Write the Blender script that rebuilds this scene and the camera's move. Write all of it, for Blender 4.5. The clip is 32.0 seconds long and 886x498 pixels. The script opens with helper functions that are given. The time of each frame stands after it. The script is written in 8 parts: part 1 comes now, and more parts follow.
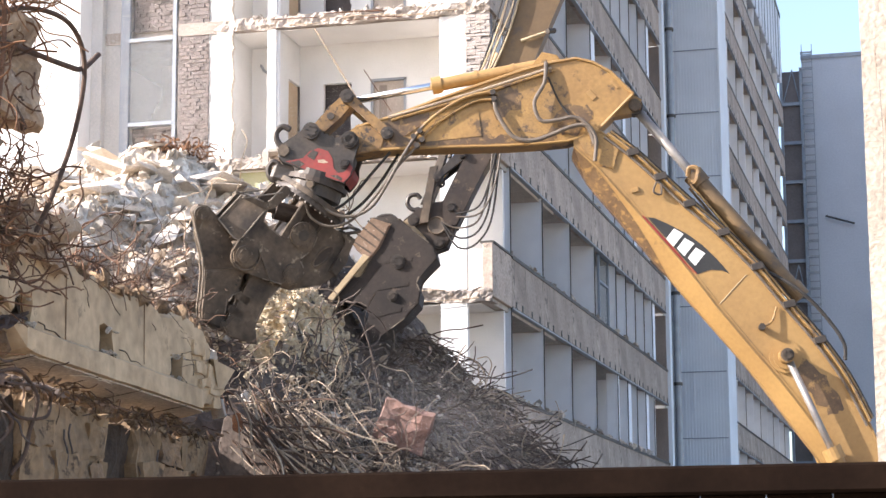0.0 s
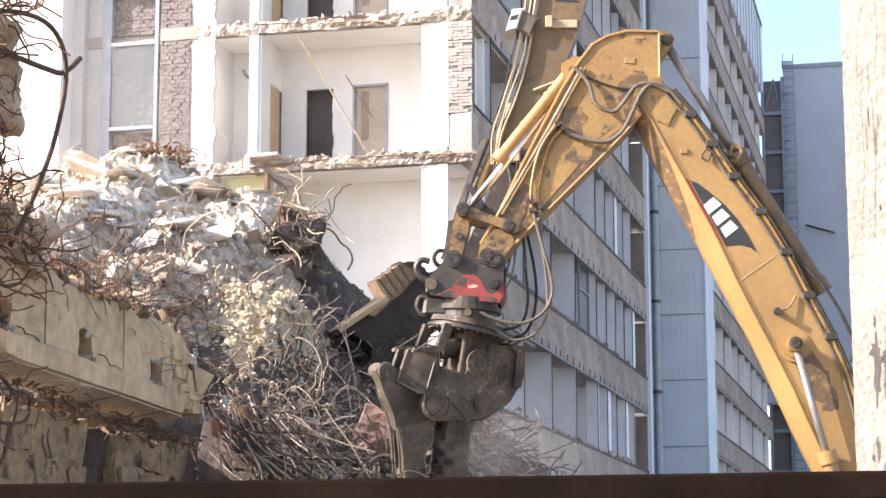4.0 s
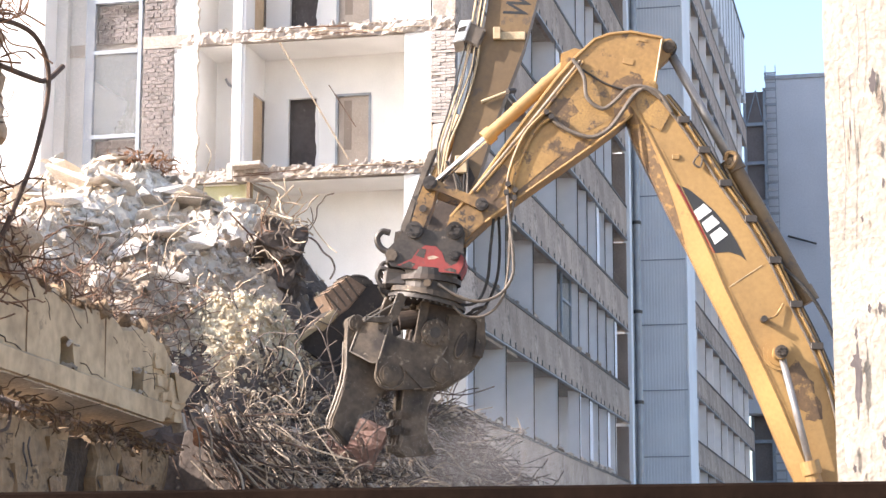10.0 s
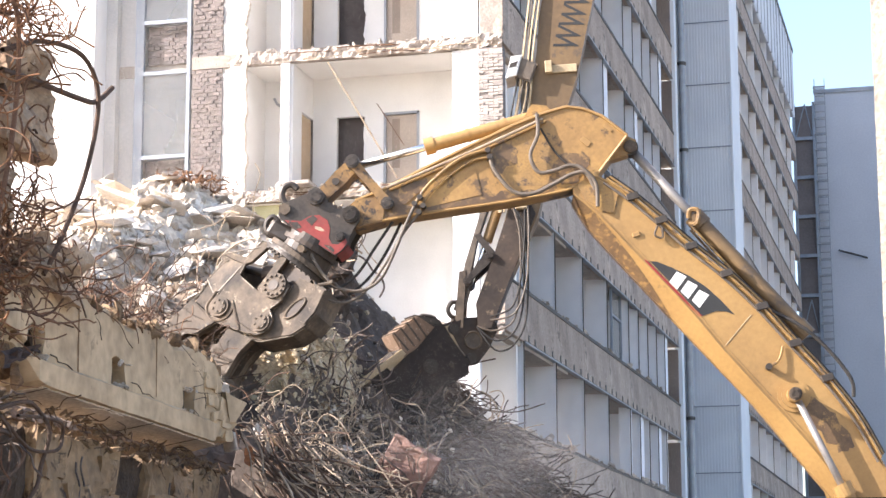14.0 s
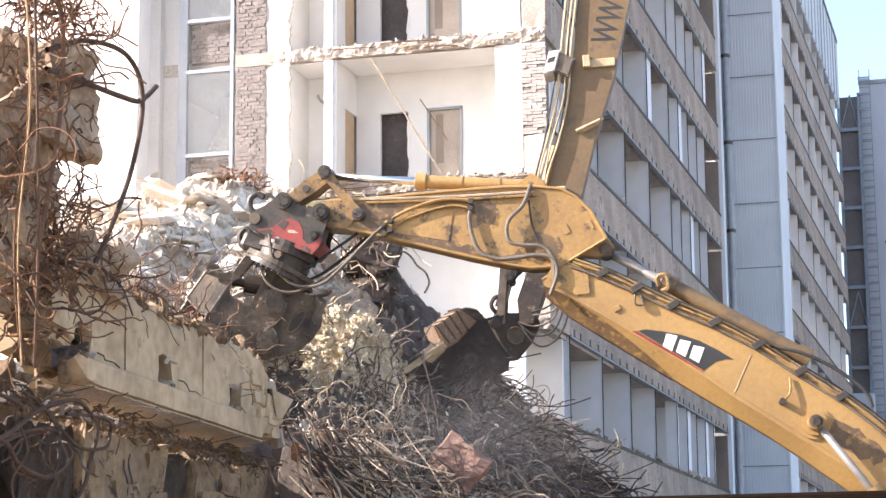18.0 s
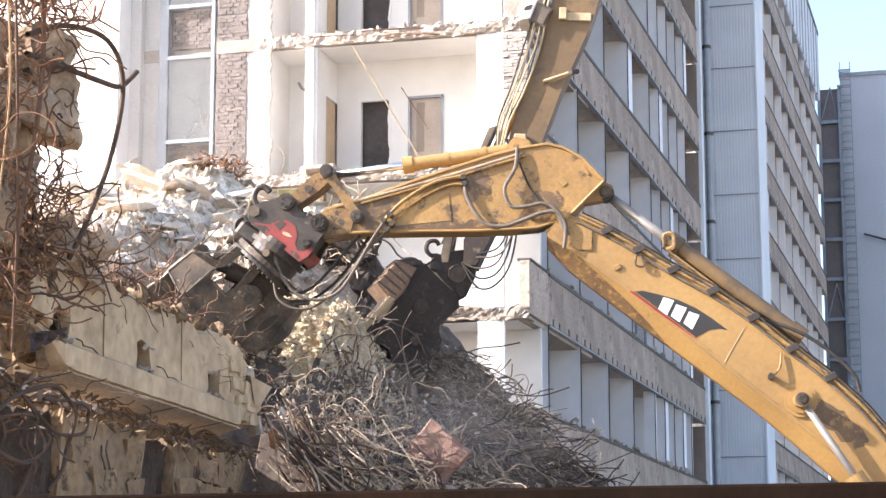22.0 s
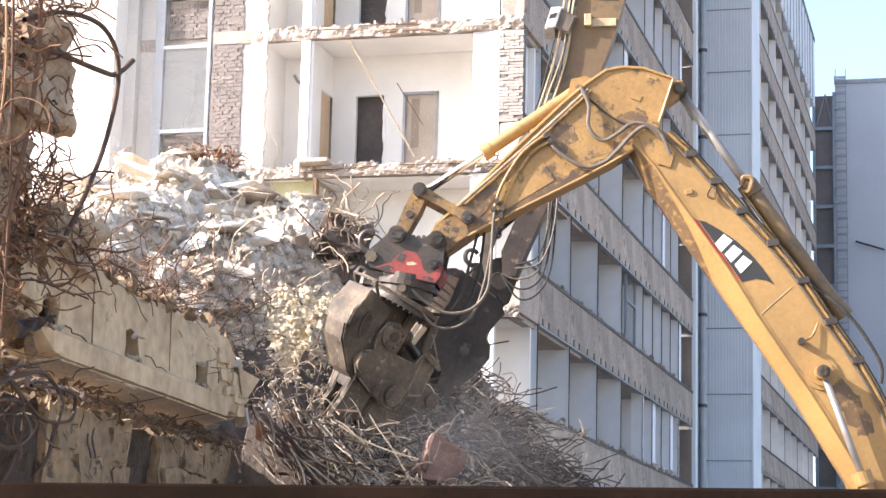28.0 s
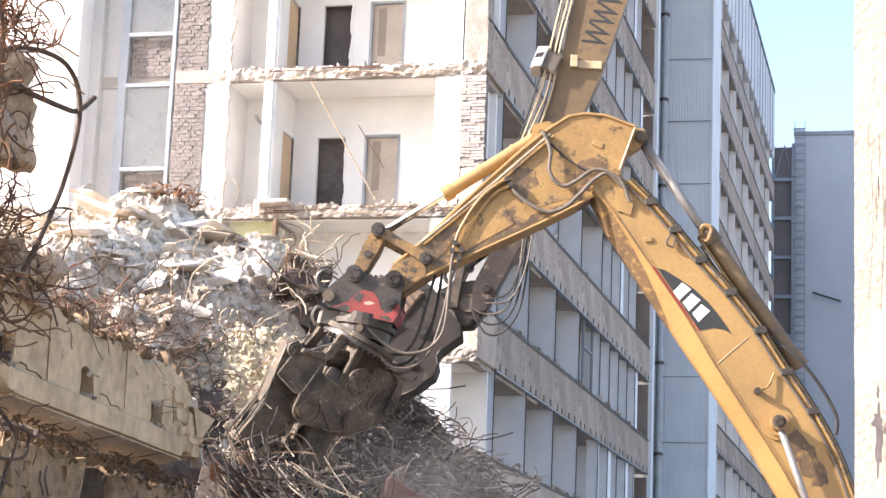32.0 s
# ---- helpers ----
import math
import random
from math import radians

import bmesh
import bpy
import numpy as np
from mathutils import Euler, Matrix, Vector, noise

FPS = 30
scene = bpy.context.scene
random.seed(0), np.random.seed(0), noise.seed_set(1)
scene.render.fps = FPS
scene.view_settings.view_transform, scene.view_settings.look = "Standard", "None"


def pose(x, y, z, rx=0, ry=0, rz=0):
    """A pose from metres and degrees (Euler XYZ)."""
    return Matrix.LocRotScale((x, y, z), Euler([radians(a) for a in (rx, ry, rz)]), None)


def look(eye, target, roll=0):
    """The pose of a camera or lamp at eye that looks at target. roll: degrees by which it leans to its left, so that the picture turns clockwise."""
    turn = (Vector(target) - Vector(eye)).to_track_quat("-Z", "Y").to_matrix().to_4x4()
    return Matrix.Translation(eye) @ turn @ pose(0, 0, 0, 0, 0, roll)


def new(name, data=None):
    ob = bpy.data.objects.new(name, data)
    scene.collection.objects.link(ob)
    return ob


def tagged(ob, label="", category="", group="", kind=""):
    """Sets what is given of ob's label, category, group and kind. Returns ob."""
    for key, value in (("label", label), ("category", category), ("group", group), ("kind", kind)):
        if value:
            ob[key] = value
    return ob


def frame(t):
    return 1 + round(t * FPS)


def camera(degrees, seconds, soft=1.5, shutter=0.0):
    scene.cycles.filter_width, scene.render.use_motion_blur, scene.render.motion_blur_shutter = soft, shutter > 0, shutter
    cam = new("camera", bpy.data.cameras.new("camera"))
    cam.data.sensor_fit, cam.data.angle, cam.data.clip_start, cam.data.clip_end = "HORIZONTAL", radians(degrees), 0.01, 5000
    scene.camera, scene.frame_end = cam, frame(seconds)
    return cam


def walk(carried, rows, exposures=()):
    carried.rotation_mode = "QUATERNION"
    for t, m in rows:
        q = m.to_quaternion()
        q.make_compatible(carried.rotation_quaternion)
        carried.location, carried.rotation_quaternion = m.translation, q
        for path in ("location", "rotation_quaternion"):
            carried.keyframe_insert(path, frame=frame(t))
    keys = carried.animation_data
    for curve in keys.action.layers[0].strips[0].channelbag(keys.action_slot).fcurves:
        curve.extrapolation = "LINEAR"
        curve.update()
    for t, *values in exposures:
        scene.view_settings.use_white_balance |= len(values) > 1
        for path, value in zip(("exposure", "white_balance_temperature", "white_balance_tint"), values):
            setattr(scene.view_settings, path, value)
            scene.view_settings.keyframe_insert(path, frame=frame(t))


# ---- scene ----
cam = camera(24.93, 32.0)
walk(cam, [
    (0.0, pose(0, 0, 1.7, 99.63, 0.37, 14.27)),
    (0.5, pose(0, 0, 1.7, 99.38, 0.43, 13.95)),
    (1.0, pose(0, 0, 1.7, 99.39, 0.56, 14.09)),
    (1.5, pose(0, 0, 1.7, 99.26, 0.54, 14.20)),
    (2.0, pose(0, 0, 1.7, 99.46, 0.48, 14.17)),
    (2.5, pose(0, 0, 1.7, 99.38, 0.19, 13.86)),
    (4.5, pose(0, 0, 1.7, 100.18, 0.09, 13.58)),
    (5.0, pose(0, 0, 1.7, 100.48, 0.12, 13.48)),
    (5.5, pose(0, 0, 1.7, 100.44, 0.10, 13.47)),
    (6.0, pose(0, 0, 1.7, 100.68, 0.14, 13.50)),
    (6.5, pose(0, 0, 1.7, 100.94, 0.19, 13.55)),
    (7.0, pose(0, 0, 1.7, 100.56, 0.28, 13.62)),
    (7.5, pose(0, 0, 1.7, 100.17, 0.26, 13.55)),
    (8.0, pose(0, 0, 1.7, 100.27, 0.26, 13.29)),
    (8.5, pose(0, 0, 1.7, 99.82, 0.30, 13.14)),
    (9.0, pose(0, 0, 1.7, 99.74, 0.31, 13.25)),
    (9.5, pose(0, 0, 1.7, 99.83, 0.17, 13.13)),
    (10.0, pose(0, 0, 1.7, 100.09, -0.05, 13.13)),
    (10.5, pose(0, 0, 1.7, 100.29, -0.17, 13.23)),
    (11.0, pose(0, 0, 1.7, 100.31, -0.21, 13.26)),
    (11.5, pose(0, 0, 1.7, 100.41, -0.18, 13.13)),
    (12.0, pose(0, 0, 1.7, 100.90, -0.30, 12.99)),
    (12.5, pose(0, 0, 1.7, 101.05, -0.41, 13.13)),
    (13.0, pose(0, 0, 1.7, 100.44, -0.03, 13.42)),
    (13.5, pose(0, 0, 1.7, 100.48, 0.08, 13.51)),
    (14.0, pose(0, 0, 1.7, 100.59, 0.18, 14.60)),
    (14.5, pose(0, 0, 1.7, 100.53, 0.20, 15.08)),
    (16.5, pose(0, 0, 1.7, 100.78, 0.10, 15.25)),
    (17.0, pose(0, 0, 1.7, 100.74, 0.26, 15.51)),
    (17.5, pose(0, 0, 1.7, 100.64, 0.49, 15.80)),
    (18.0, pose(0, 0, 1.7, 100.46, 0.47, 15.95)),
    (18.5, pose(0, 0, 1.7, 100.41, 0.48, 15.89)),
    (19.0, pose(0, 0, 1.7, 100.14, 0.34, 16.03)),
    (19.5, pose(0, 0, 1.7, 100.49, 0.24, 15.99)),
    (20.0, pose(0, 0, 1.7, 100.46, 0.29, 15.64)),
    (20.5, pose(0, 0, 1.7, 100.50, 0.17, 15.50)),
    (21.0, pose(0, 0, 1.7, 100.27, 0.13, 15.58)),
    (21.5, pose(0, 0, 1.7, 100.20, 0.21, 15.46)),
    (22.0, pose(0, 0, 1.7, 100.13, 0.08, 15.29)),
    (22.5, pose(0, 0, 1.7, 100.32, -0.33, 14.90)),
    (23.0, pose(0, 0, 1.7, 100.50, -1.14, 14.66)),
    (23.5, pose(0, 0, 1.7, 100.62, -1.17, 15.16)),
    (24.0, pose(0, 0, 1.7, 100.79, -1.00, 15.08)),
    (24.5, pose(0, 0, 1.7, 100.56, -0.94, 15.17)),
    (25.0, pose(0, 0, 1.7, 100.36, -0.79, 15.11)),
    (25.5, pose(0, 0, 1.7, 100.17, -0.81, 14.93)),
    (27.5, pose(0, 0, 1.7, 100.39, -1.43, 14.72)),
    (28.0, pose(0, 0, 1.7, 100.04, -1.33, 14.79)),
    (28.5, pose(0, 0, 1.7, 99.76, -1.05, 14.83)),
    (29.0, pose(0, 0, 1.7, 99.83, -0.37, 14.94)),
    (29.5, pose(0, 0, 1.7, 100.25, -0.67, 14.67)),
    (30.0, pose(0, 0, 1.7, 100.23, -0.91, 14.49)),
    (30.5, pose(0, 0, 1.7, 100.54, -1.00, 14.47)),
    (31.0, pose(0, 0, 1.7, 101.17, -1.21, 14.06)),
    (31.5, pose(0, 0, 1.7, 102.00, -1.30, 13.74)),
    (32.0, pose(0, 0, 1.7, 101.33, -2.20, 13.43)),
], exposures=[(0.0, 1.40, 6600, 14), (4.5, 1.48, 6600, 14), (12.0, 1.54, 6600, 14), (17.0, 1.60, 6600, 14), (32.0, 1.63, 6600, 14)])

# ---- world and sun ----
SUN_TRAVEL = Vector((0.76, 0.41, -0.49)).normalized()
world = bpy.data.worlds.new("sky")
scene.world = world
world.use_nodes = True
wn = world.node_tree.nodes
sky = wn.new("ShaderNodeTexSky")
sky.sky_type = "NISHITA"
sky.sun_disc = False
sky.sun_elevation = radians(29)
sky.sun_rotation = radians(242)
sky.air_density, sky.dust_density, sky.ozone_density = 1.0, 2.0, 1.4
wn["Background"].inputs["Strength"].default_value = 0.15
world.node_tree.links.new(sky.outputs[0], wn["Background"].inputs["Color"])
sun = new("sun", bpy.data.lights.new("sun", "SUN"))
sun.data.energy, sun.data.angle, sun.data.color = 4.5, radians(0.5), (1.0, 0.96, 0.94)
sun.matrix_world = look((-40, -20, 40), Vector((-40, -20, 40)) + SUN_TRAVEL)


# ---- materials ----
def material(name, color, other=None, rough=0.8, metal=0.0, scale=3.0, fine=40.0, mix=0.5, bump=0.15, spots=None, spot_at=0.62, vary=0.0, island=0.0):
    """A surface with large stains (scale, per metre), fine grain, and optional worn spots of a third colour."""
    m = bpy.data.materials.new(name)
    m.use_nodes = True
    n, l = m.node_tree.nodes, m.node_tree.links
    bsdf = n["Principled BSDF"]
    bsdf.inputs["Roughness"].default_value, bsdf.inputs["Metallic"].default_value = rough, metal
    tc = n.new("ShaderNodeTexCoord")
    big, small = n.new("ShaderNodeTexNoise"), n.new("ShaderNodeTexNoise")
    for t, s, d in ((big, scale, 5.0), (small, fine, 3.0)):
        t.inputs["Scale"].default_value, t.inputs["Detail"].default_value = s, d
        l.new(tc.outputs["Object"], t.inputs["Vector"])
    ramp = n.new("ShaderNodeValToRGB")
    ramp.color_ramp.elements[0].position, ramp.color_ramp.elements[1].position = 0.5 - 0.2, 0.5 + 0.2
    other = other or tuple(c * 0.72 for c in color)
    ramp.color_ramp.elements[0].color, ramp.color_ramp.elements[1].color = (*other, 1), (*color, 1)
    l.new(big.outputs[0], ramp.inputs[0])
    grain = n.new("ShaderNodeMix")
    grain.data_type, grain.blend_type = "RGBA", "OVERLAY"
    grain.inputs[0].default_value = mix
    l.new(ramp.outputs[0], grain.inputs[6])
    l.new(small.outputs[0], grain.inputs[7])
    out = grain.outputs[2]
    if spots:
        worn = n.new("ShaderNodeTexNoise")
        worn.inputs["Scale"].default_value, worn.inputs["Detail"].default_value = scale * 2.7, 8.0
        worn.inputs["Roughness"].default_value = 0.7
        l.new(tc.outputs["Object"], worn.inputs["Vector"])
        mask = n.new("ShaderNodeValToRGB")
        mask.color_ramp.elements[0].position, mask.color_ramp.elements[1].position = spot_at, spot_at + 0.06
        l.new(worn.outputs[0], mask.inputs[0])
        over = n.new("ShaderNodeMix")
        over.data_type = "RGBA"
        over.inputs[7].default_value = (*spots, 1)
        l.new(mask.outputs[0], over.inputs[0])
        l.new(out, over.inputs[6])
        out = over.outputs[2]
    if vary:
        info, hsv = n.new("ShaderNodeObjectInfo"), n.new("ShaderNodeHueSaturation")
        rng = n.new("ShaderNodeMapRange")
        rng.inputs[3].default_value, rng.inputs[4].default_value = 1 - vary, 1 + vary
        l.new(info.outputs["Random"], rng.inputs[0])
        l.new(rng.outputs[0], hsv.inputs["Value"])
        l.new(out, hsv.inputs["Color"])
        out = hsv.outputs[0]
    if island:
        geo, tone = n.new("ShaderNodeNewGeometry"), n.new("ShaderNodeHueSaturation")
        span = n.new("ShaderNodeMapRange")
        span.inputs[3].default_value, span.inputs[4].default_value = 1 - island, 1 + island
        l.new(geo.outputs["Random Per Island"], span.inputs[0])
        l.new(span.outputs[0], tone.inputs["Value"])
        l.new(out, tone.inputs["Color"])
        out = tone.outputs[0]
    l.new(out, bsdf.inputs["Base Color"])
    if bump:
        b = n.new("ShaderNodeBump")
        b.inputs["Strength"].default_value, b.inputs["Distance"].default_value = min(bump * 3, 1), 0.02
        l.new(small.outputs[0], b.inputs["Height"])
        l.new(b.outputs[0], bsdf.inputs["Normal"])
    return m


PLASTER = material("white_plaster", (0.82, 0.81, 0.79), (0.74, 0.73, 0.71), 0.9, 0, 1.2, 30, 0.25, 0.05)
CREAM = material("cream_plaster", (0.78, 0.71, 0.62), (0.70, 0.63, 0.54), 0.9, 0, 1.5, 30, 0.3, 0.05)
# Brown-grey that stands for the shade inside a deep open bay.
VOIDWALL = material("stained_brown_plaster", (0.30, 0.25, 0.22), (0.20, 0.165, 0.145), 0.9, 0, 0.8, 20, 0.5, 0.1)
OLIVE = material("olive_paint", (0.42, 0.42, 0.24), (0.50, 0.48, 0.32), 0.85, 0, 1.5, 30, 0.3, 0.05)
CONCRETE = material("weathered_concrete", (0.48, 0.43, 0.38), (0.34, 0.30, 0.26), 0.9, 0, 1.1, 22, 0.5, 0.2, spots=(0.20, 0.175, 0.15), spot_at=0.64, vary=0.1)
SPANDREL = material("stained_facade_concrete", (0.47, 0.385, 0.32), (0.29, 0.232, 0.19), 0.9, 0, 0.9, 14, 0.55, 0.25, spots=(0.19, 0.155, 0.128), spot_at=0.57, vary=0.12)
BEAM = material("cast_concrete", (0.54, 0.41, 0.265), (0.40, 0.295, 0.185), 0.9, 0, 1.0, 5, 0.45, 0.25, spots=(0.31, 0.235, 0.155), spot_at=0.60)
BROKEN = material("broken_concrete", (0.66, 0.59, 0.51), (0.50, 0.43, 0.36), 0.95, 0, 2.2, 14, 0.5, 0.6, spots=(0.70, 0.66, 0.60), spot_at=0.6, vary=0.22)
DUST = material("dusty_rubble", (0.63, 0.55, 0.455), (0.40, 0.335, 0.265), 0.97, 0, 1.4, 9, 0.6, 0.9, spots=(0.70, 0.645, 0.565), spot_at=0.54, island=0.22)
MIDRUBBLE = material("brown_dusty_rubble", (0.46, 0.37, 0.28), (0.23, 0.17, 0.12), 0.97, 0, 1.8, 10, 0.6, 0.9, spots=(0.56, 0.50, 0.42), spot_at=0.57, island=0.3)
BROWNWALL = material("stained_brown_concrete", (0.31, 0.20, 0.115), (0.125, 0.08, 0.048), 0.9, 0, 1.8, 18, 0.5, 0.5, spots=(0.06, 0.045, 0.03), spot_at=0.6)
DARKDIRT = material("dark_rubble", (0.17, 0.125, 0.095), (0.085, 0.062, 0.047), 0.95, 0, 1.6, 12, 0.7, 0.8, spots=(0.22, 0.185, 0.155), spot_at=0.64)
BRICK = material("red_brick", (0.150, 0.122, 0.113), (0.20, 0.17, 0.157), 0.92, 0, 5.0, 40, 0.4, 0.3, spots=(0.27, 0.25, 0.235), spot_at=0.60, vary=0.2)
PALEBRICK = material("plastered_brick", (0.46, 0.41, 0.37), (0.34, 0.295, 0.265), 0.92, 0, 5.0, 40, 0.4, 0.3, spots=(0.33, 0.255, 0.22), spot_at=0.60, vary=0.14)
MORTAR = material("mortar", (0.23, 0.205, 0.19), None, 0.95, 0, 4.0, 50, 0.4, 0.3)
SLABEDGE = material("torn_slab_concrete", (0.44, 0.385, 0.335), (0.33, 0.28, 0.24), 0.95, 0, 3.0, 18, 0.5, 0.6, spots=(0.50, 0.45, 0.40), spot_at=0.6, vary=0.2)
CLADDING = material("ribbed_metal_cladding", (0.80, 0.83, 0.86), (0.70, 0.73, 0.77), 0.85, 0.0, 0.5, 20, 0.15, 0.02, vary=0.05)
STEELGREY = material("grey_painted_steel", (0.36, 0.38, 0.40), (0.26, 0.27, 0.29), 0.5, 0.4, 2.0, 40, 0.2, 0.03)
DARKMETAL = material("dark_sill_metal", (0.06, 0.055, 0.05), (0.10, 0.09, 0.08), 0.6, 0.5, 2.0, 40, 0.3, 0.05)
ALU = material("weathered_aluminium", (0.27, 0.31, 0.36), (0.21, 0.24, 0.28), 0.5, 0.2, 2.0, 50, 0.2, 0.03)
PALEGREY = material("pale_grey_plaster", (0.57, 0.57, 0.555), (0.49, 0.49, 0.475), 0.9, 0, 0.8, 20, 0.3, 0.05)
BLUEWALL = material("smooth_grey_paint", (0.52, 0.545, 0.59), (0.46, 0.485, 0.53), 0.85, 0, 0.25, 8, 0.15, 0.03)
TANWALL = material("stained_tan_wall", (0.36, 0.245, 0.14), (0.15, 0.098, 0.056), 0.9, 0, 0.9, 9, 0.5, 0.6, spots=(0.075, 0.05, 0.032), spot_at=0.57)
RUBBLESHEET = material("torn_dark_sheet", (0.075, 0.05, 0.045), (0.03, 0.022, 0.02), 0.95, 0, 5.0, 40, 0.4, 0.1)
# Shade of unlit rooms, holes and cracks, put into the colour.
DARKROOM = material("dark_interior", (0.12, 0.10, 0.095), (0.075, 0.062, 0.06), 0.9, 0, 1.0, 10, 0.4, 0.05)
DOORWOOD = material("beech_door", (0.56, 0.41, 0.26), (0.46, 0.33, 0.20), 0.6, 0, 3.0, 40, 0.3, 0.05)
DOORGREY = material("dull_tan_door", (0.47, 0.40, 0.335), (0.40, 0.335, 0.28), 0.7, 0, 2.0, 40, 0.3, 0.05)
DOORINSET = material("brown_door_inset", (0.30, 0.245, 0.20), (0.25, 0.20, 0.165), 0.7, 0, 2.0, 40, 0.3, 0.05)
PALEWALL = material("pale_cast_wall", (0.365, 0.325, 0.27), (0.29, 0.25, 0.205), 0.9, 0, 2.0, 24, 0.45, 0.25, spots=(0.23, 0.19, 0.145), spot_at=0.65)
WALLSTAIN = material("brown_wall_stain", (0.30, 0.245, 0.19), (0.22, 0.17, 0.13), 0.95, 0, 6.0, 40, 0.5, 0.3)
DARKSTAIN = material("dark_water_stain", (0.24, 0.195, 0.16), (0.17, 0.14, 0.115), 0.95, 0, 4.0, 30, 0.5, 0.2)
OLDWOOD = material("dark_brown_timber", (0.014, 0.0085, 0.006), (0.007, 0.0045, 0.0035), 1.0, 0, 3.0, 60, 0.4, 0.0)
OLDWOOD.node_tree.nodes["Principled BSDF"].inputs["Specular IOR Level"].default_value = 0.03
RUST = material("rusty_steel_bar", (0.165, 0.085, 0.048), (0.09, 0.05, 0.032), 0.85, 0.1, 5.0, 60, 0.4, 0.2, spots=(0.28, 0.135, 0.06), spot_at=0.60, island=0.4)
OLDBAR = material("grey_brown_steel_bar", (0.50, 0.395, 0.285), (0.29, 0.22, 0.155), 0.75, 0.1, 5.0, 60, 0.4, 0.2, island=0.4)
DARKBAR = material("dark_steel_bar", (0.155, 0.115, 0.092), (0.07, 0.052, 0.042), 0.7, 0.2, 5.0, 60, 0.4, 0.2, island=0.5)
DARKLUMPBAR = material("brown_steel_bar", (0.13, 0.08, 0.053), (0.065, 0.04, 0.028), 0.8, 0.1, 5.0, 60, 0.4, 0.2, island=0.35)
YELLOW = material("yellow_machine_paint", (0.36, 0.217, 0.076), (0.27, 0.158, 0.058), 0.5, 0, 0.8, 16, 0.2, 0.03, spots=(0.21, 0.125, 0.05), spot_at=0.65)
STICKPAINT = material("oily_yellow_paint", (0.37, 0.22, 0.072), (0.24, 0.135, 0.048), 0.5, 0, 1.0, 16, 0.3, 0.05, spots=(0.10, 0.062, 0.033), spot_at=0.56)
YELLOWDIRT = material("grimy_yellow_paint", (0.35, 0.205, 0.065), (0.20, 0.12, 0.05), 0.55, 0, 2.0, 30, 0.4, 0.08, spots=(0.10, 0.065, 0.04), spot_at=0.55)
BROWNARM = material("muddy_ochre_paint", (0.18, 0.113, 0.05), (0.11, 0.07, 0.036), 0.55, 0, 1.0, 12, 0.25, 0.03, spots=(0.10, 0.07, 0.045), spot_at=0.58)
GRIMEARM = material("greasy_ochre_paint", (0.32, 0.185, 0.06), (0.12, 0.07, 0.034), 0.5, 0, 2.2, 14, 0.5, 0.05, spots=(0.045, 0.032, 0.024), spot_at=0.53)
GREASE = material("greasy_black_steel", (0.042, 0.036, 0.032), (0.072, 0.058, 0.047), 0.5, 0.35, 3.0, 18, 0.4, 0.03, spots=(0.17, 0.135, 0.10), spot_at=0.62)
TOOL = material("worn_tool_steel", (0.160, 0.118, 0.080), (0.034, 0.026, 0.020), 0.74, 0.05, 2.2, 15, 0.5, 0.14, spots=(0.28, 0.225, 0.16), spot_at=0.61)
TOOLDARK = material("sooty_tool_steel", (0.075, 0.052, 0.037), (0.024, 0.018, 0.015), 0.6, 0.15, 1.5, 16, 0.4, 0.05, spots=(0.16, 0.115, 0.075), spot_at=0.60)
# Dark lump concrete; also carries painted shade in the hollow and column stub.
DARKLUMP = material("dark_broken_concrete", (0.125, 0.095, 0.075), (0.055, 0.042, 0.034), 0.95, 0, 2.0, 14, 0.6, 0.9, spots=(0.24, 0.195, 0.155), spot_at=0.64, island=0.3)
SAND = material("sandy_rubble", (0.62, 0.52, 0.36), (0.42, 0.34, 0.23), 0.97, 0, 2.5, 14, 0.6, 0.9, spots=(0.70, 0.63, 0.50), spot_at=0.58)
RUSTLUMP = material("rust_stained_concrete", (0.44, 0.33, 0.23), (0.21, 0.14, 0.09), 0.95, 0, 2.4, 16, 0.5, 0.6, spots=(0.50, 0.42, 0.335), spot_at=0.60)
RUSTORANGE = material("orange_rusty_bar", (0.24, 0.115, 0.052), (0.12, 0.058, 0.03), 0.85, 0.1, 6.0, 50, 0.4, 0.2, island=0.45)
RUSTPLATE = material("orange_rust", (0.36, 0.14, 0.05), (0.20, 0.08, 0.035), 0.9, 0, 5.0, 40, 0.5, 0.3)
AIRDUST = material("pale_airborne_dust", (0.74, 0.69, 0.65), (0.70, 0.65, 0.61), 1.0, 0, 1.0, 10, 0.1, 0.0)
BUCKETSTEEL = material("black_bucket_steel", (0.046, 0.033, 0.026), (0.022, 0.017, 0.014), 0.8, 0.0, 1.6, 16, 0.45, 0.08, spots=(0.095, 0.07, 0.052), spot_at=0.61)
BOXTAN = material("dusty_brown_box_paint", (0.25, 0.165, 0.11), (0.17, 0.11, 0.07), 0.75, 0, 3.0, 20, 0.35, 0.06, spots=(0.36, 0.27, 0.20), spot_at=0.6)
CHROME = material("chrome_rod", (0.80, 0.80, 0.80), (0.72, 0.72, 0.74), 0.12, 1.0, 2.0, 40, 0.1, 0.0)
HOSE = material("black_rubber_hose", (0.018, 0.017, 0.016), (0.035, 0.03, 0.026), 0.8, 0, 6.0, 60, 0.4, 0.1)
# Cavity shade put into the colour; cracks and joints use it too.
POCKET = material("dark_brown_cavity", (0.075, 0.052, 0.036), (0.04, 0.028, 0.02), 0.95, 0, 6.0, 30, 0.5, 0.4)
# Grey chosen to offset the warm bounce light under the beam.
SOFFIT = material("grey_old_plaster", (0.52, 0.46, 0.39), (0.40, 0.34, 0.275), 0.95, 0, 2.0, 16, 0.5, 0.3)
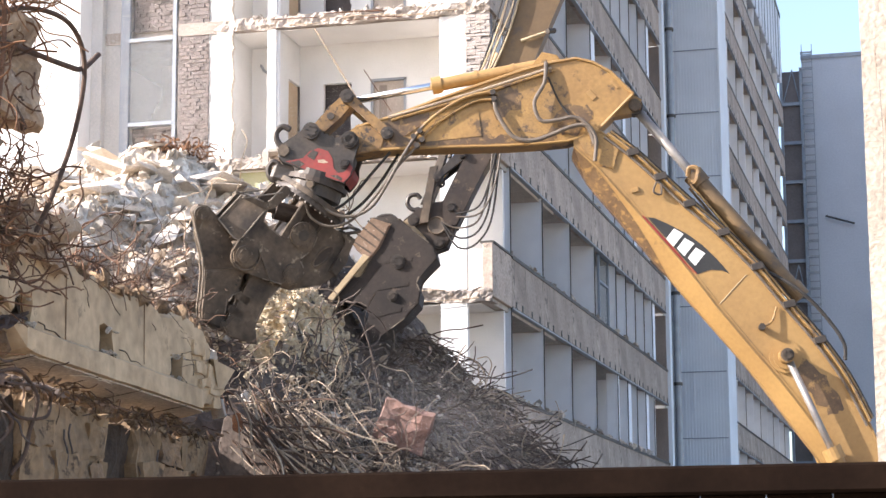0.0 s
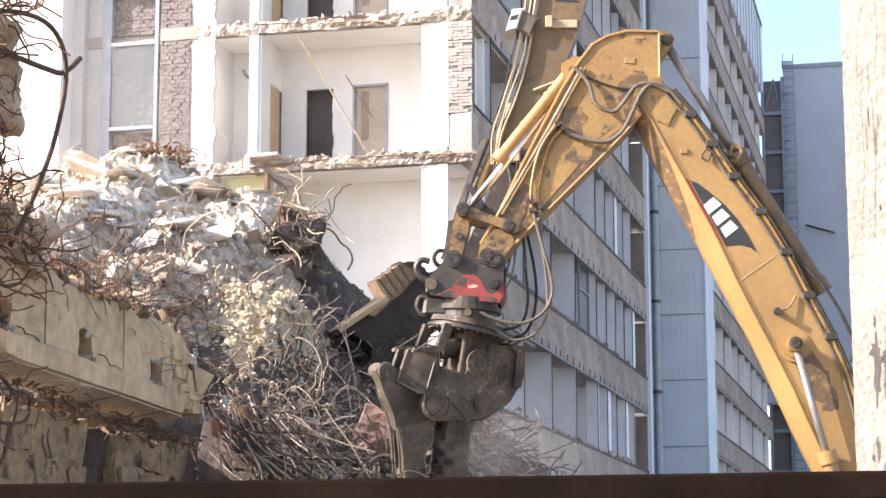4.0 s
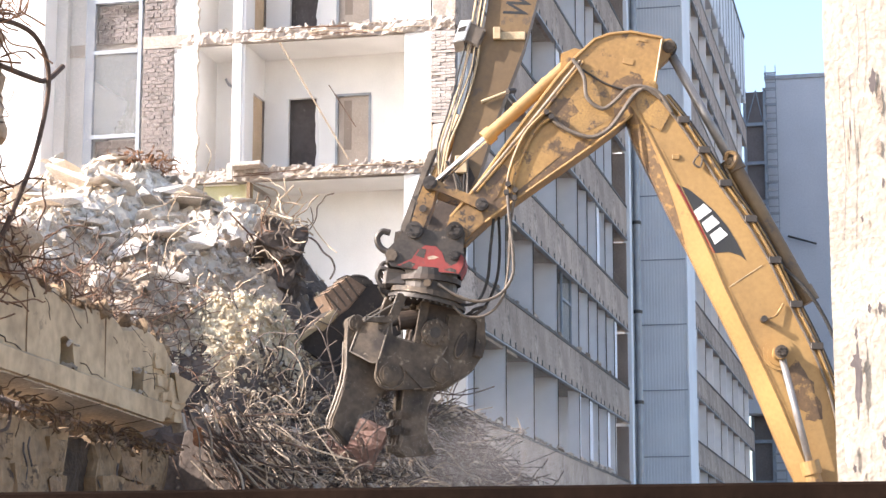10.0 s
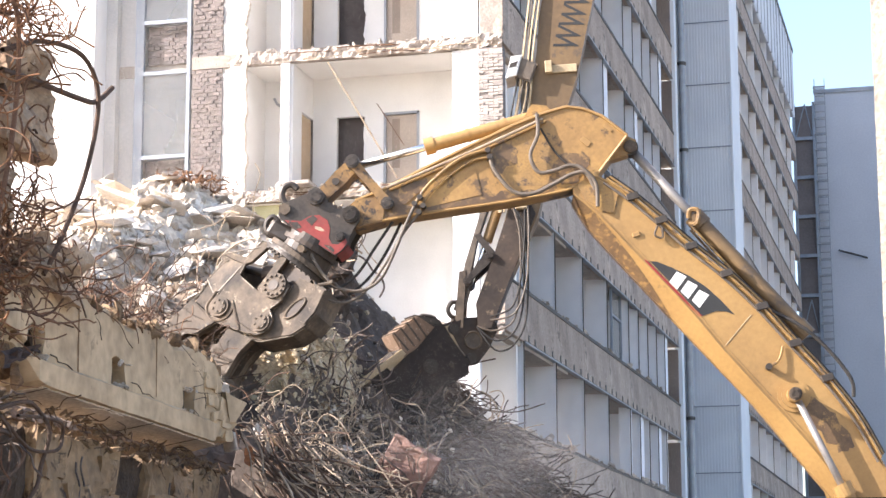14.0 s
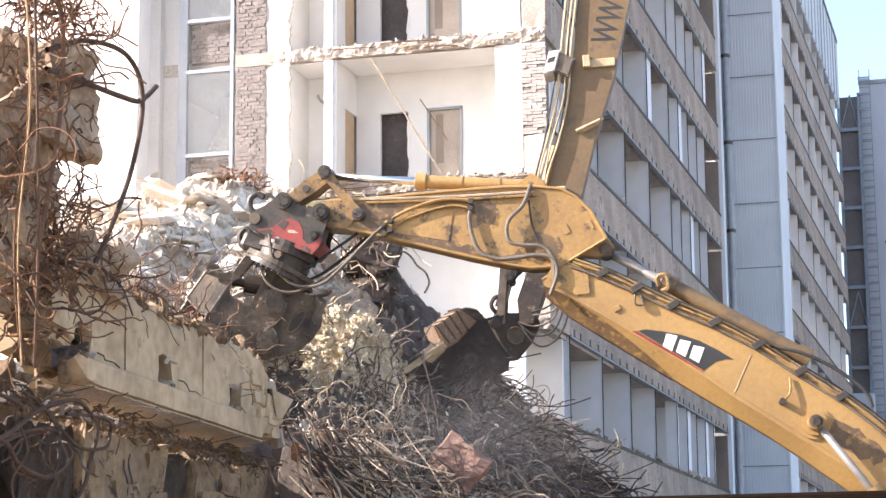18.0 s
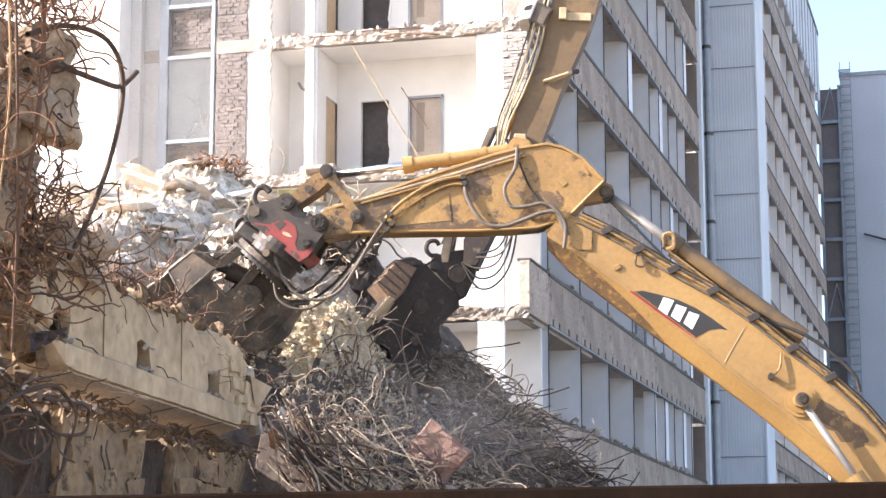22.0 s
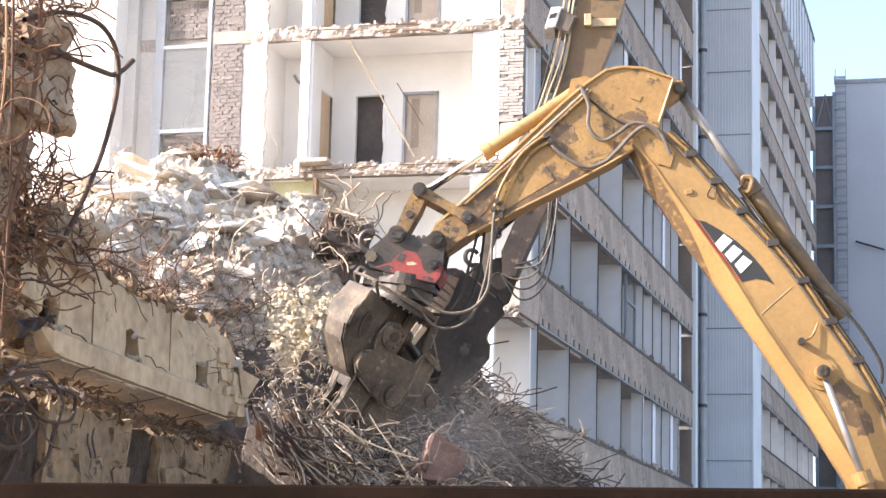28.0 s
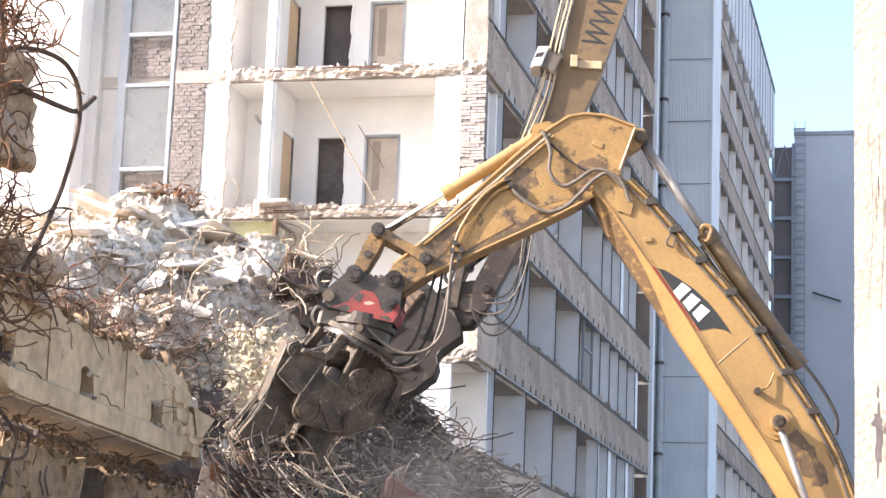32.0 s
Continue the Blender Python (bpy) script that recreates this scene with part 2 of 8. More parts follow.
HOSEGREY = material("dusty_braided_hose", (0.15, 0.118, 0.088), (0.085, 0.067, 0.052), 0.65, 0, 6.0, 60, 0.4, 0.1)
RED = material("red_bracket_paint", (0.30, 0.042, 0.034), (0.15, 0.03, 0.026), 0.6, 0, 2.6, 14, 0.3, 0.03, spots=(0.085, 0.055, 0.045), spot_at=0.57)
REDSTRIPE = material("red_stripe", (0.30, 0.02, 0.018), None, 0.5, 0, 2.0, 40, 0.2, 0)
BLACKFILM = material("black_decal", (0.02, 0.02, 0.02), (0.035, 0.033, 0.03), 0.45, 0, 2.0, 40, 0.3, 0)
CREAMPAINT = material("dusty_cream_paint", (0.50, 0.39, 0.24), (0.36, 0.27, 0.16), 0.6, 0, 5.0, 40, 0.3, 0.05)
DULLROD = material("oily_steel_rod", (0.30, 0.28, 0.26), (0.20, 0.18, 0.165), 0.4, 0.3, 4.0, 40, 0.2, 0.0)
WHITEFILM = material("white_decal", (0.80, 0.79, 0.76), None, 0.5, 0, 4.0, 40, 0.3, 0)
PINKSLAB = material("red_oxide_slab", (0.19, 0.10, 0.078), (0.27, 0.175, 0.14), 0.9, 0, 2.0, 25, 0.5, 0.2)
# White walls with the blue of skylit shade put into the colour.
COOLWALL = material("cool_white_paint", (0.83, 0.85, 0.885), (0.74, 0.755, 0.79), 0.9, 0, 1.2, 30, 0.25, 0.05, vary=0.06)
OILSMEAR = material("oily_grime", (0.085, 0.052, 0.03), (0.15, 0.09, 0.042), 0.45, 0, 3.0, 22, 0.4, 0.03, spots=(0.27, 0.16, 0.058), spot_at=0.54)
LINKPANE = material("dusty_dark_panel", (0.16, 0.135, 0.13), (0.11, 0.095, 0.09), 0.5, 0, 0.5, 8, 0.3, 0.02)
WORNEDGE = material("bare_worn_steel", (0.27, 0.225, 0.175), (0.13, 0.105, 0.08), 0.55, 0.2, 6.0, 30, 0.4, 0.03)
RUSTCOIL = material("dark_rusty_coil", (0.105, 0.058, 0.034), (0.05, 0.03, 0.019), 0.8, 0, 6.0, 50, 0.4, 0.1)
TANBAR = material("tan_dusty_bar", (0.40, 0.26, 0.135), (0.27, 0.16, 0.08), 0.8, 0, 6.0, 50, 0.4, 0.1)
GROUND = material("dusty_site_ground", (0.40, 0.33, 0.25), (0.28, 0.225, 0.17), 0.95, 0, 0.4, 6, 0.6, 0.4)
GLASS = bpy.data.materials.new("dusty_glass")
GLASS.use_nodes = True
gn, gl = GLASS.node_tree.nodes, GLASS.node_tree.links
clear, shine, both = gn.new("ShaderNodeBsdfTransparent"), gn.new("ShaderNodeBsdfGlossy"), gn.new("ShaderNodeMixShader")
clear.inputs[0].default_value, shine.inputs["Roughness"].default_value, both.inputs[0].default_value = (0.86, 0.87, 0.86, 1), 0.06, 0.07
gl.new(clear.outputs[0], both.inputs[1])
gl.new(shine.outputs[0], both.inputs[2])
dusty, film = gn.new("ShaderNodeBsdfDiffuse"), gn.new("ShaderNodeMixShader")
dusty.inputs[0].default_value, film.inputs[0].default_value = (0.62, 0.62, 0.60, 1), 0.07
gl.new(both.outputs[0], film.inputs[1])
gl.new(dusty.outputs[0], film.inputs[2])
gl.new(film.outputs[0], gn["Material Output"].inputs["Surface"])


# ---- mesh helpers ----
def part(name, bm, mat, parent=None, label="", smooth=False, at=None):
    me = bpy.data.meshes.new(name)
    bmesh.ops.recalc_face_normals(bm, faces=bm.faces)
    bm.to_mesh(me)
    bm.free()
    me.materials.append(mat)
    if smooth:
        me.polygons.foreach_set("use_smooth", [True] * len(me.polygons))
    ob = new(name, me)
    ob.parent = parent
    if at is not None:
        ob.matrix_basis = at
    if label:
        ob["label"] = label
    return ob


def again(ob, at, parent=None):
    """Another object on the same mesh."""
    o = new(ob.name.split(".")[0], ob.data)
    o.parent = parent if parent else ob.parent
    o.matrix_basis = at
    return o


def root(name, label, category, at=None, group="", kind=""):
    ob = new(name)
    if at is not None:
        ob.matrix_basis = at
    return tagged(ob, label, category, group, kind)


def box(bm, x0, x1, y0, y1, z0, z1, bevel=0.0):
    vs = [bm.verts.new((x, y, z)) for x in (x0, x1) for y in (y0, y1) for z in (z0, z1)]
    fs = [bm.faces.new([vs[i] for i in f]) for f in ((0, 1, 3, 2), (4, 6, 7, 5), (0, 4, 5, 1), (2, 3, 7, 6), (0, 2, 6, 4), (1, 5, 7, 3))]
    if bevel:
        es = {e for f in fs for e in f.edges}
        bmesh.ops.bevel(bm, geom=list(es), offset=bevel, segments=1, affect="EDGES")
    return bm


def boxm(*a, bevel=0.0):
    return box(bmesh.new(), *a, bevel=bevel)


def prism(bm, outline, y0, y1, bevel=0.0):
    """An outline in x and z, with thickness from y0 to y1."""
    a = [bm.verts.new((x, y0, z)) for x, z in outline]
    b = [bm.verts.new((x, y1, z)) for x, z in outline]
    n = len(a)
    fs = [bm.faces.new(a), bm.faces.new(b[::-1])]
    fs += [bm.faces.new((a[i], b[i], b[(i + 1) % n], a[(i + 1) % n])) for i in range(n)]
    if bevel:
        es = {e for f in fs[:2] for e in f.edges}
        bmesh.ops.bevel(bm, geom=list(es), offset=bevel, segments=2, affect="EDGES")
    return bm


def prismm(outline, y0, y1, bevel=0.0):
    return prism(bmesh.new(), outline, y0, y1, bevel)


def rod(bm, p0, p1, r, n=12, r1=None):
    p0, p1 = Vector(p0), Vector(p1)
    q = (p1 - p0).to_track_quat("Z", "Y")
    r1 = r if r1 is None else r1
    ring = [[bm.verts.new(p + q @ Vector((rr * math.cos(k * math.tau / n), rr * math.sin(k * math.tau / n), 0))) for k in range(n)] for p, rr in ((p0, r), (p1, r1))]
    bm.faces.new(ring[0][::-1]), bm.faces.new(ring[1])
    for k in range(n):
        bm.faces.new((ring[0][k], ring[0][(k + 1) % n], ring[1][(k + 1) % n], ring[1][k]))
    return bm


def rodm(*a, **k):
    return rod(bmesh.new(), *a, **k)


def bend(points, steps=5):
    """A smooth line through the points."""
    p = [Vector(v) for v in points]
    if len(p) < 3:
        return p
    out = []
    for i in range(len(p) - 1):
        a, b, c, d = p[max(i - 1, 0)], p[i], p[i + 1], p[min(i + 2, len(p) - 1)]
        for k in range(steps):
            t = k / steps
            out.append(0.5 * (2 * b + (c - a) * t + (2 * a - 5 * b + 4 * c - d) * t * t + (3 * b - a - 3 * c + d) * t ** 3))
    return out + [p[-1]]


def tube(bm, points, r, n=6):
    ps = [Vector(p) for p in points]
    last, up = None, Vector((0.3, 0.5, 0.8))
    for i, p in enumerate(ps):
        d = (ps[min(i + 1, len(ps) - 1)] - ps[max(i - 1, 0)])
        d = d.normalized() if d.length > 1e-6 else Vector((0, 0, 1))
        a = d.cross(up)
        a = a.normalized() if a.length > 1e-4 else d.orthogonal().normalized()
        b = d.cross(a)
        up = a.cross(d)
        ring = [bm.verts.new(p + r * (math.cos(k * math.tau / n) * a + math.sin(k * math.tau / n) * b)) for k in range(n)]
        if last:
            for k in range(n):
                bm.faces.new((last[k], last[(k + 1) % n], ring[(k + 1) % n], ring[k]))
        last = ring
    return bm


def tubem(points, r, n=6, steps=5):
    return tube(bmesh.new(), bend(points, steps), r, n)


def rough_up(bm, amount, scale, seed=0.0):
    for v in bm.verts:
        p = v.co * scale + Vector((seed, seed * 0.7, -seed))
        v.co += noise.noise_vector(p) * amount
    return bm


# ---- ground ----
STOREY, FLOOR0 = 3.47, 1.66          # floors at FLOOR0 + k * STOREY
FX = -10.2                           # outer face of the long facade
SY = 45.0                            # cut face of the building
BAY = 3.95


def ground_sheet():
    bm = bmesh.new()
    for x0, x1, y0, y1, n in ((-60, 60, -30, 170, 40),):
        vs = [[bm.verts.new((x0 + (x1 - x0) * i / n, y0 + (y1 - y0) * j / n, 0.12 * noise.noise((i * 0.7, j * 0.7, 0)) - 0.1)) for j in range(n + 1)] for i in range(n + 1)]
        for i in range(n):
            for j in range(n):
                bm.faces.new((vs[i][j], vs[i + 1][j], vs[i + 1][j + 1], vs[i][j + 1]))
    far = [(-3000, -3000), (3000, -3000), (3000, 3000), (-3000, 3000)]
    bm.faces.new([bm.verts.new((x, y, -0.4)) for x, y in far])
    tagged(part("ground", bm, GROUND), "bare dusty demolition site ground", "ground", kind="structure")


ground_sheet()


def chunk_mesh(seed, flat=1.0):
    bm = bmesh.new()
    r = random.Random(seed)
    for _ in range(15):
        p = Vector((r.uniform(-1, 1), r.uniform(-1, 1), r.uniform(-1, 1)))
        p = p / max(abs(p.x), abs(p.y), abs(p.z)) * r.uniform(0.75, 1.0)
        bm.verts.new((p.x, p.y * 0.8, p.z * flat))
    res = bmesh.ops.convex_hull(bm, input=list(bm.verts))
    bmesh.ops.delete(bm, geom=[v for v in res["geom_interior"] if isinstance(v, bmesh.types.BMVert)], context="VERTS")
    me = bpy.data.meshes.new("concrete_chunk")
    bmesh.ops.recalc_face_normals(bm, faces=bm.faces)
    bm.to_mesh(me)
    bm.free()
    me.materials.append(BROKEN)
    return me


CHUNKS = [chunk_mesh(k, (0.3, 0.5, 0.75)[k % 3]) for k in range(12)]


def recoloured(mat):
    made = [me.copy() for me in CHUNKS]
    for me in made:
        me.materials[0] = mat
    return made


BROWNCHUNKS, GREYCHUNKS, TANCHUNKS = recoloured(BROWNWALL), recoloured(SLABEDGE), recoloured(TANWALL)


# ---- the office building ----
def office_building():
    b = root("office_building", "half demolished concrete office block with stripped window bands", "building")
    top = 10                                   # storeys under the metal-clad top floors
    y_far = 134.0
    # shared pieces of the long facade
    bm = boxm(-0.25, 0, 0.01, BAY - 0.01, -1.26, 0.0, bevel=0.012)
    spandrel = part("spandrel_panel", bm, SPANDREL, b, "weathered concrete spandrel panel")
    bm = bmesh.new()
    box(bm, -0.30, 0.025, 0.0, BAY, 0.0, 0.04)
    box(bm, -0.02, 0.025, 0.0, BAY, -0.05, 0.0)
    sill = part("window_sill", bm, DARKMETAL, b, "dark metal window sill")
    bm = bmesh.new()
    comb = [(0.0, -1.26), (0.0, -1.235)]
    for y in (0.4, 1.15, 2.3, 3.3):
        comb += [(y - 0.04, -1.235), (y, -1.20), (y, -1.06), (y + 0.09, -1.06), (y + 0.09, -1.16), (y + 0.16, -1.235)]
    comb += [(BAY, -1.235), (BAY, -1.26)]
    prism(bm, comb, -0.02, 0.09)
    anchor = part("anchor_rail", bm, DARKMETAL, b, "dark steel rail with fixing brackets")
    for v in anchor.data.vertices:
        v.co = Vector((-v.co.y * 0.3 + 0.012, v.co.x, v.co.z))
    bm = boxm(-0.1, 0.03, 0.0, BAY, -1.30, -1.26)
    drip = part("drip_edge", bm, STEELGREY, b)
    pier = part("partition_wall", boxm(-4.6, -0.03, 0.0, 0.12, -1.05, 2.40, bevel=0.01), COOLWALL, b, "white plastered partition wall")
    stub = part("window_pier", boxm(-0.40, -0.03, 0.0, 0.30, -0.02, 2.38, bevel=0.01), COOLWALL, b, "white window pier")
    post = part("window_post", boxm(-0.03, -0.004, -0.02, 0.0, 0, 2.3), DARKMETAL, b, "dark window post")
    infill = part("infill_board", boxm(-0.16, -0.10, 0.03, 1.1, 0, 2.3, bevel=0.006), COOLWALL, b, "white window infill board")
    slab = part("floor_slab", boxm(-12.0, -0.26, 0.0, BAY, -0.16, 0.0), CONCRETE, b)
    first = [spandrel, sill, anchor, drip, stub, pier, post, infill, slab]
    rnd = random.Random(5)
    ys = [SY + 2.1 + BAY * k for k in range(7)] + [80.0 + BAY * k for k in range(14)]
    for k in range(0, top):
        zf = FLOOR0 + k * STOREY
        zs = zf + 1.08
        for j, y in enumerate(ys):
            near = y < 76
            again(spandrel, Matrix.Translation((FX, y, zs)))
            again(sill, Matrix.Translation((FX, y, zs)))
            again(drip, Matrix.Translation((FX, y, zs)))
            if y < 110:
                again(anchor, Matrix.Translation((FX, y, zs)))
            again(slab, Matrix.Translation((FX, y, zf)))
            for half in ((0, 1) if 4 <= j < 7 else (0,)):
                yp = y + half * BAY / 2
                if j == 6 and half == 1:
                    continue
                if rnd.random() > (0.10 if near else 0.06):
                    again(pier, Matrix.Translation((FX, yp, zs + 0.02)))
                else:
                    again(stub, Matrix.Translation((FX, yp, zs + 0.02)))
                if near or j % 2:
                    again(post, Matrix.Translation((FX, yp, zs + 0.05)))
                if near and j > 2 and rnd.random() < 0.25:
                    again(infill, Matrix.Translation((FX, yp + 0.15, zs + 0.05)))
            # crumbs of rubble on the near sills
            if near and k in (0, 1, 2, 3) and j < 6:
                for q in range(26 if k == 1 else 14 if k == 2 else 5):
                    s = rnd.uniform(0.025, 0.075) * (1.8 if rnd.random() < 0.2 else 1)
                    o = new("sill_crumb", (GREYCHUNKS if q % 2 else CHUNKS)[q % 9])
                    o.parent = b
                    o.matrix_basis = Matrix.LocRotScale((FX - rnd.uniform(-0.04, 0.2), y + BAY * rnd.random() ** 1.6, zs + 0.05 + s * 0.3), Euler((rnd.random() * 6, rnd.random() * 6, 0)), (s, s * 1.7, s * 0.9))
    for o in first:
        bpy.data.objects.remove(o)
    # torn cloth, flakes and rust runs on the near spandrels
    for q in range(130):
        k, y = rnd.choice((0, 1, 1, 2, 2, 3, 4)), rnd.uniform(SY + 2.2, SY + 24)
        zs = FLOOR0 + k * STOREY + 1.08
        w_, h_ = rnd.uniform(0.02, 0.10), rnd.uniform(0.08, 0.5)
        z1 = zs - rnd.choice((0.0, rnd.uniform(0.1, 0.6)))
        z0 = max(z1 - h_, zs - 1.2)
        bm = bmesh.new()
        left = [(y - w_ * (0.5 + 0.5 * noise.noise((q, i * 0.9, 1))), z1 + (z0 - z1) * i / 6) for i in range(7)]
        right = [(y + w_ * (0.5 + 0.5 * noise.noise((q, i * 0.9, 5))) * (1 - i / 8), z1 + (z0 - z1) * i / 6) for i in range(7)]
        bm.faces.new([bm.verts.new((FX + 0.002, a_, c_)) for a_, c_ in left + right[::-1]])
        part("run_off_stain", bm, DARKSTAIN, b, "dark run-off stain")
    # window left with its glass
    zs = FLOOR0 + 2 * STOREY + 1.13
    w = part("window_frame", bmesh.new(), ALU, b)
    bm = bmesh.new()
    for a in ((0, 0.07, 0, 2.2), (1.7, 1.77, 0, 2.2), (0.07, 1.7, 0, 0.07), (0.07, 1.7, 2.13, 2.2), (0.07, 1.7, 1.3, 1.36)):
        box(bm, FX - 0.2, FX - 0.12, 60.4 + a[0], 60.4 + a[1], zs + a[2], zs + a[3])
    bm.to_mesh(w.data)
    bm.free()
    part("pane", boxm(FX - 0.17, FX - 0.16, 60.47, 62.1, zs + 0.07, zs + 2.13), GLASS, w, "dusty window glass")
    # inner corridor wall and roof
    zt = FLOOR0 + top * STOREY - 0.9
    # metal-clad top floors, with ribs
    bm = boxm(-24, FX + 0.02, 60.0, y_far, zt, 40.0)
    part("upper_wall", bm, CLADDING, b, "ribbed metal cladding of the top floors")
    bm = bmesh.new()
    y = 60.2
    while y < y_far:
        box(bm, FX + 0.02, FX + 0.10, y, y + 0.16, zt, 40.0)
        y += 0.55
    part("cladding_rib", bm, CLADDING, b)
    seam = part("cladding_seam", boxm(FX + 0.02, FX + 0.13, 60.0, 60.14, zt, 40.0), STEELGREY, b, "grey vertical cladding seam")
    for k in range(1, 36):
        again(seam, Matrix.Translation((0, k * 2.06, 0)))
    bm = boxm(-24.2, FX + 0.15, 59.9, y_far, 40.0, 40.25)
    part("roof_edge", bm, DARKMETAL, b)
    part("plant_room", boxm(-23, -17, 100, 165, 40, 54), CLADDING, b, "rooftop plant room")
    part("end_wall", boxm(-23.4, FX - 0.3, y_far, y_far + 0.4, 0, 40), BLUEWALL, b)
    # unseen rear bulk, added to keep the courtyard in shade
    part("rear_block", boxm(-23.5, -22.52, 134.4, 165, 0, 40.0), CONCRETE, b, "unseen rear wall, added to shade the courtyard")
    for k in range(0, top):
        zf = FLOOR0 + k * STOREY
        part("rear_spandrel", boxm(-22.5, -22.22, SY + 1.7, 134, zf - 0.2, zf + 1.08), PLASTER, b, "rear spandrel wall")
        part("corner_spandrel", boxm(FX - 0.25, FX - 0.002, SY + 0.02, SY + 2.1, zf - 0.18, zf + 1.08, bevel=0.012), SPANDREL, b, "weathered concrete spandrel panel")
        part("corner_sill", boxm(FX - 0.30, FX + 0.025, SY + 0.02, SY + 2.1, zf + 1.082, zf + 1.13), DARKMETAL, b)
    # stair tower with ribbed cladding, standing proud of the facade
    tower = part("stair_tower", boxm(FX - 0.3, -8.24, 76.9, 79.95, 0, 44.0), CLADDING, b, "pale ribbed metal stair tower")
    ribs = bmesh.new()
    x = FX + 0.06
    while x < -8.28:
        box(ribs, x, x + 0.055, 76.83, 76.9, 0, 44.0)
        x += 0.118
    part("tower_rib", ribs, CLADDING, tower)
    joint = part("tower_joint", boxm(FX, -8.2, 76.805, 76.86, 2.20, 2.235), ALU, tower, "grey horizontal panel joint")
    for k in range(1, 17):
        again(joint, Matrix.Translation((0, 0, k * 2.55)))
    box_b = bmesh.new()
    box(box_b, -8.27, -8.2, 76.79, 76.9, 0, 44.0)
    part("tower_corner_sheet", box_b, CLADDING, tower)
    bm = rodm((FX + 0.22, 75.6, 0), (FX + 0.22, 75.6, 40), 0.13, 12)
    pipe = part("rain_pipe", bm, STEELGREY, b, "grey round rain pipe")
    collar = part("pipe_collar", rodm((FX + 0.22, 75.6, 2.3), (FX + 0.22, 75.6, 2.42), 0.17, 12), DARKMETAL, pipe)
    for k in range(1, 12):
        again(collar, Matrix.Translation((0, 0, k * STOREY)))
    for k in range(0, top):
        zf = FLOOR0 + k * STOREY
        # the bay's darkness is put into this wall's colour
        part("void_wall", boxm(-16.0, FX - 0.02, 74.2, 74.345, zf + 0.001, zf + STOREY - 0.33), VOIDWALL, b, "wall of the open bay, the deep room's shade in its colour")
    part("pipe_shaft", boxm(FX - 0.2, FX + 0.05, 74.9, 76.85, 0, 40.0), STEELGREY, b)
    bm = bmesh.new()
    box(bm, FX - 0.1, FX + 0.12, 74.35, 74.9, 0, 40.0)
    part("pipe_casing", bm, CLADDING, b)
    return b


office = office_building()


# ---- the cut face of the building ----
def brick_wall(name, parent, x0, x1, y, z0, z1, mat, label, courses=0.077, length=0.25, depth=0.09, skip=0.0, seed=1):
    """A backing of mortar with single bricks set proud of it, facing -y."""
    r = random.Random(seed)
    back = part(name, boxm(x0, x1, y, y + 0.25, z0, z1), MORTAR, parent, label)
    protos = []
    for k in range(4):
        bm = boxm(0.005, length - 0.005, 0, depth, 0.005, courses - 0.005)
        rough_up(bm, 0.012, 9, k * 3.1)
        protos.append(part("brick", bm, mat, back))
    z, row = z0, 0
    while z + courses <= z1 + 0.01:
        x = x0 - (length / 2 if row % 2 else 0)
        while x < x1 - 0.05:
            xa, xb = max(x, x0), min(x + length, x1)
            if xb - xa > 0.04 and r.random() >= skip:
                m = Matrix.Translation((xa + r.uniform(-0.012, 0.012), y - 0.03 + r.uniform(-0.016, 0.016), z + r.uniform(-0.006, 0.006)))
                again(r.choice(protos), m @ Matrix.Diagonal(((xb - xa) / length, 1, 1, 1)), back)
            x += length
        z += courses
        row += 1
    for p in protos:
        bpy.data.objects.remove(p)
    return back


def ragged_edge(parent, x0, x1, z0, z1, y, seed, name="slab_edge", label="broken concrete slab edge"):
    bm = bmesh.new()
    n, rows = int((x1 - x0) / 0.05), 6
    grid = []
    for i in range(n + 1):
        x = x0 + (x1 - x0) * i / n
        col = []
        for j in range(rows + 1):
            z = z0 + (z1 - z0) * j / rows
            d = 0.12 * noise.noise((x * 1.7, z * 3, seed)) + 0.07 * noise.noise((x * 7, z * 9, seed + 5)) + 0.035 * noise.noise((x * 19, z * 21, seed + 2))
            lift = (0.07 * noise.noise((x * 2.3, seed, 1)) + 0.03 * noise.noise((x * 8, seed, 3))) * (1 if j == rows else 0.6 if j == 0 else 0)
            col.append(bm.verts.new((x, y - 0.05 + d, z + lift)))
        col.append(bm.verts.new((x, y + 0.6, z1)))
        col.insert(0, bm.verts.new((x, y + 0.6, z0)))
        grid.append(col)
    for i in range(n):
        for j in range(rows + 2):
            bm.faces.new((grid[i][j], grid[i + 1][j], grid[i + 1][j + 1], grid[i][j + 1]))
    return part(name, bm, SLABEDGE, parent, label)


def ragged_strip(name, parent, x0, x1, z0, z1, y0, y1, mat, seed, amount=0.09, left=False):
    """An upright strip with one torn edge."""
    n = max(int((z1 - z0) / 0.07), 4)
    torn = []
    for k in range(n + 1):
        z = z0 + (z1 - z0) * k / n
        w = amount * noise.noise((z * 2.3, seed, 1)) + amount * 0.6 * noise.noise((z * 9, seed, 5))
        torn.append(((x0 if left else x1) + w, z))
    flat = [(x1, z1), (x1, z0)] if left else [(x0, z1), (x0, z0)]
    return part(name, prismm(torn + flat, y0, y1), mat, parent)


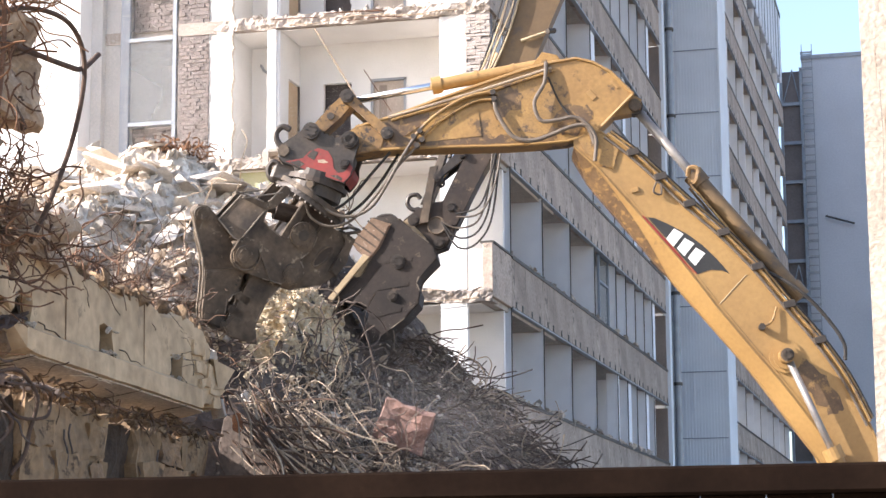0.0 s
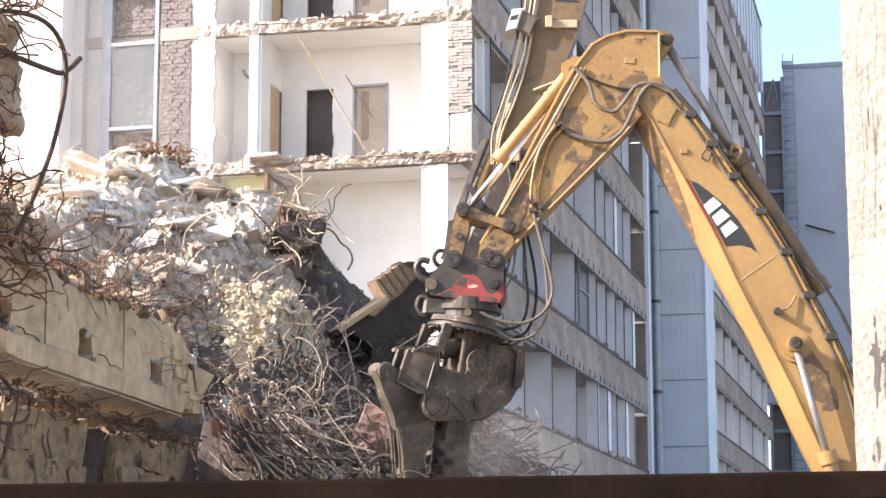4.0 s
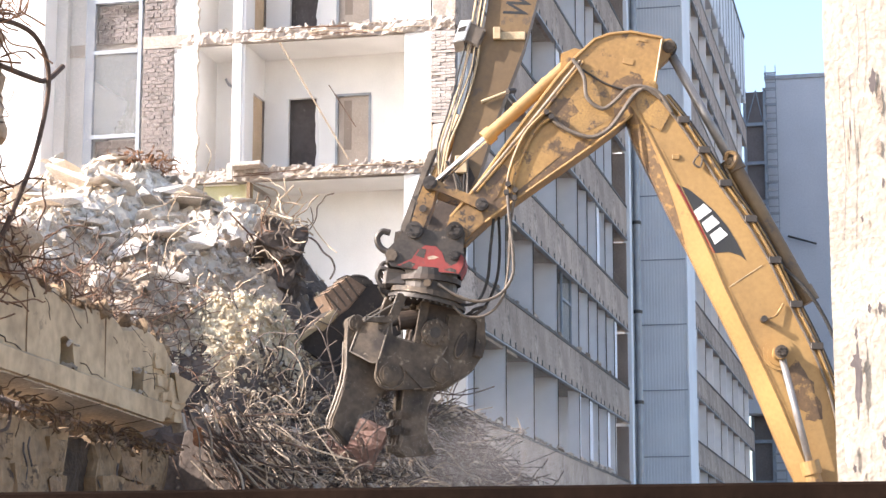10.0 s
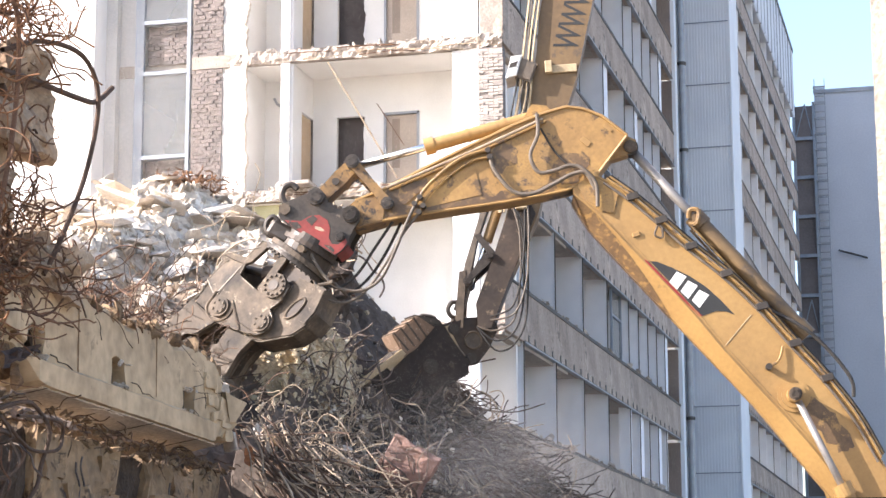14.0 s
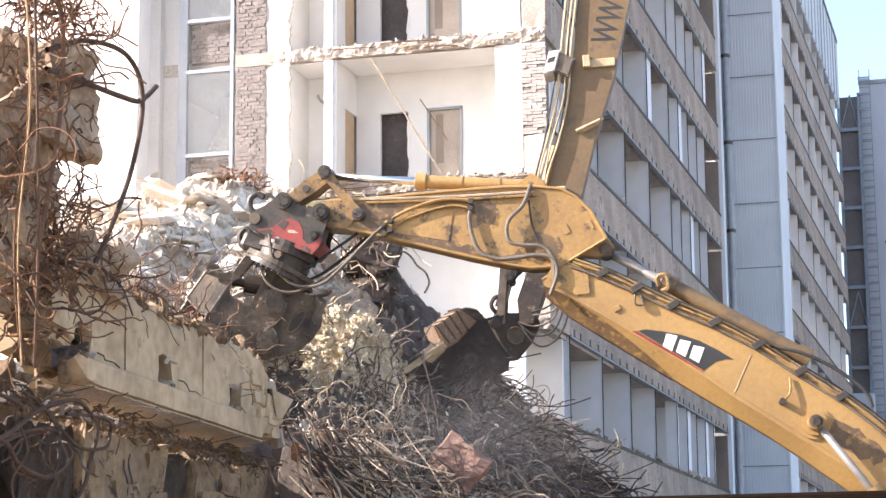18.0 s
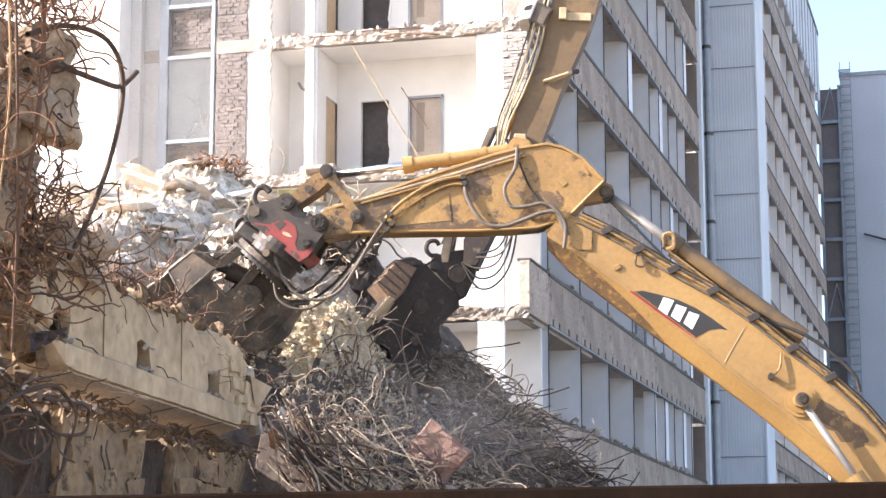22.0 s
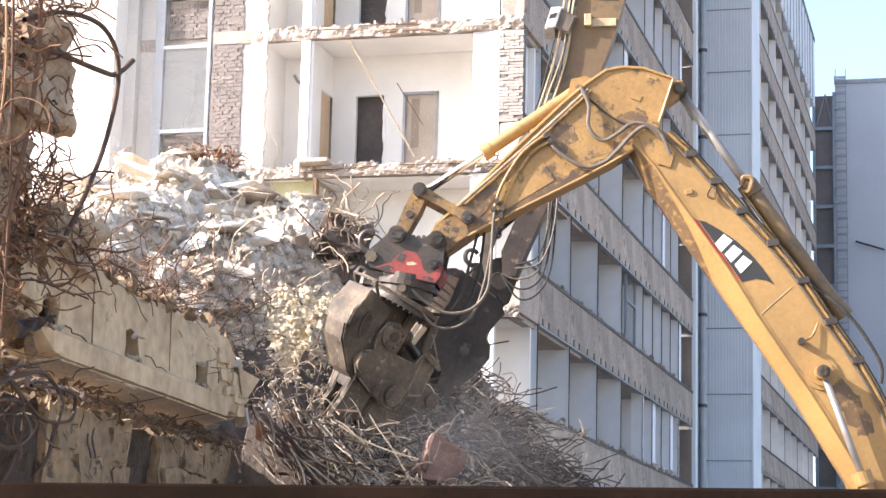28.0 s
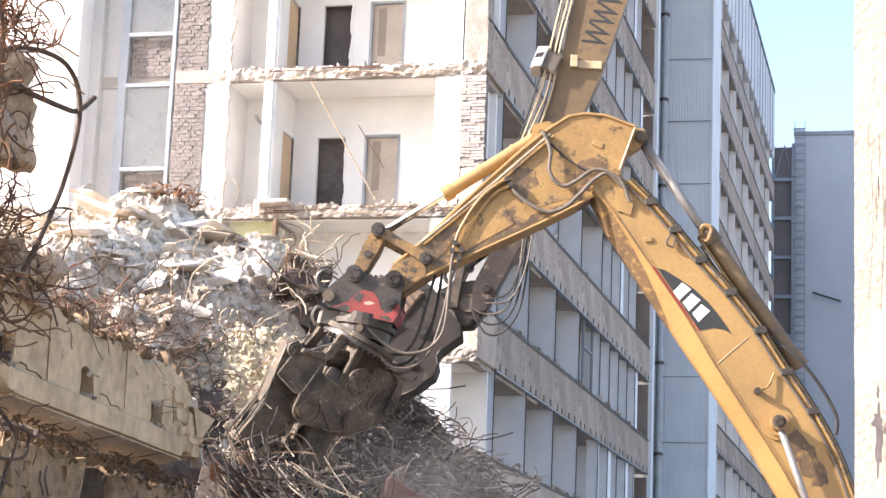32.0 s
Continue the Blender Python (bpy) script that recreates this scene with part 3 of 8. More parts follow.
def slab_debris(parent, zf, k):
    """Crumbs and bent bars left along a broken floor edge."""
    r = random.Random(60 + k)
    for q in range(52):
        s = r.uniform(0.02, 0.075)
        o = new("slab_crumb", (GREYCHUNKS if q % 3 else CHUNKS)[q % 9])
        o.parent = parent
        o.matrix_basis = Matrix.LocRotScale((r.uniform(-16.4, FX - 0.1), SY + r.uniform(-0.06, 0.25), zf + s * 0.3), Euler((r.random() * 6, r.random() * 6, 0)), (s * 1.8, s, s * 0.8))
    for q in range(9):
        x = r.uniform(-16.4, -11)
        z = zf - r.uniform(0.03, 0.26)
        part("edge_bar", tubem([(x, SY - 0.08, z), (x + r.uniform(0.4, 1.0), SY - 0.14, z + r.uniform(-0.05, 0.05)), (x + r.uniform(1.0, 2.0), SY - 0.1, z + r.uniform(-0.08, 0.06))], 0.014, 5, 3), RUST if q % 2 else OLDBAR, parent, "bent bar at the slab edge")


def cut_face():
    b = office
    for k in range(0, 8):
        zf = FLOOR0 + k * STOREY
        zc = zf + STOREY - 0.32
        if k < 7:
            part("room_slab", boxm(-20.7, FX - 0.1, SY + 0.3, SY + 8, zf - 0.30, zf), CONCRETE, b)
            ragged_edge(b, -17.2 if k else -20, FX + 0.0, zf - 0.30, zf + 0.0, SY, k * 7.3)
            slab_debris(b, zf, k)
        if k >= 6:
            continue
        # back wall of the shallow room that is left, with its door openings
        xs = [(-15.48, -14.85), (-14.07, -13.6), (-12.73, FX - 0.1)] if k != 2 else [(-15.48, FX - 0.1)]
        yb = SY + 1.6
        for x0, x1 in xs:
            part("room_wall", boxm(x0, x1, yb, yb + 0.14, zf, zc), PLASTER, b, "white plastered room wall")
        if k != 2:
            for x0, x1 in ((-14.85, -14.07), (-13.6, -12.73)):
                part("door_lintel", boxm(x0, x1, yb, yb + 0.14, zf + 2.12, zc), PLASTER, b)
            part("corridor_wall_end", boxm(-16, FX - 0.4, yb + 2.0, yb + 2.1, zf, zc), CREAM, b)
            part("room_ceiling", boxm(-15.46, FX - 0.3, SY + 0.08, yb - 0.01, zc - 0.02, zc - 0.004), PLASTER, b, "white plastered ceiling")
            leaf = part("door_leaf", boxm(-13.58, -12.75, yb + 0.06, yb + 0.10, zf + 0.01, zf + 2.10), DOORGREY, b, "dull tan door leaf with a narrow inset")
            part("door_slot", boxm(-13.42, -13.22, yb + 0.05, yb + 0.062, zf + 0.75, zf + 2.0), DOORINSET, leaf)
            # the lobby's darkness comes from this wall's colour
            part("dark_lobby", boxm(-15.2, -13.75, yb + 0.35, yb + 0.45, zf, zc), DARKROOM, b, "lobby wall, its unlit look put into the dark colour")
            fr = bmesh.new()
            box(fr, -13.62, -13.56, yb - 0.03, yb + 0.16, zf, zf + 2.15)
            box(fr, -12.77, -12.71, yb - 0.03, yb + 0.16, zf, zf + 2.15)
            box(fr, -13.62, -12.71, yb - 0.03, yb + 0.16, zf + 2.10, zf + 2.16)
            part("door_frame", fr, STEELGREY, b, "grey steel door frame")
            ragged_strip("torn_door_jamb", b, -14.13, -14.06, zf, zf + 2.12, yb - 0.02, yb + 0.12, PLASTER, k, 0.05, True)
        if k == 2:
            part("room_ceiling", boxm(-15.26, FX - 0.3, SY + 0.08, yb - 0.01, zc - 0.02, zc - 0.004), PLASTER, b, "white plastered ceiling")
        # side wall with a wooden door, and the small room beyond
        if k == 2:
            part("door_post", boxm(-15.36, -15.28, SY - 0.02, SY + 0.2, zf, zc), BROWNWALL, b, "brown broken door post")
        if k != 2:
            part("side_wall", boxm(-15.62, -15.48, SY + 0.05, SY + 0.72, zf, zc), PLASTER, b)
            part("cross_wall", boxm(-15.78, -15.56, SY - 0.02, SY + 0.10, zf, zc), PLASTER, b)
        part("side_wall", boxm(-15.62, -15.48, SY + 0.72, yb, zf + 2.1, zc), PLASTER, b)
        part("wooden_door", boxm(-15.58, -15.53, SY + 0.74, yb - 0.03, zf, zf + 2.08), DOORWOOD, b, "light brown wooden door, closed")
        part("small_room_wall", boxm(-16.84, -15.6, SY + 1.5, SY + 1.6, zf, zc), PLASTER, b, "pale plastered wall")
        part("room_ceiling", boxm(-16.72, -15.63, SY + 0.08, SY + 1.49, zc - 0.02, zc - 0.004), PLASTER, b, "white plastered ceiling")
        part("small_room_side", boxm(-16.86, -16.72, SY + 0.05, SY + 1.6, zf, zc), PLASTER, b)
        # end stub by the facade corner
        part("corner_stub", boxm(-11.45, -10.82, SY, SY + 0.18, zf, zc), PLASTER, b, "white plastered wall stub")
        if k > 2:
            part("corner_return", boxm(-10.5, FX - 0.26, SY + 0.26, SY + 1.6, zf, zc), PLASTER, b)
        if k == 3:
            brick_wall("corner_pier", b, -10.80, FX, SY - 0.02, zf + 0.9, zc + 0.02, PALEBRICK, "brick corner pier with torn plaster", skip=0.05)
            part("corner_block", rough_up(boxm(-10.78, FX, SY - 0.05, SY + 0.5, zf - 0.1, zf + 0.88, bevel=0.03), 0.06, 3, 2), SLABEDGE, b)
            ragged_strip("torn_plaster_edge", b, -10.95, -10.78, zf + 0.1, zc, SY - 0.04, SY + 0.1, BROKEN, k, 0.12, True)
        elif k > 3:
            part("corner_pier", rough_up(boxm(-10.80, FX, SY, SY + 0.5, zf, zc, bevel=0.02), 0.05, 3, k), SLABEDGE, b, "rough concrete corner pier")
        # left jamb: white column, brick strip
        part("white_column", boxm(-17.08, -16.74, SY - 0.05, SY + 0.5, zf, zf + STOREY), PLASTER, b, "white painted column")
        part("grey_strip", boxm(-17.30, -17.08, SY, SY + 0.4, zf, zf + STOREY), PALEGREY, b)
        ragged_strip("torn_jamb", b, -16.76, -16.66, zf, zf + STOREY, SY - 0.08, SY + 0.05, BROKEN, k, 0.09)
        if k in (3, 4):
            brick_wall("brick_strip", b, -18.1, -17.30, SY, zf, zf + STOREY - 0.32, BRICK, "dusty red brickwork", courses=0.098, length=0.165, skip=0.05, seed=k)
        part("brick_ledge", rough_up(boxm(-18.1, -16.6, SY - 0.05, SY + 0.1, zf + STOREY - 0.32, zf + STOREY - 0.002), 0.02, 3, k), SLABEDGE, b)
    part("olive_wall", boxm(-16.55, -15.3, SY + 0.2, SY + 0.3, FLOOR0 + 2 * STOREY, FLOOR0 + 3 * STOREY - 0.32), OLIVE, b, "olive green painted wall")
    # tall stair window beside the bricks
    zb, zt = 6.0, FLOOR0 + 6 * STOREY
    part("window_reveal", boxm(-20.75, -19.60, SY + 0.35, SY + 0.5, zb, zt), PALEGREY, b, "pale grey wall panel in shade")
    part("reveal_side", boxm(-20.49, -20.2, SY + 0.1, SY + 0.349, zb, zt), PALEGREY, b)
    part("stair_back_wall", boxm(-19.6, -18.1, SY + 2.6, SY + 2.7, zb, zt), CONCRETE, b)
    part("stair_side_wall", boxm(-18.15, -18.05, SY + 0.2, SY + 2.6, zb, zt), PLASTER, b)
    frame_ = part("window_frame", boxm(-19.66, -19.42, SY, SY + 0.12, zb, zt, bevel=0.01), ALU, b, "tall grey metal window frame")
    part("frame_post", boxm(-18.26, -18.16, SY - 0.02, SY + 0.12, zb, zt, bevel=0.01), ALU, frame_)
    for k in range(2, 6):
        zf = FLOOR0 + k * STOREY
        for z in (zf + 1.0, zf + 3.15):
            part("frame_rail", boxm(-19.42, -18.26, SY - 0.02, SY + 0.10, z - 0.05, z + 0.05, bevel=0.008), ALU, frame_)
        part("pane", boxm(-19.42, -18.26, SY + 0.05, SY + 0.06, zf + 1.05, zf + 3.10), GLASS, frame_, "dusty glass pane")
        brick_wall("parapet_bricks", b, -19.4, -18.28, SY + 0.25, zf - 0.05, zf + 0.95, BRICK, "brick parapet behind the window", courses=0.098, length=0.165, seed=20 + k)
        steps = [(SY + 0.6, zf + 0.6)]
        for q in range(9):
            steps += [(SY + 0.6 + q * 0.2, zf + 0.8 + q * 0.2), (SY + 0.8 + q * 0.2, zf + 0.8 + q * 0.2)]
        steps += [(SY + 2.4, zf + 2.1)]
        part("stair_flight", prismm(steps, -0.6, 0.6), CONCRETE, b, "concrete stair flight", at=pose(-18.8, 0, 0, 0, 0, 90))
    # hanging bars and a bent pipe in the room
    part("hanging_bar", tubem([(-14.55, SY - 0.1, 15.15), (-13.9, SY + 0.1, 14.0), (-12.9, SY + 0.3, 12.25)], 0.022, 5, 3), OLDBAR, b, "loose steel bar hanging from the slab")
    part("hanging_bar", tubem([(-13.6, SY + 0.9, 14.3), (-12.9, SY + 0.9, 13.2)], 0.012, 5, 3), RUST, b)
    part("wall_pipe", tubem([(-16.45, SY + 1.4, 14.75), (-16.3, SY + 1.4, 14.55), (-15.95, SY + 1.4, 14.55), (-15.93, SY + 1.4, 14.75)], 0.035, 6, 4), STEELGREY, b, "bent grey pipe on the wall")
    part("fallen_panel", rough_up(boxm(-15.75, -14.9, SY - 0.4, SY + 0.2, 12.06, 12.17, bevel=0.02), 0.06, 3, 3), SLABEDGE, b, "tilted slab fragment on the floor edge")
    part("fallen_panel", rough_up(boxm(-15.74, -15.60, SY - 0.46, SY - 0.40, 11.72, 12.1), 0.05, 4, 2), SLABEDGE, b, "broken edge strip hanging down")


cut_face()


def neighbour_wall():
    o = root("neighbour_building", "sunlit plain white side wall of the neighbouring block", "building")
    part("wall", boxm(-60, -20.49, SY - 0.6, SY + 6, 0, 40), PLASTER, o)
    part("roof_edge", boxm(-60.1, -20.45, SY - 0.7, SY + 6.1, 40, 40.3), STEELGREY, o)


neighbour_wall()


# ---- the far wing and the glazed link ----
def far_wing():
    w = root("far_wing", "plain blue grey building wing closing the yard", "building")
    part("wall", boxm(-9.75, 60, 150, 165, 0, 41.2), BLUEWALL, w)
    part("roof_edge", boxm(-9.85, 60, 149.9, 165, 41.2, 41.5), STEELGREY, w)
    ladder = part("ladder", boxm(-9.75, -9.70, 149.4, 149.5, 0, 42.2), ALU, w, "tall steel roof ladder with a safety cage")
    part("stile", boxm(-9.0, -8.95, 149.4, 149.5, 0, 42.2), ALU, ladder)
    step = part("rung", boxm(-9.75, -8.95, 149.42, 149.48, 0, 0.08), STEELGREY, ladder)
    bm = boxm(-9.8, -8.9, 148.9, 149.0, 0, 0.12)
    box(bm, -9.8, -9.72, 149.0, 149.5, 0, 0.12)
    hoop = part("cage_hoop", bm, STEELGREY, ladder)
    for k in range(1, 70):
        again(step, Matrix.Translation((0, 0, k * 0.6)))
        if k % 2:
            again(hoop, Matrix.Translation((0, 0, k * 0.6)))
    bm = rodm((-8.4, 149.7, 29.0), (-6.3, 149.6, 28.3), 0.08, 6)
    part("wall_bracket", bm, DARKMETAL, w)
    link = root("glazed_link", "dark glazed stair link between the two wings", "building")
    part("shaft", boxm(-11.35, -9.85, 149.6, 151, 0, 40.2), LINKPANE, link)
    for x in (-11.45, -9.95):
        part("upright", boxm(x, x + 0.2, 149.2, 149.6, 0, 40.4), ALU, link)
    r = random.Random(4)
    for k in range(13):
        z = 1.5 + k * 3.0
        part("cross_rail", boxm(-11.3, -9.9, 149.3, 149.6, z, z + 0.25), ALU, link)
        if k % 5 == 2:
            part("brace", rodm((-11.2, 149.45, z + 0.3), (-10.5, 149.45, z + 2.8), 0.05, 6), ALU, link)
            part("brace", rodm((-10.0, 149.45, z + 0.3), (-10.5, 149.45, z + 2.8), 0.05, 6), ALU, link)
    part("ledge_box", boxm(-11.9, -9.6, 148.0, 149.3, 15.5, 17.6, bevel=0.1), BLUEWALL, link)


far_wing()


# ---- near wall beside the camera ----
def near_wall():
    bm = bmesh.new()
    n, rows = 10, 60
    front = []
    for j in range(rows + 1):
        z = 8.5 * j / rows
        row = []
        for i in range(n + 1):
            x = -0.50 + 0.006 * noise.noise((0, z * 1.5, 2)) + 0.008 * noise.noise((0, z * 9, 4)) + (i / n) * 4.0
            y = 14.0 + 0.006 * noise.noise((x * 2, z * 2, 7)) + (0.05 if i == 0 else 0)
            row.append(bm.verts.new((x, y, z)))
        front.append(row)
    for j in range(rows):
        for i in range(n):
            bm.faces.new((front[j][i], front[j][i + 1], front[j + 1][i + 1], front[j + 1][i]))
        bm.faces.new((front[j][0], front[j + 1][0], bm.verts.new((-0.46, 14.9, front[j + 1][0].co.z)), bm.verts.new((-0.46, 14.9, front[j][0].co.z))))
    bm.faces.new([bm.verts.new(v) for v in ((-0.46, 14.9, 0), (3.5, 14.9, 0), (3.5, 14.9, 8.5), (-0.46, 14.9, 8.5))])
    bm.faces.new([bm.verts.new(v) for v in ((-0.50, 14, 8.5), (3.5, 14, 8.5), (3.5, 14.9, 8.5), (-0.46, 14.9, 8.5))])
    w = tagged(part("wall_east", bm, PALEWALL), "sunlit pale concrete wall with chipped holes", "wall", kind="structure")
    # flat patches; the shade inside the holes is only their dark colour
    for x, z, sx, sz in ((-0.335, 3.22, 0.024, 0.30), (-0.345, 3.34, 0.034, 0.07), (-0.165, 5.33, 0.024, 0.09), (-0.17, 3.72, 0.014, 0.05), (-0.245, 3.72, 0.012, 0.035), (-0.34, 3.55, 0.010, 0.05), (-0.33, 5.0, 0.006, 0.09), (-0.12, 4.6, 0.01, 0.05), (-0.18, 2.8, 0.012, 0.06), (-0.27, 4.35, 0.009, 0.03), (-0.38, 2.62, 0.012, 0.03)):
        bm = bmesh.new()
        ring = [bm.verts.new((x + sx * (math.cos(a) + 0.9 * noise.noise((math.sin(a) * 2.2, x * 9, z * 7))), 13.986 + 0.001 * (k_ % 2), z + sz * math.sin(a) * (0.85 + 0.5 * noise.noise((math.cos(a) * 3, z, x))))) for k_, a in enumerate([k * math.tau / 28 for k in range(28)])]
        bm.faces.new(ring)
        part("chipped_hole", bm, DARKROOM, w, "chipped hole drawn as a flat dark patch")
    # brown run-off stains and chipped flakes
    r = random.Random(41)
    for k in range(15):
        x, z = r.uniform(-0.44, 0.3), r.uniform(2.2, 6.2)
        sx, sz = r.uniform(0.006, 0.03), r.uniform(0.02, 0.16)
        bm = bmesh.new()
        bm.faces.new([bm.verts.new((x + sx * (math.cos(a) + 1.1 * noise.noise((math.sin(a) * 2.5, k, z))), 13.989, z + sz * math.sin(a) * (0.8 + 0.6 * noise.noise((math.cos(a) * 3, k, x))))) for a in [q * math.tau / 18 for q in range(18)]])
        part("stain", bm, WALLSTAIN if k % 3 else BROKEN, w, "brown stain" if k % 3 else "pale chipped flake")
    for x, z0, z1 in ((-0.40, 4.2, 5.2), (-0.28, 5.3, 5.9)):
        part("crack", tubem([(x, 13.985, z0), (x + 0.03, 13.985, (z0 + z1) / 2), (x + 0.02, 13.985, z1)], 0.0025, 4, 4), MORTAR, w)


near_wall()


def hoarding():
    h = root("timber_hoarding", "dark brown timber site hoarding with a top rail", "fence")
    r = random.Random(3)
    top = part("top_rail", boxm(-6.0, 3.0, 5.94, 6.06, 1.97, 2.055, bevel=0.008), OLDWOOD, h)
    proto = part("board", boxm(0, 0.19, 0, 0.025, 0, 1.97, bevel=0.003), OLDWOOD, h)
    x = -6.0
    while x < 2.9:
        again(proto, Matrix.Translation((x, 6.0 + r.uniform(0, 0.006), 0)), h)
        x += 0.195
    bpy.data.objects.remove(proto)
    for x in (-5, -3, -1, 1):
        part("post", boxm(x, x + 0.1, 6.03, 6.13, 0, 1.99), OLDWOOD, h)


hoarding()


# ---- rubble ----
RIDGE = [(-24, 6.0), (-20.5, 8.6), (-17.5, 9.6), (-16.3, 9.9), (-15.1, 10.2), (-14.2, 10.3), (-13.5, 9.5), (-12.7, 9.2), (-12.2, 9.0), (-11.0, 7.9), (-10.1, 6.9), (-9.5, 6.3), (-9.06, 5.75), (-8.3, 5.3), (-7.7, 4.6), (-6.96, 3.8), (-5.5, 2.0), (-3.0, 0.0)]


def pile_height(x, y):
    for (xa, za), (xb, zb) in zip(RIDGE, RIDGE[1:]):
        if xa <= x <= xb:
            h = za + (zb - za) * (x - xa) / (xb - xa)
            break
    else:
        h = 0.0
    h -= (0.45 if x < -10.5 else 0.36) * max(36.0 - y, 0)
    if y > 36:
        h -= (0.35 if x < -11.5 else 0.16) * (y - 36)
    h += 1.0 * math.exp(-(x + 10.65) ** 2 / 0.6 - (y - 31.7) ** 2 / 2.2)
    rough = abs(noise.noise((x * 1.1, y * 1.1, 2.0))) + 0.5 * abs(noise.noise((x * 2.6, y * 2.6, 9.0)))
    h += 0.30 * noise.noise((x * 0.55, y * 0.55, 1.3)) + 0.45 * rough - 0.16 + 0.16 * noise.noise((x * 3.7, y * 3.7, 8.0)) + 0.09 * noise.noise((x * 9, y * 9, 3.0))
    return max(h, -0.3)


def rubble_pile():
    x0, x1, y0, y1, s = -24.0, -3.0, 22.0, 45.2, 0.12
    nx, ny = int((x1 - x0) / s), int((y1 - y0) / s)
    verts = []
    for i in range(nx + 1):
        for j in range(ny + 1):
            x, y = x0 + i * s, y0 + j * s
            verts.append((x, y, ground_at(x, y)))
    pale, dark, sand, deep, mid = [], [], [], [], []
    for i in range(nx):
        for j in range(ny):
            a = i * (ny + 1) + j
            x, y, z = verts[a]
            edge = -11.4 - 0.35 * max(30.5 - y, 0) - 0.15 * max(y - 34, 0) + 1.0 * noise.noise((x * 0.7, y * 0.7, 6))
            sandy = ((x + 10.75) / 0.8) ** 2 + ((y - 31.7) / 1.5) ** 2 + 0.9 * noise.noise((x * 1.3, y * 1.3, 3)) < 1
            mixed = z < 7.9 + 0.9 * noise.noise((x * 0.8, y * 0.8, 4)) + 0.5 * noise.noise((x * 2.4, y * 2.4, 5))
            # deep: the hollow's shadow, put in as a darker material by position
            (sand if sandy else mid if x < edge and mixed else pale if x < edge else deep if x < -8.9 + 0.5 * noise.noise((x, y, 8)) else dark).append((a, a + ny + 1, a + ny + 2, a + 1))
    for faces, mat, name, label in ((pale, DUST, "rubble_pile", "high heap of dusty crushed concrete and rubble"), (mid, MIDRUBBLE, "brown_rubble", "brown dusty rubble on the lower slope of the heap"), (dark, DARKDIRT, "dark_rubble", "dark earthy rubble slope under the bar tangle"), (deep, DARKLUMP, "dark_rubble", "rubble hollow with bars, its shadow in the dark colour"), (sand, SAND, "sandy_rubble", "yellowish sandy crumbled screed on the heap")):
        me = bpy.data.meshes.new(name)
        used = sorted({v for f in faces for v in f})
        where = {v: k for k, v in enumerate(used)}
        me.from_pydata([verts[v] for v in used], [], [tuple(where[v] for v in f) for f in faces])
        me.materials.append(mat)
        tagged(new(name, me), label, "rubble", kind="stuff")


def ground_at(x, y):
    z = pile_height(x, y)
    if y < 28.0 and x < -9.0:
        z = min(z, 2.4 + 0.5 * max(y - 26.5, 0) + (3.0 if x < -11.6 else 0))
    return z


rubble_pile()


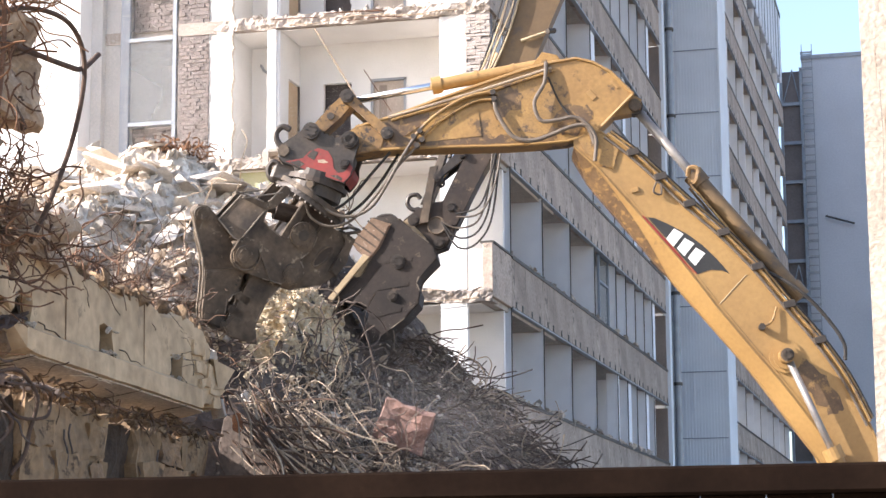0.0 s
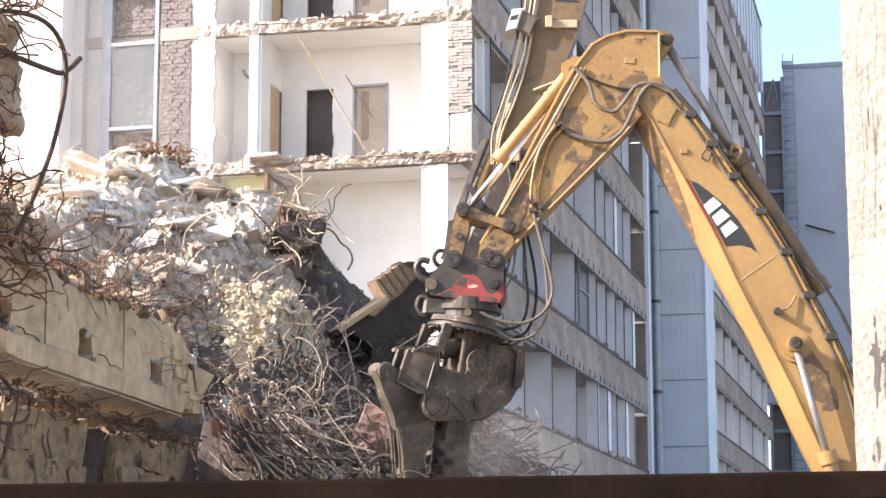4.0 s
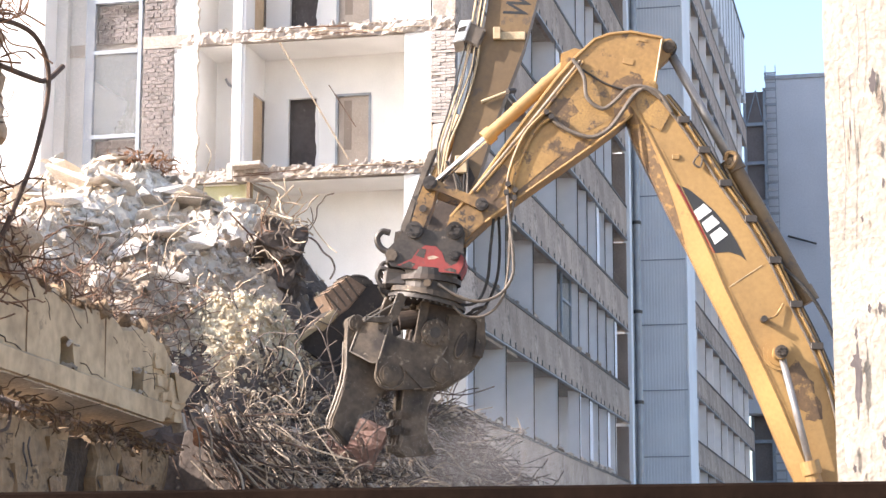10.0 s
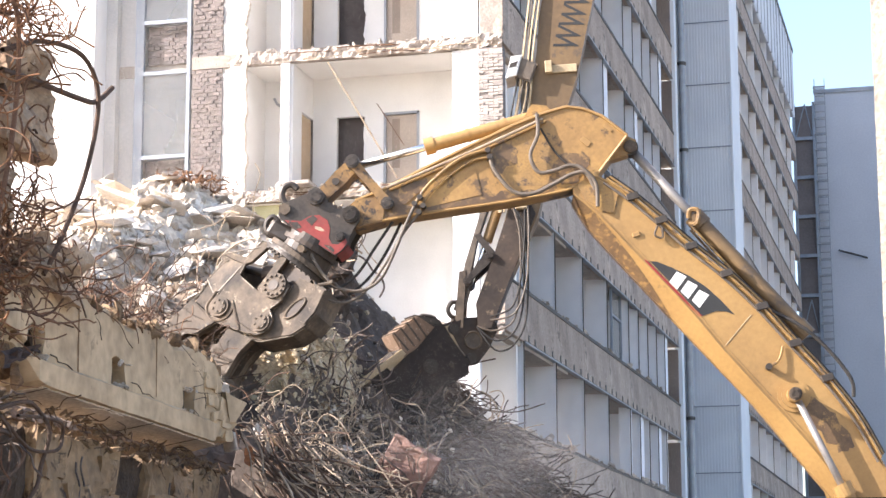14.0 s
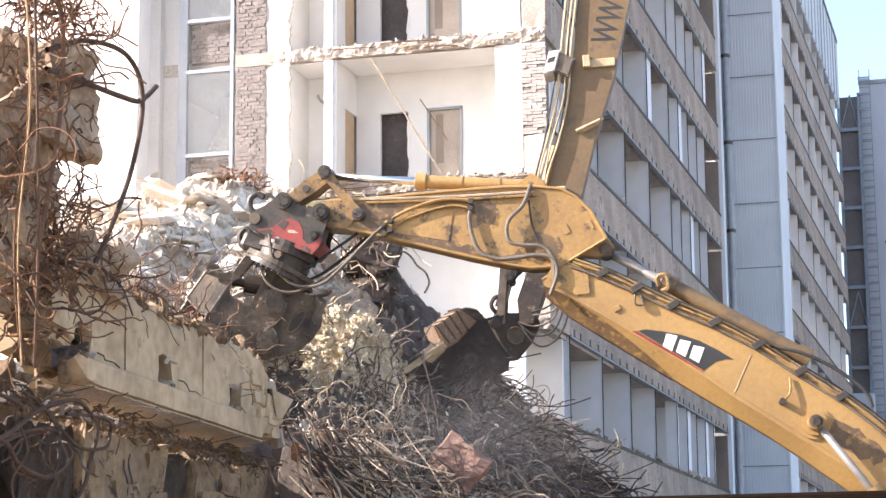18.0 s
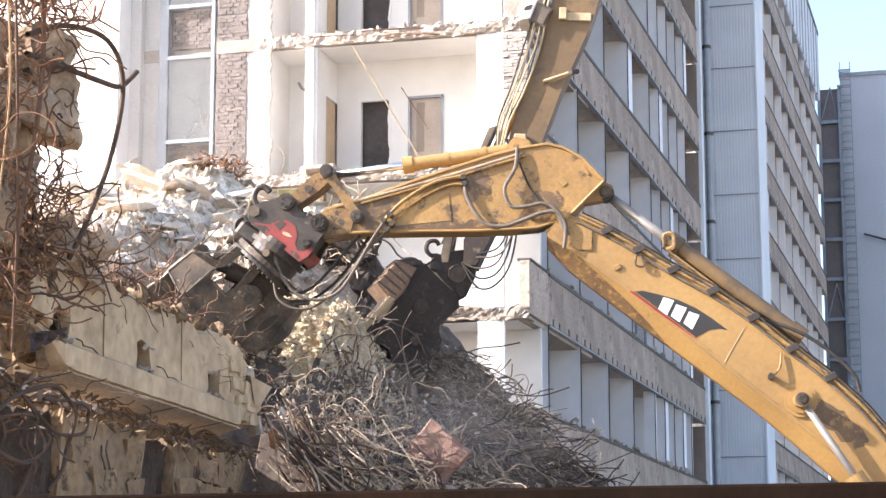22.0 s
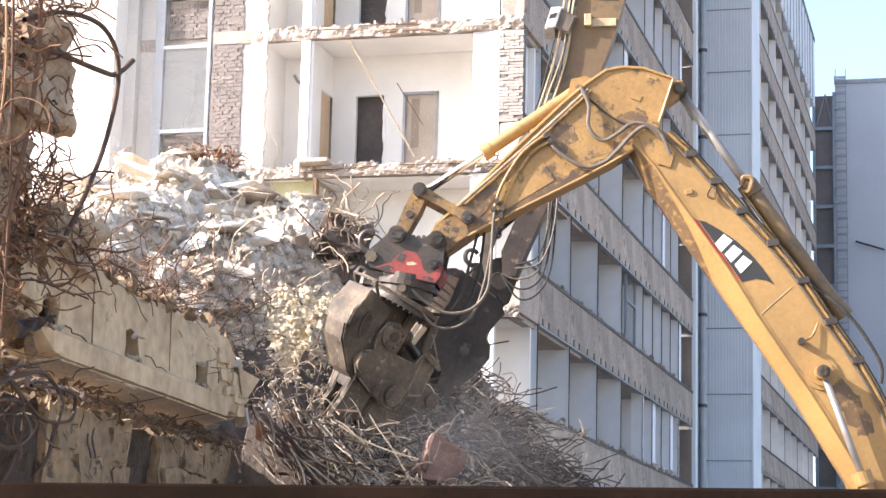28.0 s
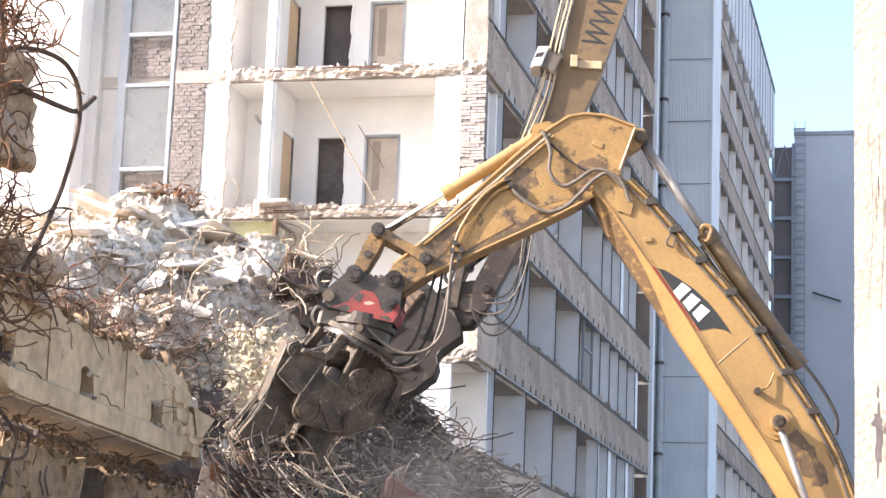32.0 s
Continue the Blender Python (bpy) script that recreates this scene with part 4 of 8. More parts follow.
def scatter_chunks():
    r = random.Random(21)
    # large pieces, one by one
    for k in range(300):
        for _ in range(40):
            x, y = r.uniform(-18.5, -10.8) if k % 3 else r.uniform(-17.5, -12.6), r.uniform(28.6, 36.6)
            if x < -11.6 or k > 150 and r.random() < 0.3:
                break
        z = ground_at(x, y)
        if z < 3.2:
            continue
        s = r.uniform(0.06, 0.17) if k > 60 or x > -11.8 else r.uniform(0.18, 0.36)
        o = new("concrete_chunk", r.choice(CHUNKS))
        o.matrix_basis = Matrix.LocRotScale((x, y, z + s * 0.12), Euler((r.uniform(-0.6, 0.6), r.uniform(-0.6, 0.6), r.uniform(0, 6.3))), (s * r.uniform(0.8, 1.6), s * r.uniform(0.7, 1.1), s * r.uniform(0.6, 1.0)))
        tagged(o, "pale broken concrete lump lying on the rubble heap", "concrete lump", group="lumps on the rubble heap")
    # pale and dark lumps in the hollow beside the bars
    for k in range(46):
        x, y = r.uniform(-10.4, -8.3), r.uniform(28.4, 31.6)
        s = r.uniform(0.06, 0.16)
        o = new("concrete_chunk", r.choice(CHUNKS if k % 3 else TANCHUNKS))
        o.matrix_basis = Matrix.LocRotScale((x, y, ground_at(x, y) + s * 0.2), Euler((r.uniform(-0.8, 0.8), r.uniform(-0.8, 0.8), r.uniform(0, 6.3))), (s * r.uniform(0.8, 1.6), s, s * r.uniform(0.6, 1.1)))
        tagged(o, "pale broken concrete lump lying among the bars", "concrete lump", group="lumps on the rubble heap")
    # tilted slab pieces on the upper slope
    for k in range(56):
        x, y = r.uniform(-17.8, -12.4), r.uniform(32.0, 36.6)
        s = r.uniform(0.2, 0.5)
        o = new("slab_piece", CHUNKS[(0, 3, 6, 9)[k % 4]])
        o.matrix_basis = Matrix.LocRotScale((x, y, ground_at(x, y) + 0.1), Euler((radians(r.uniform(-5, 30)), radians(r.uniform(-35, 5)), r.uniform(0, 6.3))), (s * r.uniform(1.0, 1.5), s, s * 0.7))
        tagged(o, "flat broken piece of a concrete floor slab", "concrete slab", group="slab pieces on the rubble heap")
    # broken pieces and crumbs too many to count: pale above, brown on the lower slope
    protos = [([tuple(v.co) for v in m.vertices], [tuple(p.vertices) for p in m.polygons]) for m in CHUNKS]
    heaps = {"pale": ([], []), "brown": ([], [])}
    for k in range(15000):
        x, y = r.uniform(-19.5, -9.3), r.uniform(27.6, 37.6)
        sandy = ((x + 10.75) / 0.8) ** 2 + ((y - 31.7) / 1.5) ** 2 < 1.1
        if sandy and r.random() < 0.8 or x > -11.2 - 0.35 * max(30.5 - y, 0) and r.random() < 0.93:
            continue
        z = ground_at(x, y)
        if z < 2.4:
            continue
        low = z < 7.9 + 0.9 * noise.noise((x * 0.8, y * 0.8, 4)) and r.random() < 0.8
        s = 0.018 + 0.10 * r.random() ** 4
        m = Matrix.LocRotScale((x, y, z + s * 0.25), Euler((r.uniform(0, 6), r.uniform(0, 6), r.uniform(0, 6))), (s * 1.4, s, s * 0.8))
        v, f = r.choice(protos)
        verts, faces = heaps["brown" if low else "pale"]
        o = len(verts)
        verts += [tuple(m @ Vector(c)) for c in v]
        faces += [tuple(i + o for i in q) for q in f]
    for name, mat, label in (("pale", DUST, "small pale broken concrete pieces and crumbs"), ("brown", MIDRUBBLE, "small brown dusty brick and concrete crumbs")):
        me = bpy.data.meshes.new("rubble_crumbs")
        me.from_pydata(heaps[name][0], [], heaps[name][1])
        me.materials.append(mat)
        tagged(new("rubble_crumbs", me), label, "rubble", kind="stuff")


def loose_crumbs(name, label, mat, count, cx, sx, cy, sy, seed):
    r = random.Random(seed)
    verts, faces = [], []
    protos = [([tuple(v.co) for v in m.vertices], [tuple(p.vertices) for p in m.polygons]) for m in [chunk_small(s) for s in range(5)]]
    for k in range(count):
        x, y = r.gauss(cx, sx), r.gauss(cy, sy)
        s = 0.015 + 0.07 * r.random() ** 3
        m = Matrix.LocRotScale((x, y, ground_at(x, y) + s * 0.2), Euler((r.uniform(0, 6), r.uniform(0, 6), r.uniform(0, 6))), (s * 1.3, s, s * 0.8))
        v, f = r.choice(protos)
        o = len(verts)
        verts += [tuple(m @ Vector(c)) for c in v]
        faces += [tuple(i + o for i in q) for q in f]
    me = bpy.data.meshes.new(name)
    me.from_pydata(verts, [], faces)
    me.materials.append(mat)
    tagged(new(name, me), label, "rubble", kind="stuff")


def chunk_small(seed):
    bm = bmesh.new()
    bmesh.ops.create_icosphere(bm, subdivisions=1, radius=1.0)
    for v in bm.verts:
        v.co += noise.noise_vector(v.co * 1.7 + Vector((seed * 5, 0, 0))) * 0.45
        v.co = Vector([max(-0.62, min(0.62, c)) for c in v.co])
    me = bpy.data.meshes.new("crumb")
    bm.to_mesh(me)
    bm.free()
    return me


scatter_chunks()
loose_crumbs("sand_crumbs", "crumbly yellowish screed lumps", SAND, 2600, -10.75, 0.45, 31.7, 0.85, 8)
loose_crumbs("pale_crumbs", "pale crumbs spilled among the bars", DUST, 900, -8.9, 0.6, 30.8, 1.1, 10)
loose_crumbs("brown_crumbs", "brown dusty crumbs spilled among the bars", MIDRUBBLE, 1100, -8.4, 0.9, 31.4, 1.5, 11)
# crumbs share the hollow's painted shadow
loose_crumbs("dark_crumbs", "rubble crumbs coloured dark for the hollow's shadow", DARKLUMP, 1500, -9.2, 0.45, 32.0, 2.0, 9)


def bar_points(r, p, d, length, wild, sag=0.0, n=6):
    """A bent steel bar from p towards d."""
    d = Vector(d).normalized()
    pts, q = [Vector(p)], Vector(p)
    for k in range(n):
        d = (d + Vector((r.gauss(0, wild), r.gauss(0, wild), r.gauss(0, wild) - sag))).normalized()
        q = q + d * (length / n)
        pts.append(q.copy())
    return pts


def tangle(name, label, mat, count, place, lengths, wild, radius, seed, up=0.5, sag=0.05, sides=4):
    r = random.Random(seed)
    bm = bmesh.new()
    for _ in range(count):
        p = place(r)
        d = (r.uniform(-1, 1), r.uniform(-1, 1), r.uniform(-0.2, up * 2))
        tube(bm, bend(bar_points(r, p, d, r.uniform(*lengths), wild, sag), 3), radius * r.uniform(0.7, 1.2), sides)
    return tagged(part(name, bm, mat), label, "steel bars", kind="stuff")


def on_pile(x0, x1, y0, y1, lift=0.1):
    def place(r):
        x, y = r.uniform(x0, x1), r.uniform(y0, y1)
        return (x, y, ground_at(x, y) + r.uniform(-0.05, lift))
    return place


def around(x, y, z, sx, sy, sz):
    return lambda r: (r.gauss(x, sx), r.gauss(y, sy), r.gauss(z, sz))


def combed(name, label, mat, count, place, lengths, heading, spread, wild, radius, seed, sag=0.05, sides=4):
    """Bars that all lean roughly one way."""
    r = random.Random(seed)
    bm = bmesh.new()
    for _ in range(count):
        d = Vector(heading) + Vector((r.gauss(0, spread), r.gauss(0, spread), r.gauss(0, spread)))
        tube(bm, bend(bar_points(r, place(r), d, r.uniform(*lengths), wild, sag), 3), radius * r.uniform(0.7, 1.3), sides)
    return tagged(part(name, bm, mat), label, "steel bars", kind="stuff")


# pale and dark bar materials put sun and shade into the bars' colour
tangle("rebar_tangle", "tangle of bars on the heap slope, tan as if sunlit", OLDBAR, 190, on_pile(-10.5, -8.9, 28.3, 31.6, 0.3), (0.3, 1.0), 0.75, 0.0085, 1, up=0.25)
tangle("rebar_tangle", "nest of short wires low on the slope, pale as if sunlit", OLDBAR, 170, on_pile(-9.9, -9.0, 28.2, 29.6, 0.25), (0.25, 0.6), 0.8, 0.0085, 12, up=0.4)
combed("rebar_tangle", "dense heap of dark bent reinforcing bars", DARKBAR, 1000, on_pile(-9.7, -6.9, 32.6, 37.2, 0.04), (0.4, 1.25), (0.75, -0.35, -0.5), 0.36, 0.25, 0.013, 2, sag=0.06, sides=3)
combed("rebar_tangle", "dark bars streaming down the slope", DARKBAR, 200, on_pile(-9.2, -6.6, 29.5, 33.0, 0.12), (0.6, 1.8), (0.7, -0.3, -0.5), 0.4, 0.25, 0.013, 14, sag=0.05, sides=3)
tangle("rebar_tangle", "bent bars over the dark hollow, pale as if sunlit", OLDBAR, 210, on_pile(-9.6, -7.6, 29.0, 32.4, 0.45), (0.4, 1.3), 0.55, 0.0085, 21, up=0.35, sag=0.08)
tangle("rebar_tangle", "bars on the dark bar heap, pale as if sunlit", OLDBAR, 70, on_pile(-9.2, -7.2, 32.4, 36.0, 0.15), (0.5, 1.5), 0.4, 0.011, 22, up=0.25, sag=0.06)
tangle("rebar_tangle", "bent bars in the hollow, its shade in their dark colour", DARKBAR, 170, on_pile(-10.6, -8.2, 28.0, 33.0, 0.2), (0.6, 1.8), 0.4, 0.013, 3, up=0.25)
tangle("rebar_tangle", "nest of rusty bars on the heap top", RUSTORANGE, 90, around(-14.45, 36.0, 10.25, 0.36, 0.2, 0.08), (0.25, 0.65), 0.6, 0.013, 4, up=0.1, sag=0.16)
tangle("rebar_tangle", "bent bars sprouting from a broken lump", OLDBAR, 26, around(-10.95, 34.4, 8.55, 0.3, 0.25, 0.15), (0.4, 1.1), 0.4, 0.017, 5, up=1.0)
tangle("rebar_tangle", "rusty wires lying along the beam top", RUST, 130, lambda r: (-10.65 + r.uniform(-0.6, 0.2), r.uniform(20.5, 27.0), r.uniform(5.35, 5.7)), (0.3, 1.0), 0.45, 0.007, 6, up=0.15, sag=0.05)
tangle("rebar_tangle", "rusty wire tangle behind the beam", DARKLUMPBAR, 280, on_pile(-13.5, -11.0, 27.5, 30.8, 0.35), (0.5, 1.7), 0.4, 0.008, 9, up=0.4)
tangle("rebar_tangle", "rusty bars on the brown rubble", RUST, 60, on_pile(-13.2, -11.0, 27.8, 31.5, 0.25), (0.5, 1.5), 0.4, 0.008, 15, up=0.3)
tangle("rebar_tangle", "grey bars scattered over the pale rubble", OLDBAR, 60, on_pile(-14.0, -10.9, 29.0, 35.0, 0.2), (0.5, 1.5), 0.35, 0.012, 7, up=0.2)
combed("rebar_tangle", "long dark bars spilling below the beam end", DARKLUMPBAR, 50, around(-10.0, 28.0, 4.15, 0.25, 0.4, 0.35), (1.0, 2.4), (0.62, 0.1, -0.72), 0.22, 0.10, 0.015, 8, sag=0.0)
combed("rebar_tangle", "pale bars among the dark ones below the beam", OLDBAR, 50, around(-9.7, 28.1, 3.9, 0.35, 0.5, 0.35), (0.6, 1.7), (0.6, 0.1, -0.72), 0.3, 0.12, 0.012, 18, sag=0.0)
# long bars that can be told apart
for pts, rad in (([(-9.3, 30.4, 5.35), (-9.1, 30.2, 5.2), (-8.85, 30.1, 4.9), (-8.75, 30.0, 4.3), (-8.85, 29.9, 3.8)], 0.015), ([(-10.1, 30.6, 5.4), (-9.8, 30.3, 5.75), (-9.45, 30.2, 5.6), (-9.3, 30.2, 5.2), (-9.4, 30.2, 4.8)], 0.014), ([(-9.9, 29.8, 4.6), (-9.6, 29.6, 4.9), (-9.3, 29.5, 4.75), (-9.1, 29.5, 4.4)], 0.014), ([(-10.0, 29.4, 4.1), (-9.8, 29.3, 4.4), (-9.65, 29.2, 4.0), (-9.7, 29.2, 3.6)], 0.014), ([(-9.3, 35.2, 6.3), (-8.6, 34.9, 5.6), (-7.8, 34.8, 5.4), (-7.2, 34.9, 5.55)], 0.016), ([(-8.9, 33.5, 5.6), (-8.3, 33.3, 4.6), (-7.9, 33.2, 3.6)], 0.015), ([(-10.0, 31.2, 6.0), (-9.4, 31.0, 6.2), (-9.1, 30.9, 5.7), (-8.95, 30.9, 5.0)], 0.014), ([(-9.6, 30.6, 3.9), (-9.3, 30.5, 4.6), (-9.0, 30.6, 5.0), (-8.6, 30.7, 4.7)], 0.014), ([(-8.6, 30.2, 4.2), (-8.75, 30.2, 5.1), (-8.9, 30.1, 5.9), (-8.7, 30.0, 6.3)], 0.013)):
    tagged(part("steel_bar", tubem(pts, rad * 0.75, 6), OLDBAR if pts[0][1] < 31 and pts[0][0] < -9.5 else DARKBAR), "single bent steel bar sticking out of the heap", "steel bar", group="loose bars on the heap")


# ---- dust hanging in the air ----
def dust_cloud(label, count, spread, size, at, seed):
    """Fine flecks of dust, thicker towards the middle."""
    r = np.random.default_rng(seed)
    mid = r.normal(0, 1, (count, 3)) * np.array(spread)
    swirl = np.stack([np.sin(mid[:, 1] * 2.3 + mid[:, 2] * 1.7), np.cos(mid[:, 0] * 1.9 + mid[:, 2]), np.sin(mid[:, 0] * 2.6 - mid[:, 1])], 1) * 0.16
    corners = (mid + swirl)[:, None, :] + r.normal(0, 1, (count, 3, 3)) * size
    me = bpy.data.meshes.new("dust_cloud")
    me.vertices.add(count * 3)
    me.vertices.foreach_set("co", corners.astype(np.float32).ravel())
    me.loops.add(count * 3)
    me.loops.foreach_set("vertex_index", np.arange(count * 3, dtype=np.int32))
    me.polygons.add(count)
    me.polygons.foreach_set("loop_start", np.arange(0, count * 3, 3, dtype=np.int32))
    me.update()
    me.materials.append(AIRDUST)
    ob = new("dust_cloud", me)
    ob.matrix_basis = at
    return tagged(ob, label, "dust cloud", kind="stuff")


PUFF = dust_cloud("thin pale dust drifting over the bars below the jaw", 800000, (1.1, 0.9, 0.62), 0.00132, pose(-7.7, 31.2, 4.6), 3)
dust_cloud("faint dust hanging before the opened rooms", 420000, (2.2, 0.8, 2.6), 0.0034, pose(-18.0, 42.5, 13.2), 4)


# ---- what is left of the near corner: spandrel beam, wall below, hanging lump ----
def cut_out(ob, bm):
    """Takes the shape bm out of a mesh."""
    me = bpy.data.meshes.new("cutter")
    bmesh.ops.recalc_face_normals(bm, faces=bm.faces)
    bm.to_mesh(me)
    bm.free()
    cutter = new("cutter", me)
    mod = ob.modifiers.new("cut", "BOOLEAN")
    mod.operation, mod.object = "DIFFERENCE", cutter
    bpy.context.view_layer.update()
    made = bpy.data.meshes.new_from_object(ob.evaluated_get(bpy.context.evaluated_depsgraph_get()))
    ob.modifiers.remove(mod)
    ob.data = made
    bpy.data.objects.remove(cutter)


def broken_beam():
    """The broken edge beam, running along the old facade line, with its flange and pockets."""
    t = root("broken_beam", "broken concrete edge beam with square pockets and a ragged end", "concrete beam")
    bm = bmesh.new()
    n = 46
    rings = []
    for i in range(n + 1):
        f = i / n
        y = 19.9 + f * 7.2
        drop = -0.035 * (y - 21)
        ztop = 5.62 + drop + 0.16 * noise.noise((y * 1.3, 2, 5)) + 0.08 * noise.noise((y * 5, 2, 5)) - (0.5 * max(0, (y - 26.0)) ** 1.5)
        prof = [(-0.60, 4.28), (-0.3, 4.33), (0.125, 4.38), (0.13, 4.64), (0.0, 4.70), (0.0, ztop - 0.08 - drop), (-0.1, ztop - drop), (-0.6, ztop - drop + 0.05)]
        worn = max(0.0, min(1.0, (y - 26.15) / 0.5 + 0.25 * noise.noise((y * 4, 1, 9)))) if y > 26 else 0.0
        prof = [(x - worn * (0.20 if 1 < k < 4 else 0.0), z + worn * (0.10 if 0 < k < 3 else 0.0)) for k, (x, z) in enumerate(prof)]
        lost = max(0.0, min(1.0, (20.75 - y) / 0.35 + 0.3 * noise.noise((y * 5, 3, 2)))) if y < 20.9 else 0.0
        prof = [(x - lost * (0.22 if 1 < k < 4 else 0.0), z + lost * (0.34, 0.40, 0.42, 0.25, 0.2, 0, 0, 0)[k]) for k, (x, z) in enumerate(prof)]
        rag = 0.02 if i > 2 else 0.12
        rag = rag if i < n - 6 else (i - n + 6) * 0.055
        ring = []
        for k, (x, z) in enumerate(prof):
            s = 0.012 * noise.noise((y * 3, z * 3, k)) + rag * noise.noise((z * 4, k * 2.3, y))
            ring.append(bm.verts.new((FX + x + s, y + rag * 2 * noise.noise((z * 5, k, 3)), z + drop + s * 0.6)))
        rings.append(ring)
    m = len(rings[0])
    for a, b in zip(rings, rings[1:]):
        for k in range(m):
            bm.faces.new((a[k], b[k], b[(k + 1) % m], a[(k + 1) % m]))
    bm.faces.new(rings[0][::-1])
    bm.faces.new(rings[-1])
    beam = part("beam", bm, BEAM, t)
    for y in (20.75, 23.1, 25.45):
        z = 4.86 - 0.035 * (y - 21)
        rr = random.Random(int(y * 7))
        ring = [(y + 0.21 * rr.uniform(0.75, 1.25) * max(-0.8, min(0.8, math.cos(a))) - 0.06 * math.sin(a), z + 0.18 * rr.uniform(0.75, 1.25) * max(-0.8, min(0.8, math.sin(a)))) for a in [q * math.tau / 11 + 0.3 for q in range(11)]]
        hole = boxm(FX - 0.46, FX + 0.3, y - 0.22, y + 0.22, z - 0.19, z + 0.19)
        bmesh.ops.subdivide_edges(hole, edges=hole.edges, cuts=5, use_grid_fill=True)
        rough_up(hole, 0.09, 4.5, y)
        cut_out(beam, hole)
        # back and lining carry the pocket's shade in their colour
        part("pocket", boxm(FX - 0.52, FX - 0.43, y - 0.3, y + 0.3, z - 0.3, z + 0.3), POCKET, t, "back of the chipped pocket, its shade in the dark colour")
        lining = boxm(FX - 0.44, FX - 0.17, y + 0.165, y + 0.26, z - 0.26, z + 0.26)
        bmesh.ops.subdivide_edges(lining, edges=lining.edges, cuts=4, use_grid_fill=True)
        part("pocket", rough_up(lining, 0.06, 5.0, y + 2), POCKET, t, "broken inside of the pocket, coloured dark for its shade")
        pts = [(FX + 0.014, ring[0][0] + q * 0.13, ring[9][1] - 0.02 - q * 0.045 + rr.gauss(0, 0.015)) for q in range(5)]
        part("crack", tubem(pts, 0.005, 4, 2), POCKET, t)
        for q in range(7):
            r_ = random.Random(int(y * 10) + q)
            sc = r_.uniform(0.03, 0.06)
            o = new("spall", CHUNKS[q])
            o.parent = t
            o.matrix_basis = Matrix.LocRotScale((FX, y + r_.uniform(-0.2, 0.3), z + r_.choice((-0.14, 0.14))), Euler((q, q * 2, 0)), (0.03, sc * 1.4, sc))
    for y in (21.9, 24.3):
        part("form_joint", tube(bmesh.new(), [(FX + 0.008, y, 4.62), (FX + 0.008, y - 0.02, 5.5)], 0.009, 4), BROWNWALL, t)
    part("form_joint", tube(bmesh.new(), [(FX + 0.012, 20.2, 4.70), (FX + 0.012, 26.4, 4.48)], 0.008, 4), BROWNWALL, t)
    # cracks and spalled patches
    r = random.Random(9)
    for z0 in (4.75, 4.95, 5.12):
        pts = [(FX + 0.006, 25.6 + q * 0.19, z0 + r.gauss(0, 0.035)) for q in range(8)]
        part("crack", tubem(pts, 0.005, 4, 1), POCKET, t)
    # jagged cracks that break the end of the beam into blocks
    for y0, z0, dy, dz, n_ in ((25.95, 5.30, 0.02, -0.10, 9), (26.35, 5.15, 0.01, -0.09, 8), (26.70, 4.95, 0.0, -0.08, 7), (25.55, 5.22, 0.13, -0.02, 10), (25.75, 4.84, 0.13, -0.015, 9), (24.9, 5.42, 0.09, -0.035, 8), (22.35, 5.45, 0.05, -0.06, 6), (20.3, 5.3, 0.05, -0.07, 6), (21.15, 4.78, 0.12, -0.02, 7), (23.5, 4.72, 0.12, -0.02, 7)):
        y, z, pts = y0, z0, []
        for q in range(n_):
            pts.append((FX + 0.004, y, z))
            y, z = y + dy + r.gauss(0, 0.045), z + dz + r.gauss(0, 0.035)
        part("crack", tube(bmesh.new(), pts, r.uniform(0.004, 0.008), 4), POCKET, t, "dark crack")
    # underside lining, added to grey out warm bounce light; paler loose plaster patch
    for y0, y1, x0, x1, dz, mat_ in ((20.85, 26.4, -0.56, 0.07, 0.012, SOFFIT), (22.3, 23.5, -0.12, 0.05, 0.022, BROKEN)):
        bm, last = bmesh.new(), None
        for q in range(41):
            y = y0 + (y1 - y0) * q / 40
            e0, e1 = x0 + 0.07 * noise.noise((y * 3, 1, 4)), x1 - 0.06 * abs(noise.noise((y * 4, 6, 4))) - (0.14 * (abs(q - 20) / 20) ** 3 if dz > 0.02 else 0)
            ring_ = []
            for f in (0, 0.35, 0.7, 1.0):
                x = e0 + (e1 - e0) * f
                z = (4.28 + (x + 0.6) / 0.3 * 0.05 if x < -0.3 else 4.33 + (x + 0.3) / 0.425 * 0.05) - 0.035 * (y - 21) - dz - 0.012
                ring_.append(bm.verts.new((FX + x, y, z)))
            ring_ += [bm.verts.new(v.co + Vector((0, 0, 0.02))) for v in ring_[::-1]]
            if last:
                for k in range(8):
                    bm.faces.new((last[k], ring_[k], ring_[(k + 1) % 8], last[(k + 1) % 8]))
            else:
                bm.faces.new(ring_)
            last = ring_
        bm.faces.new(last[::-1])
        bmesh.ops.recalc_face_normals(bm, faces=bm.faces)
        part("soffit_plaster", bm, mat_, t, "lining under the beam, greyed against bounce light, with pale plaster patch")
    # board joints on the underside
    for y in (20.9, 22.7, 24.0, 25.6):
        part("form_joint", tube(bmesh.new(), [(FX - 0.55, y + 0.1, 4.258 - 0.035 * (y - 20.9)), (FX + 0.10, y, 4.352 - 0.035 * (y - 21))], 0.006, 4), POCKET, t)
    for k in range(26):
        y = 26.7 + r.uniform(-0.5, 0.6)
        s = r.uniform(0.06, 0.17)
        o = new("spall", r.choice(CHUNKS))
        o.parent = t
        o.matrix_basis = Matrix.LocRotScale((FX - 0.15 + r.uniform(-0.2, 0.14), y, r.uniform(4.2, 5.1)), Euler((r.random() * 6, r.random() * 6, 0)), (s, s * 1.3, s))
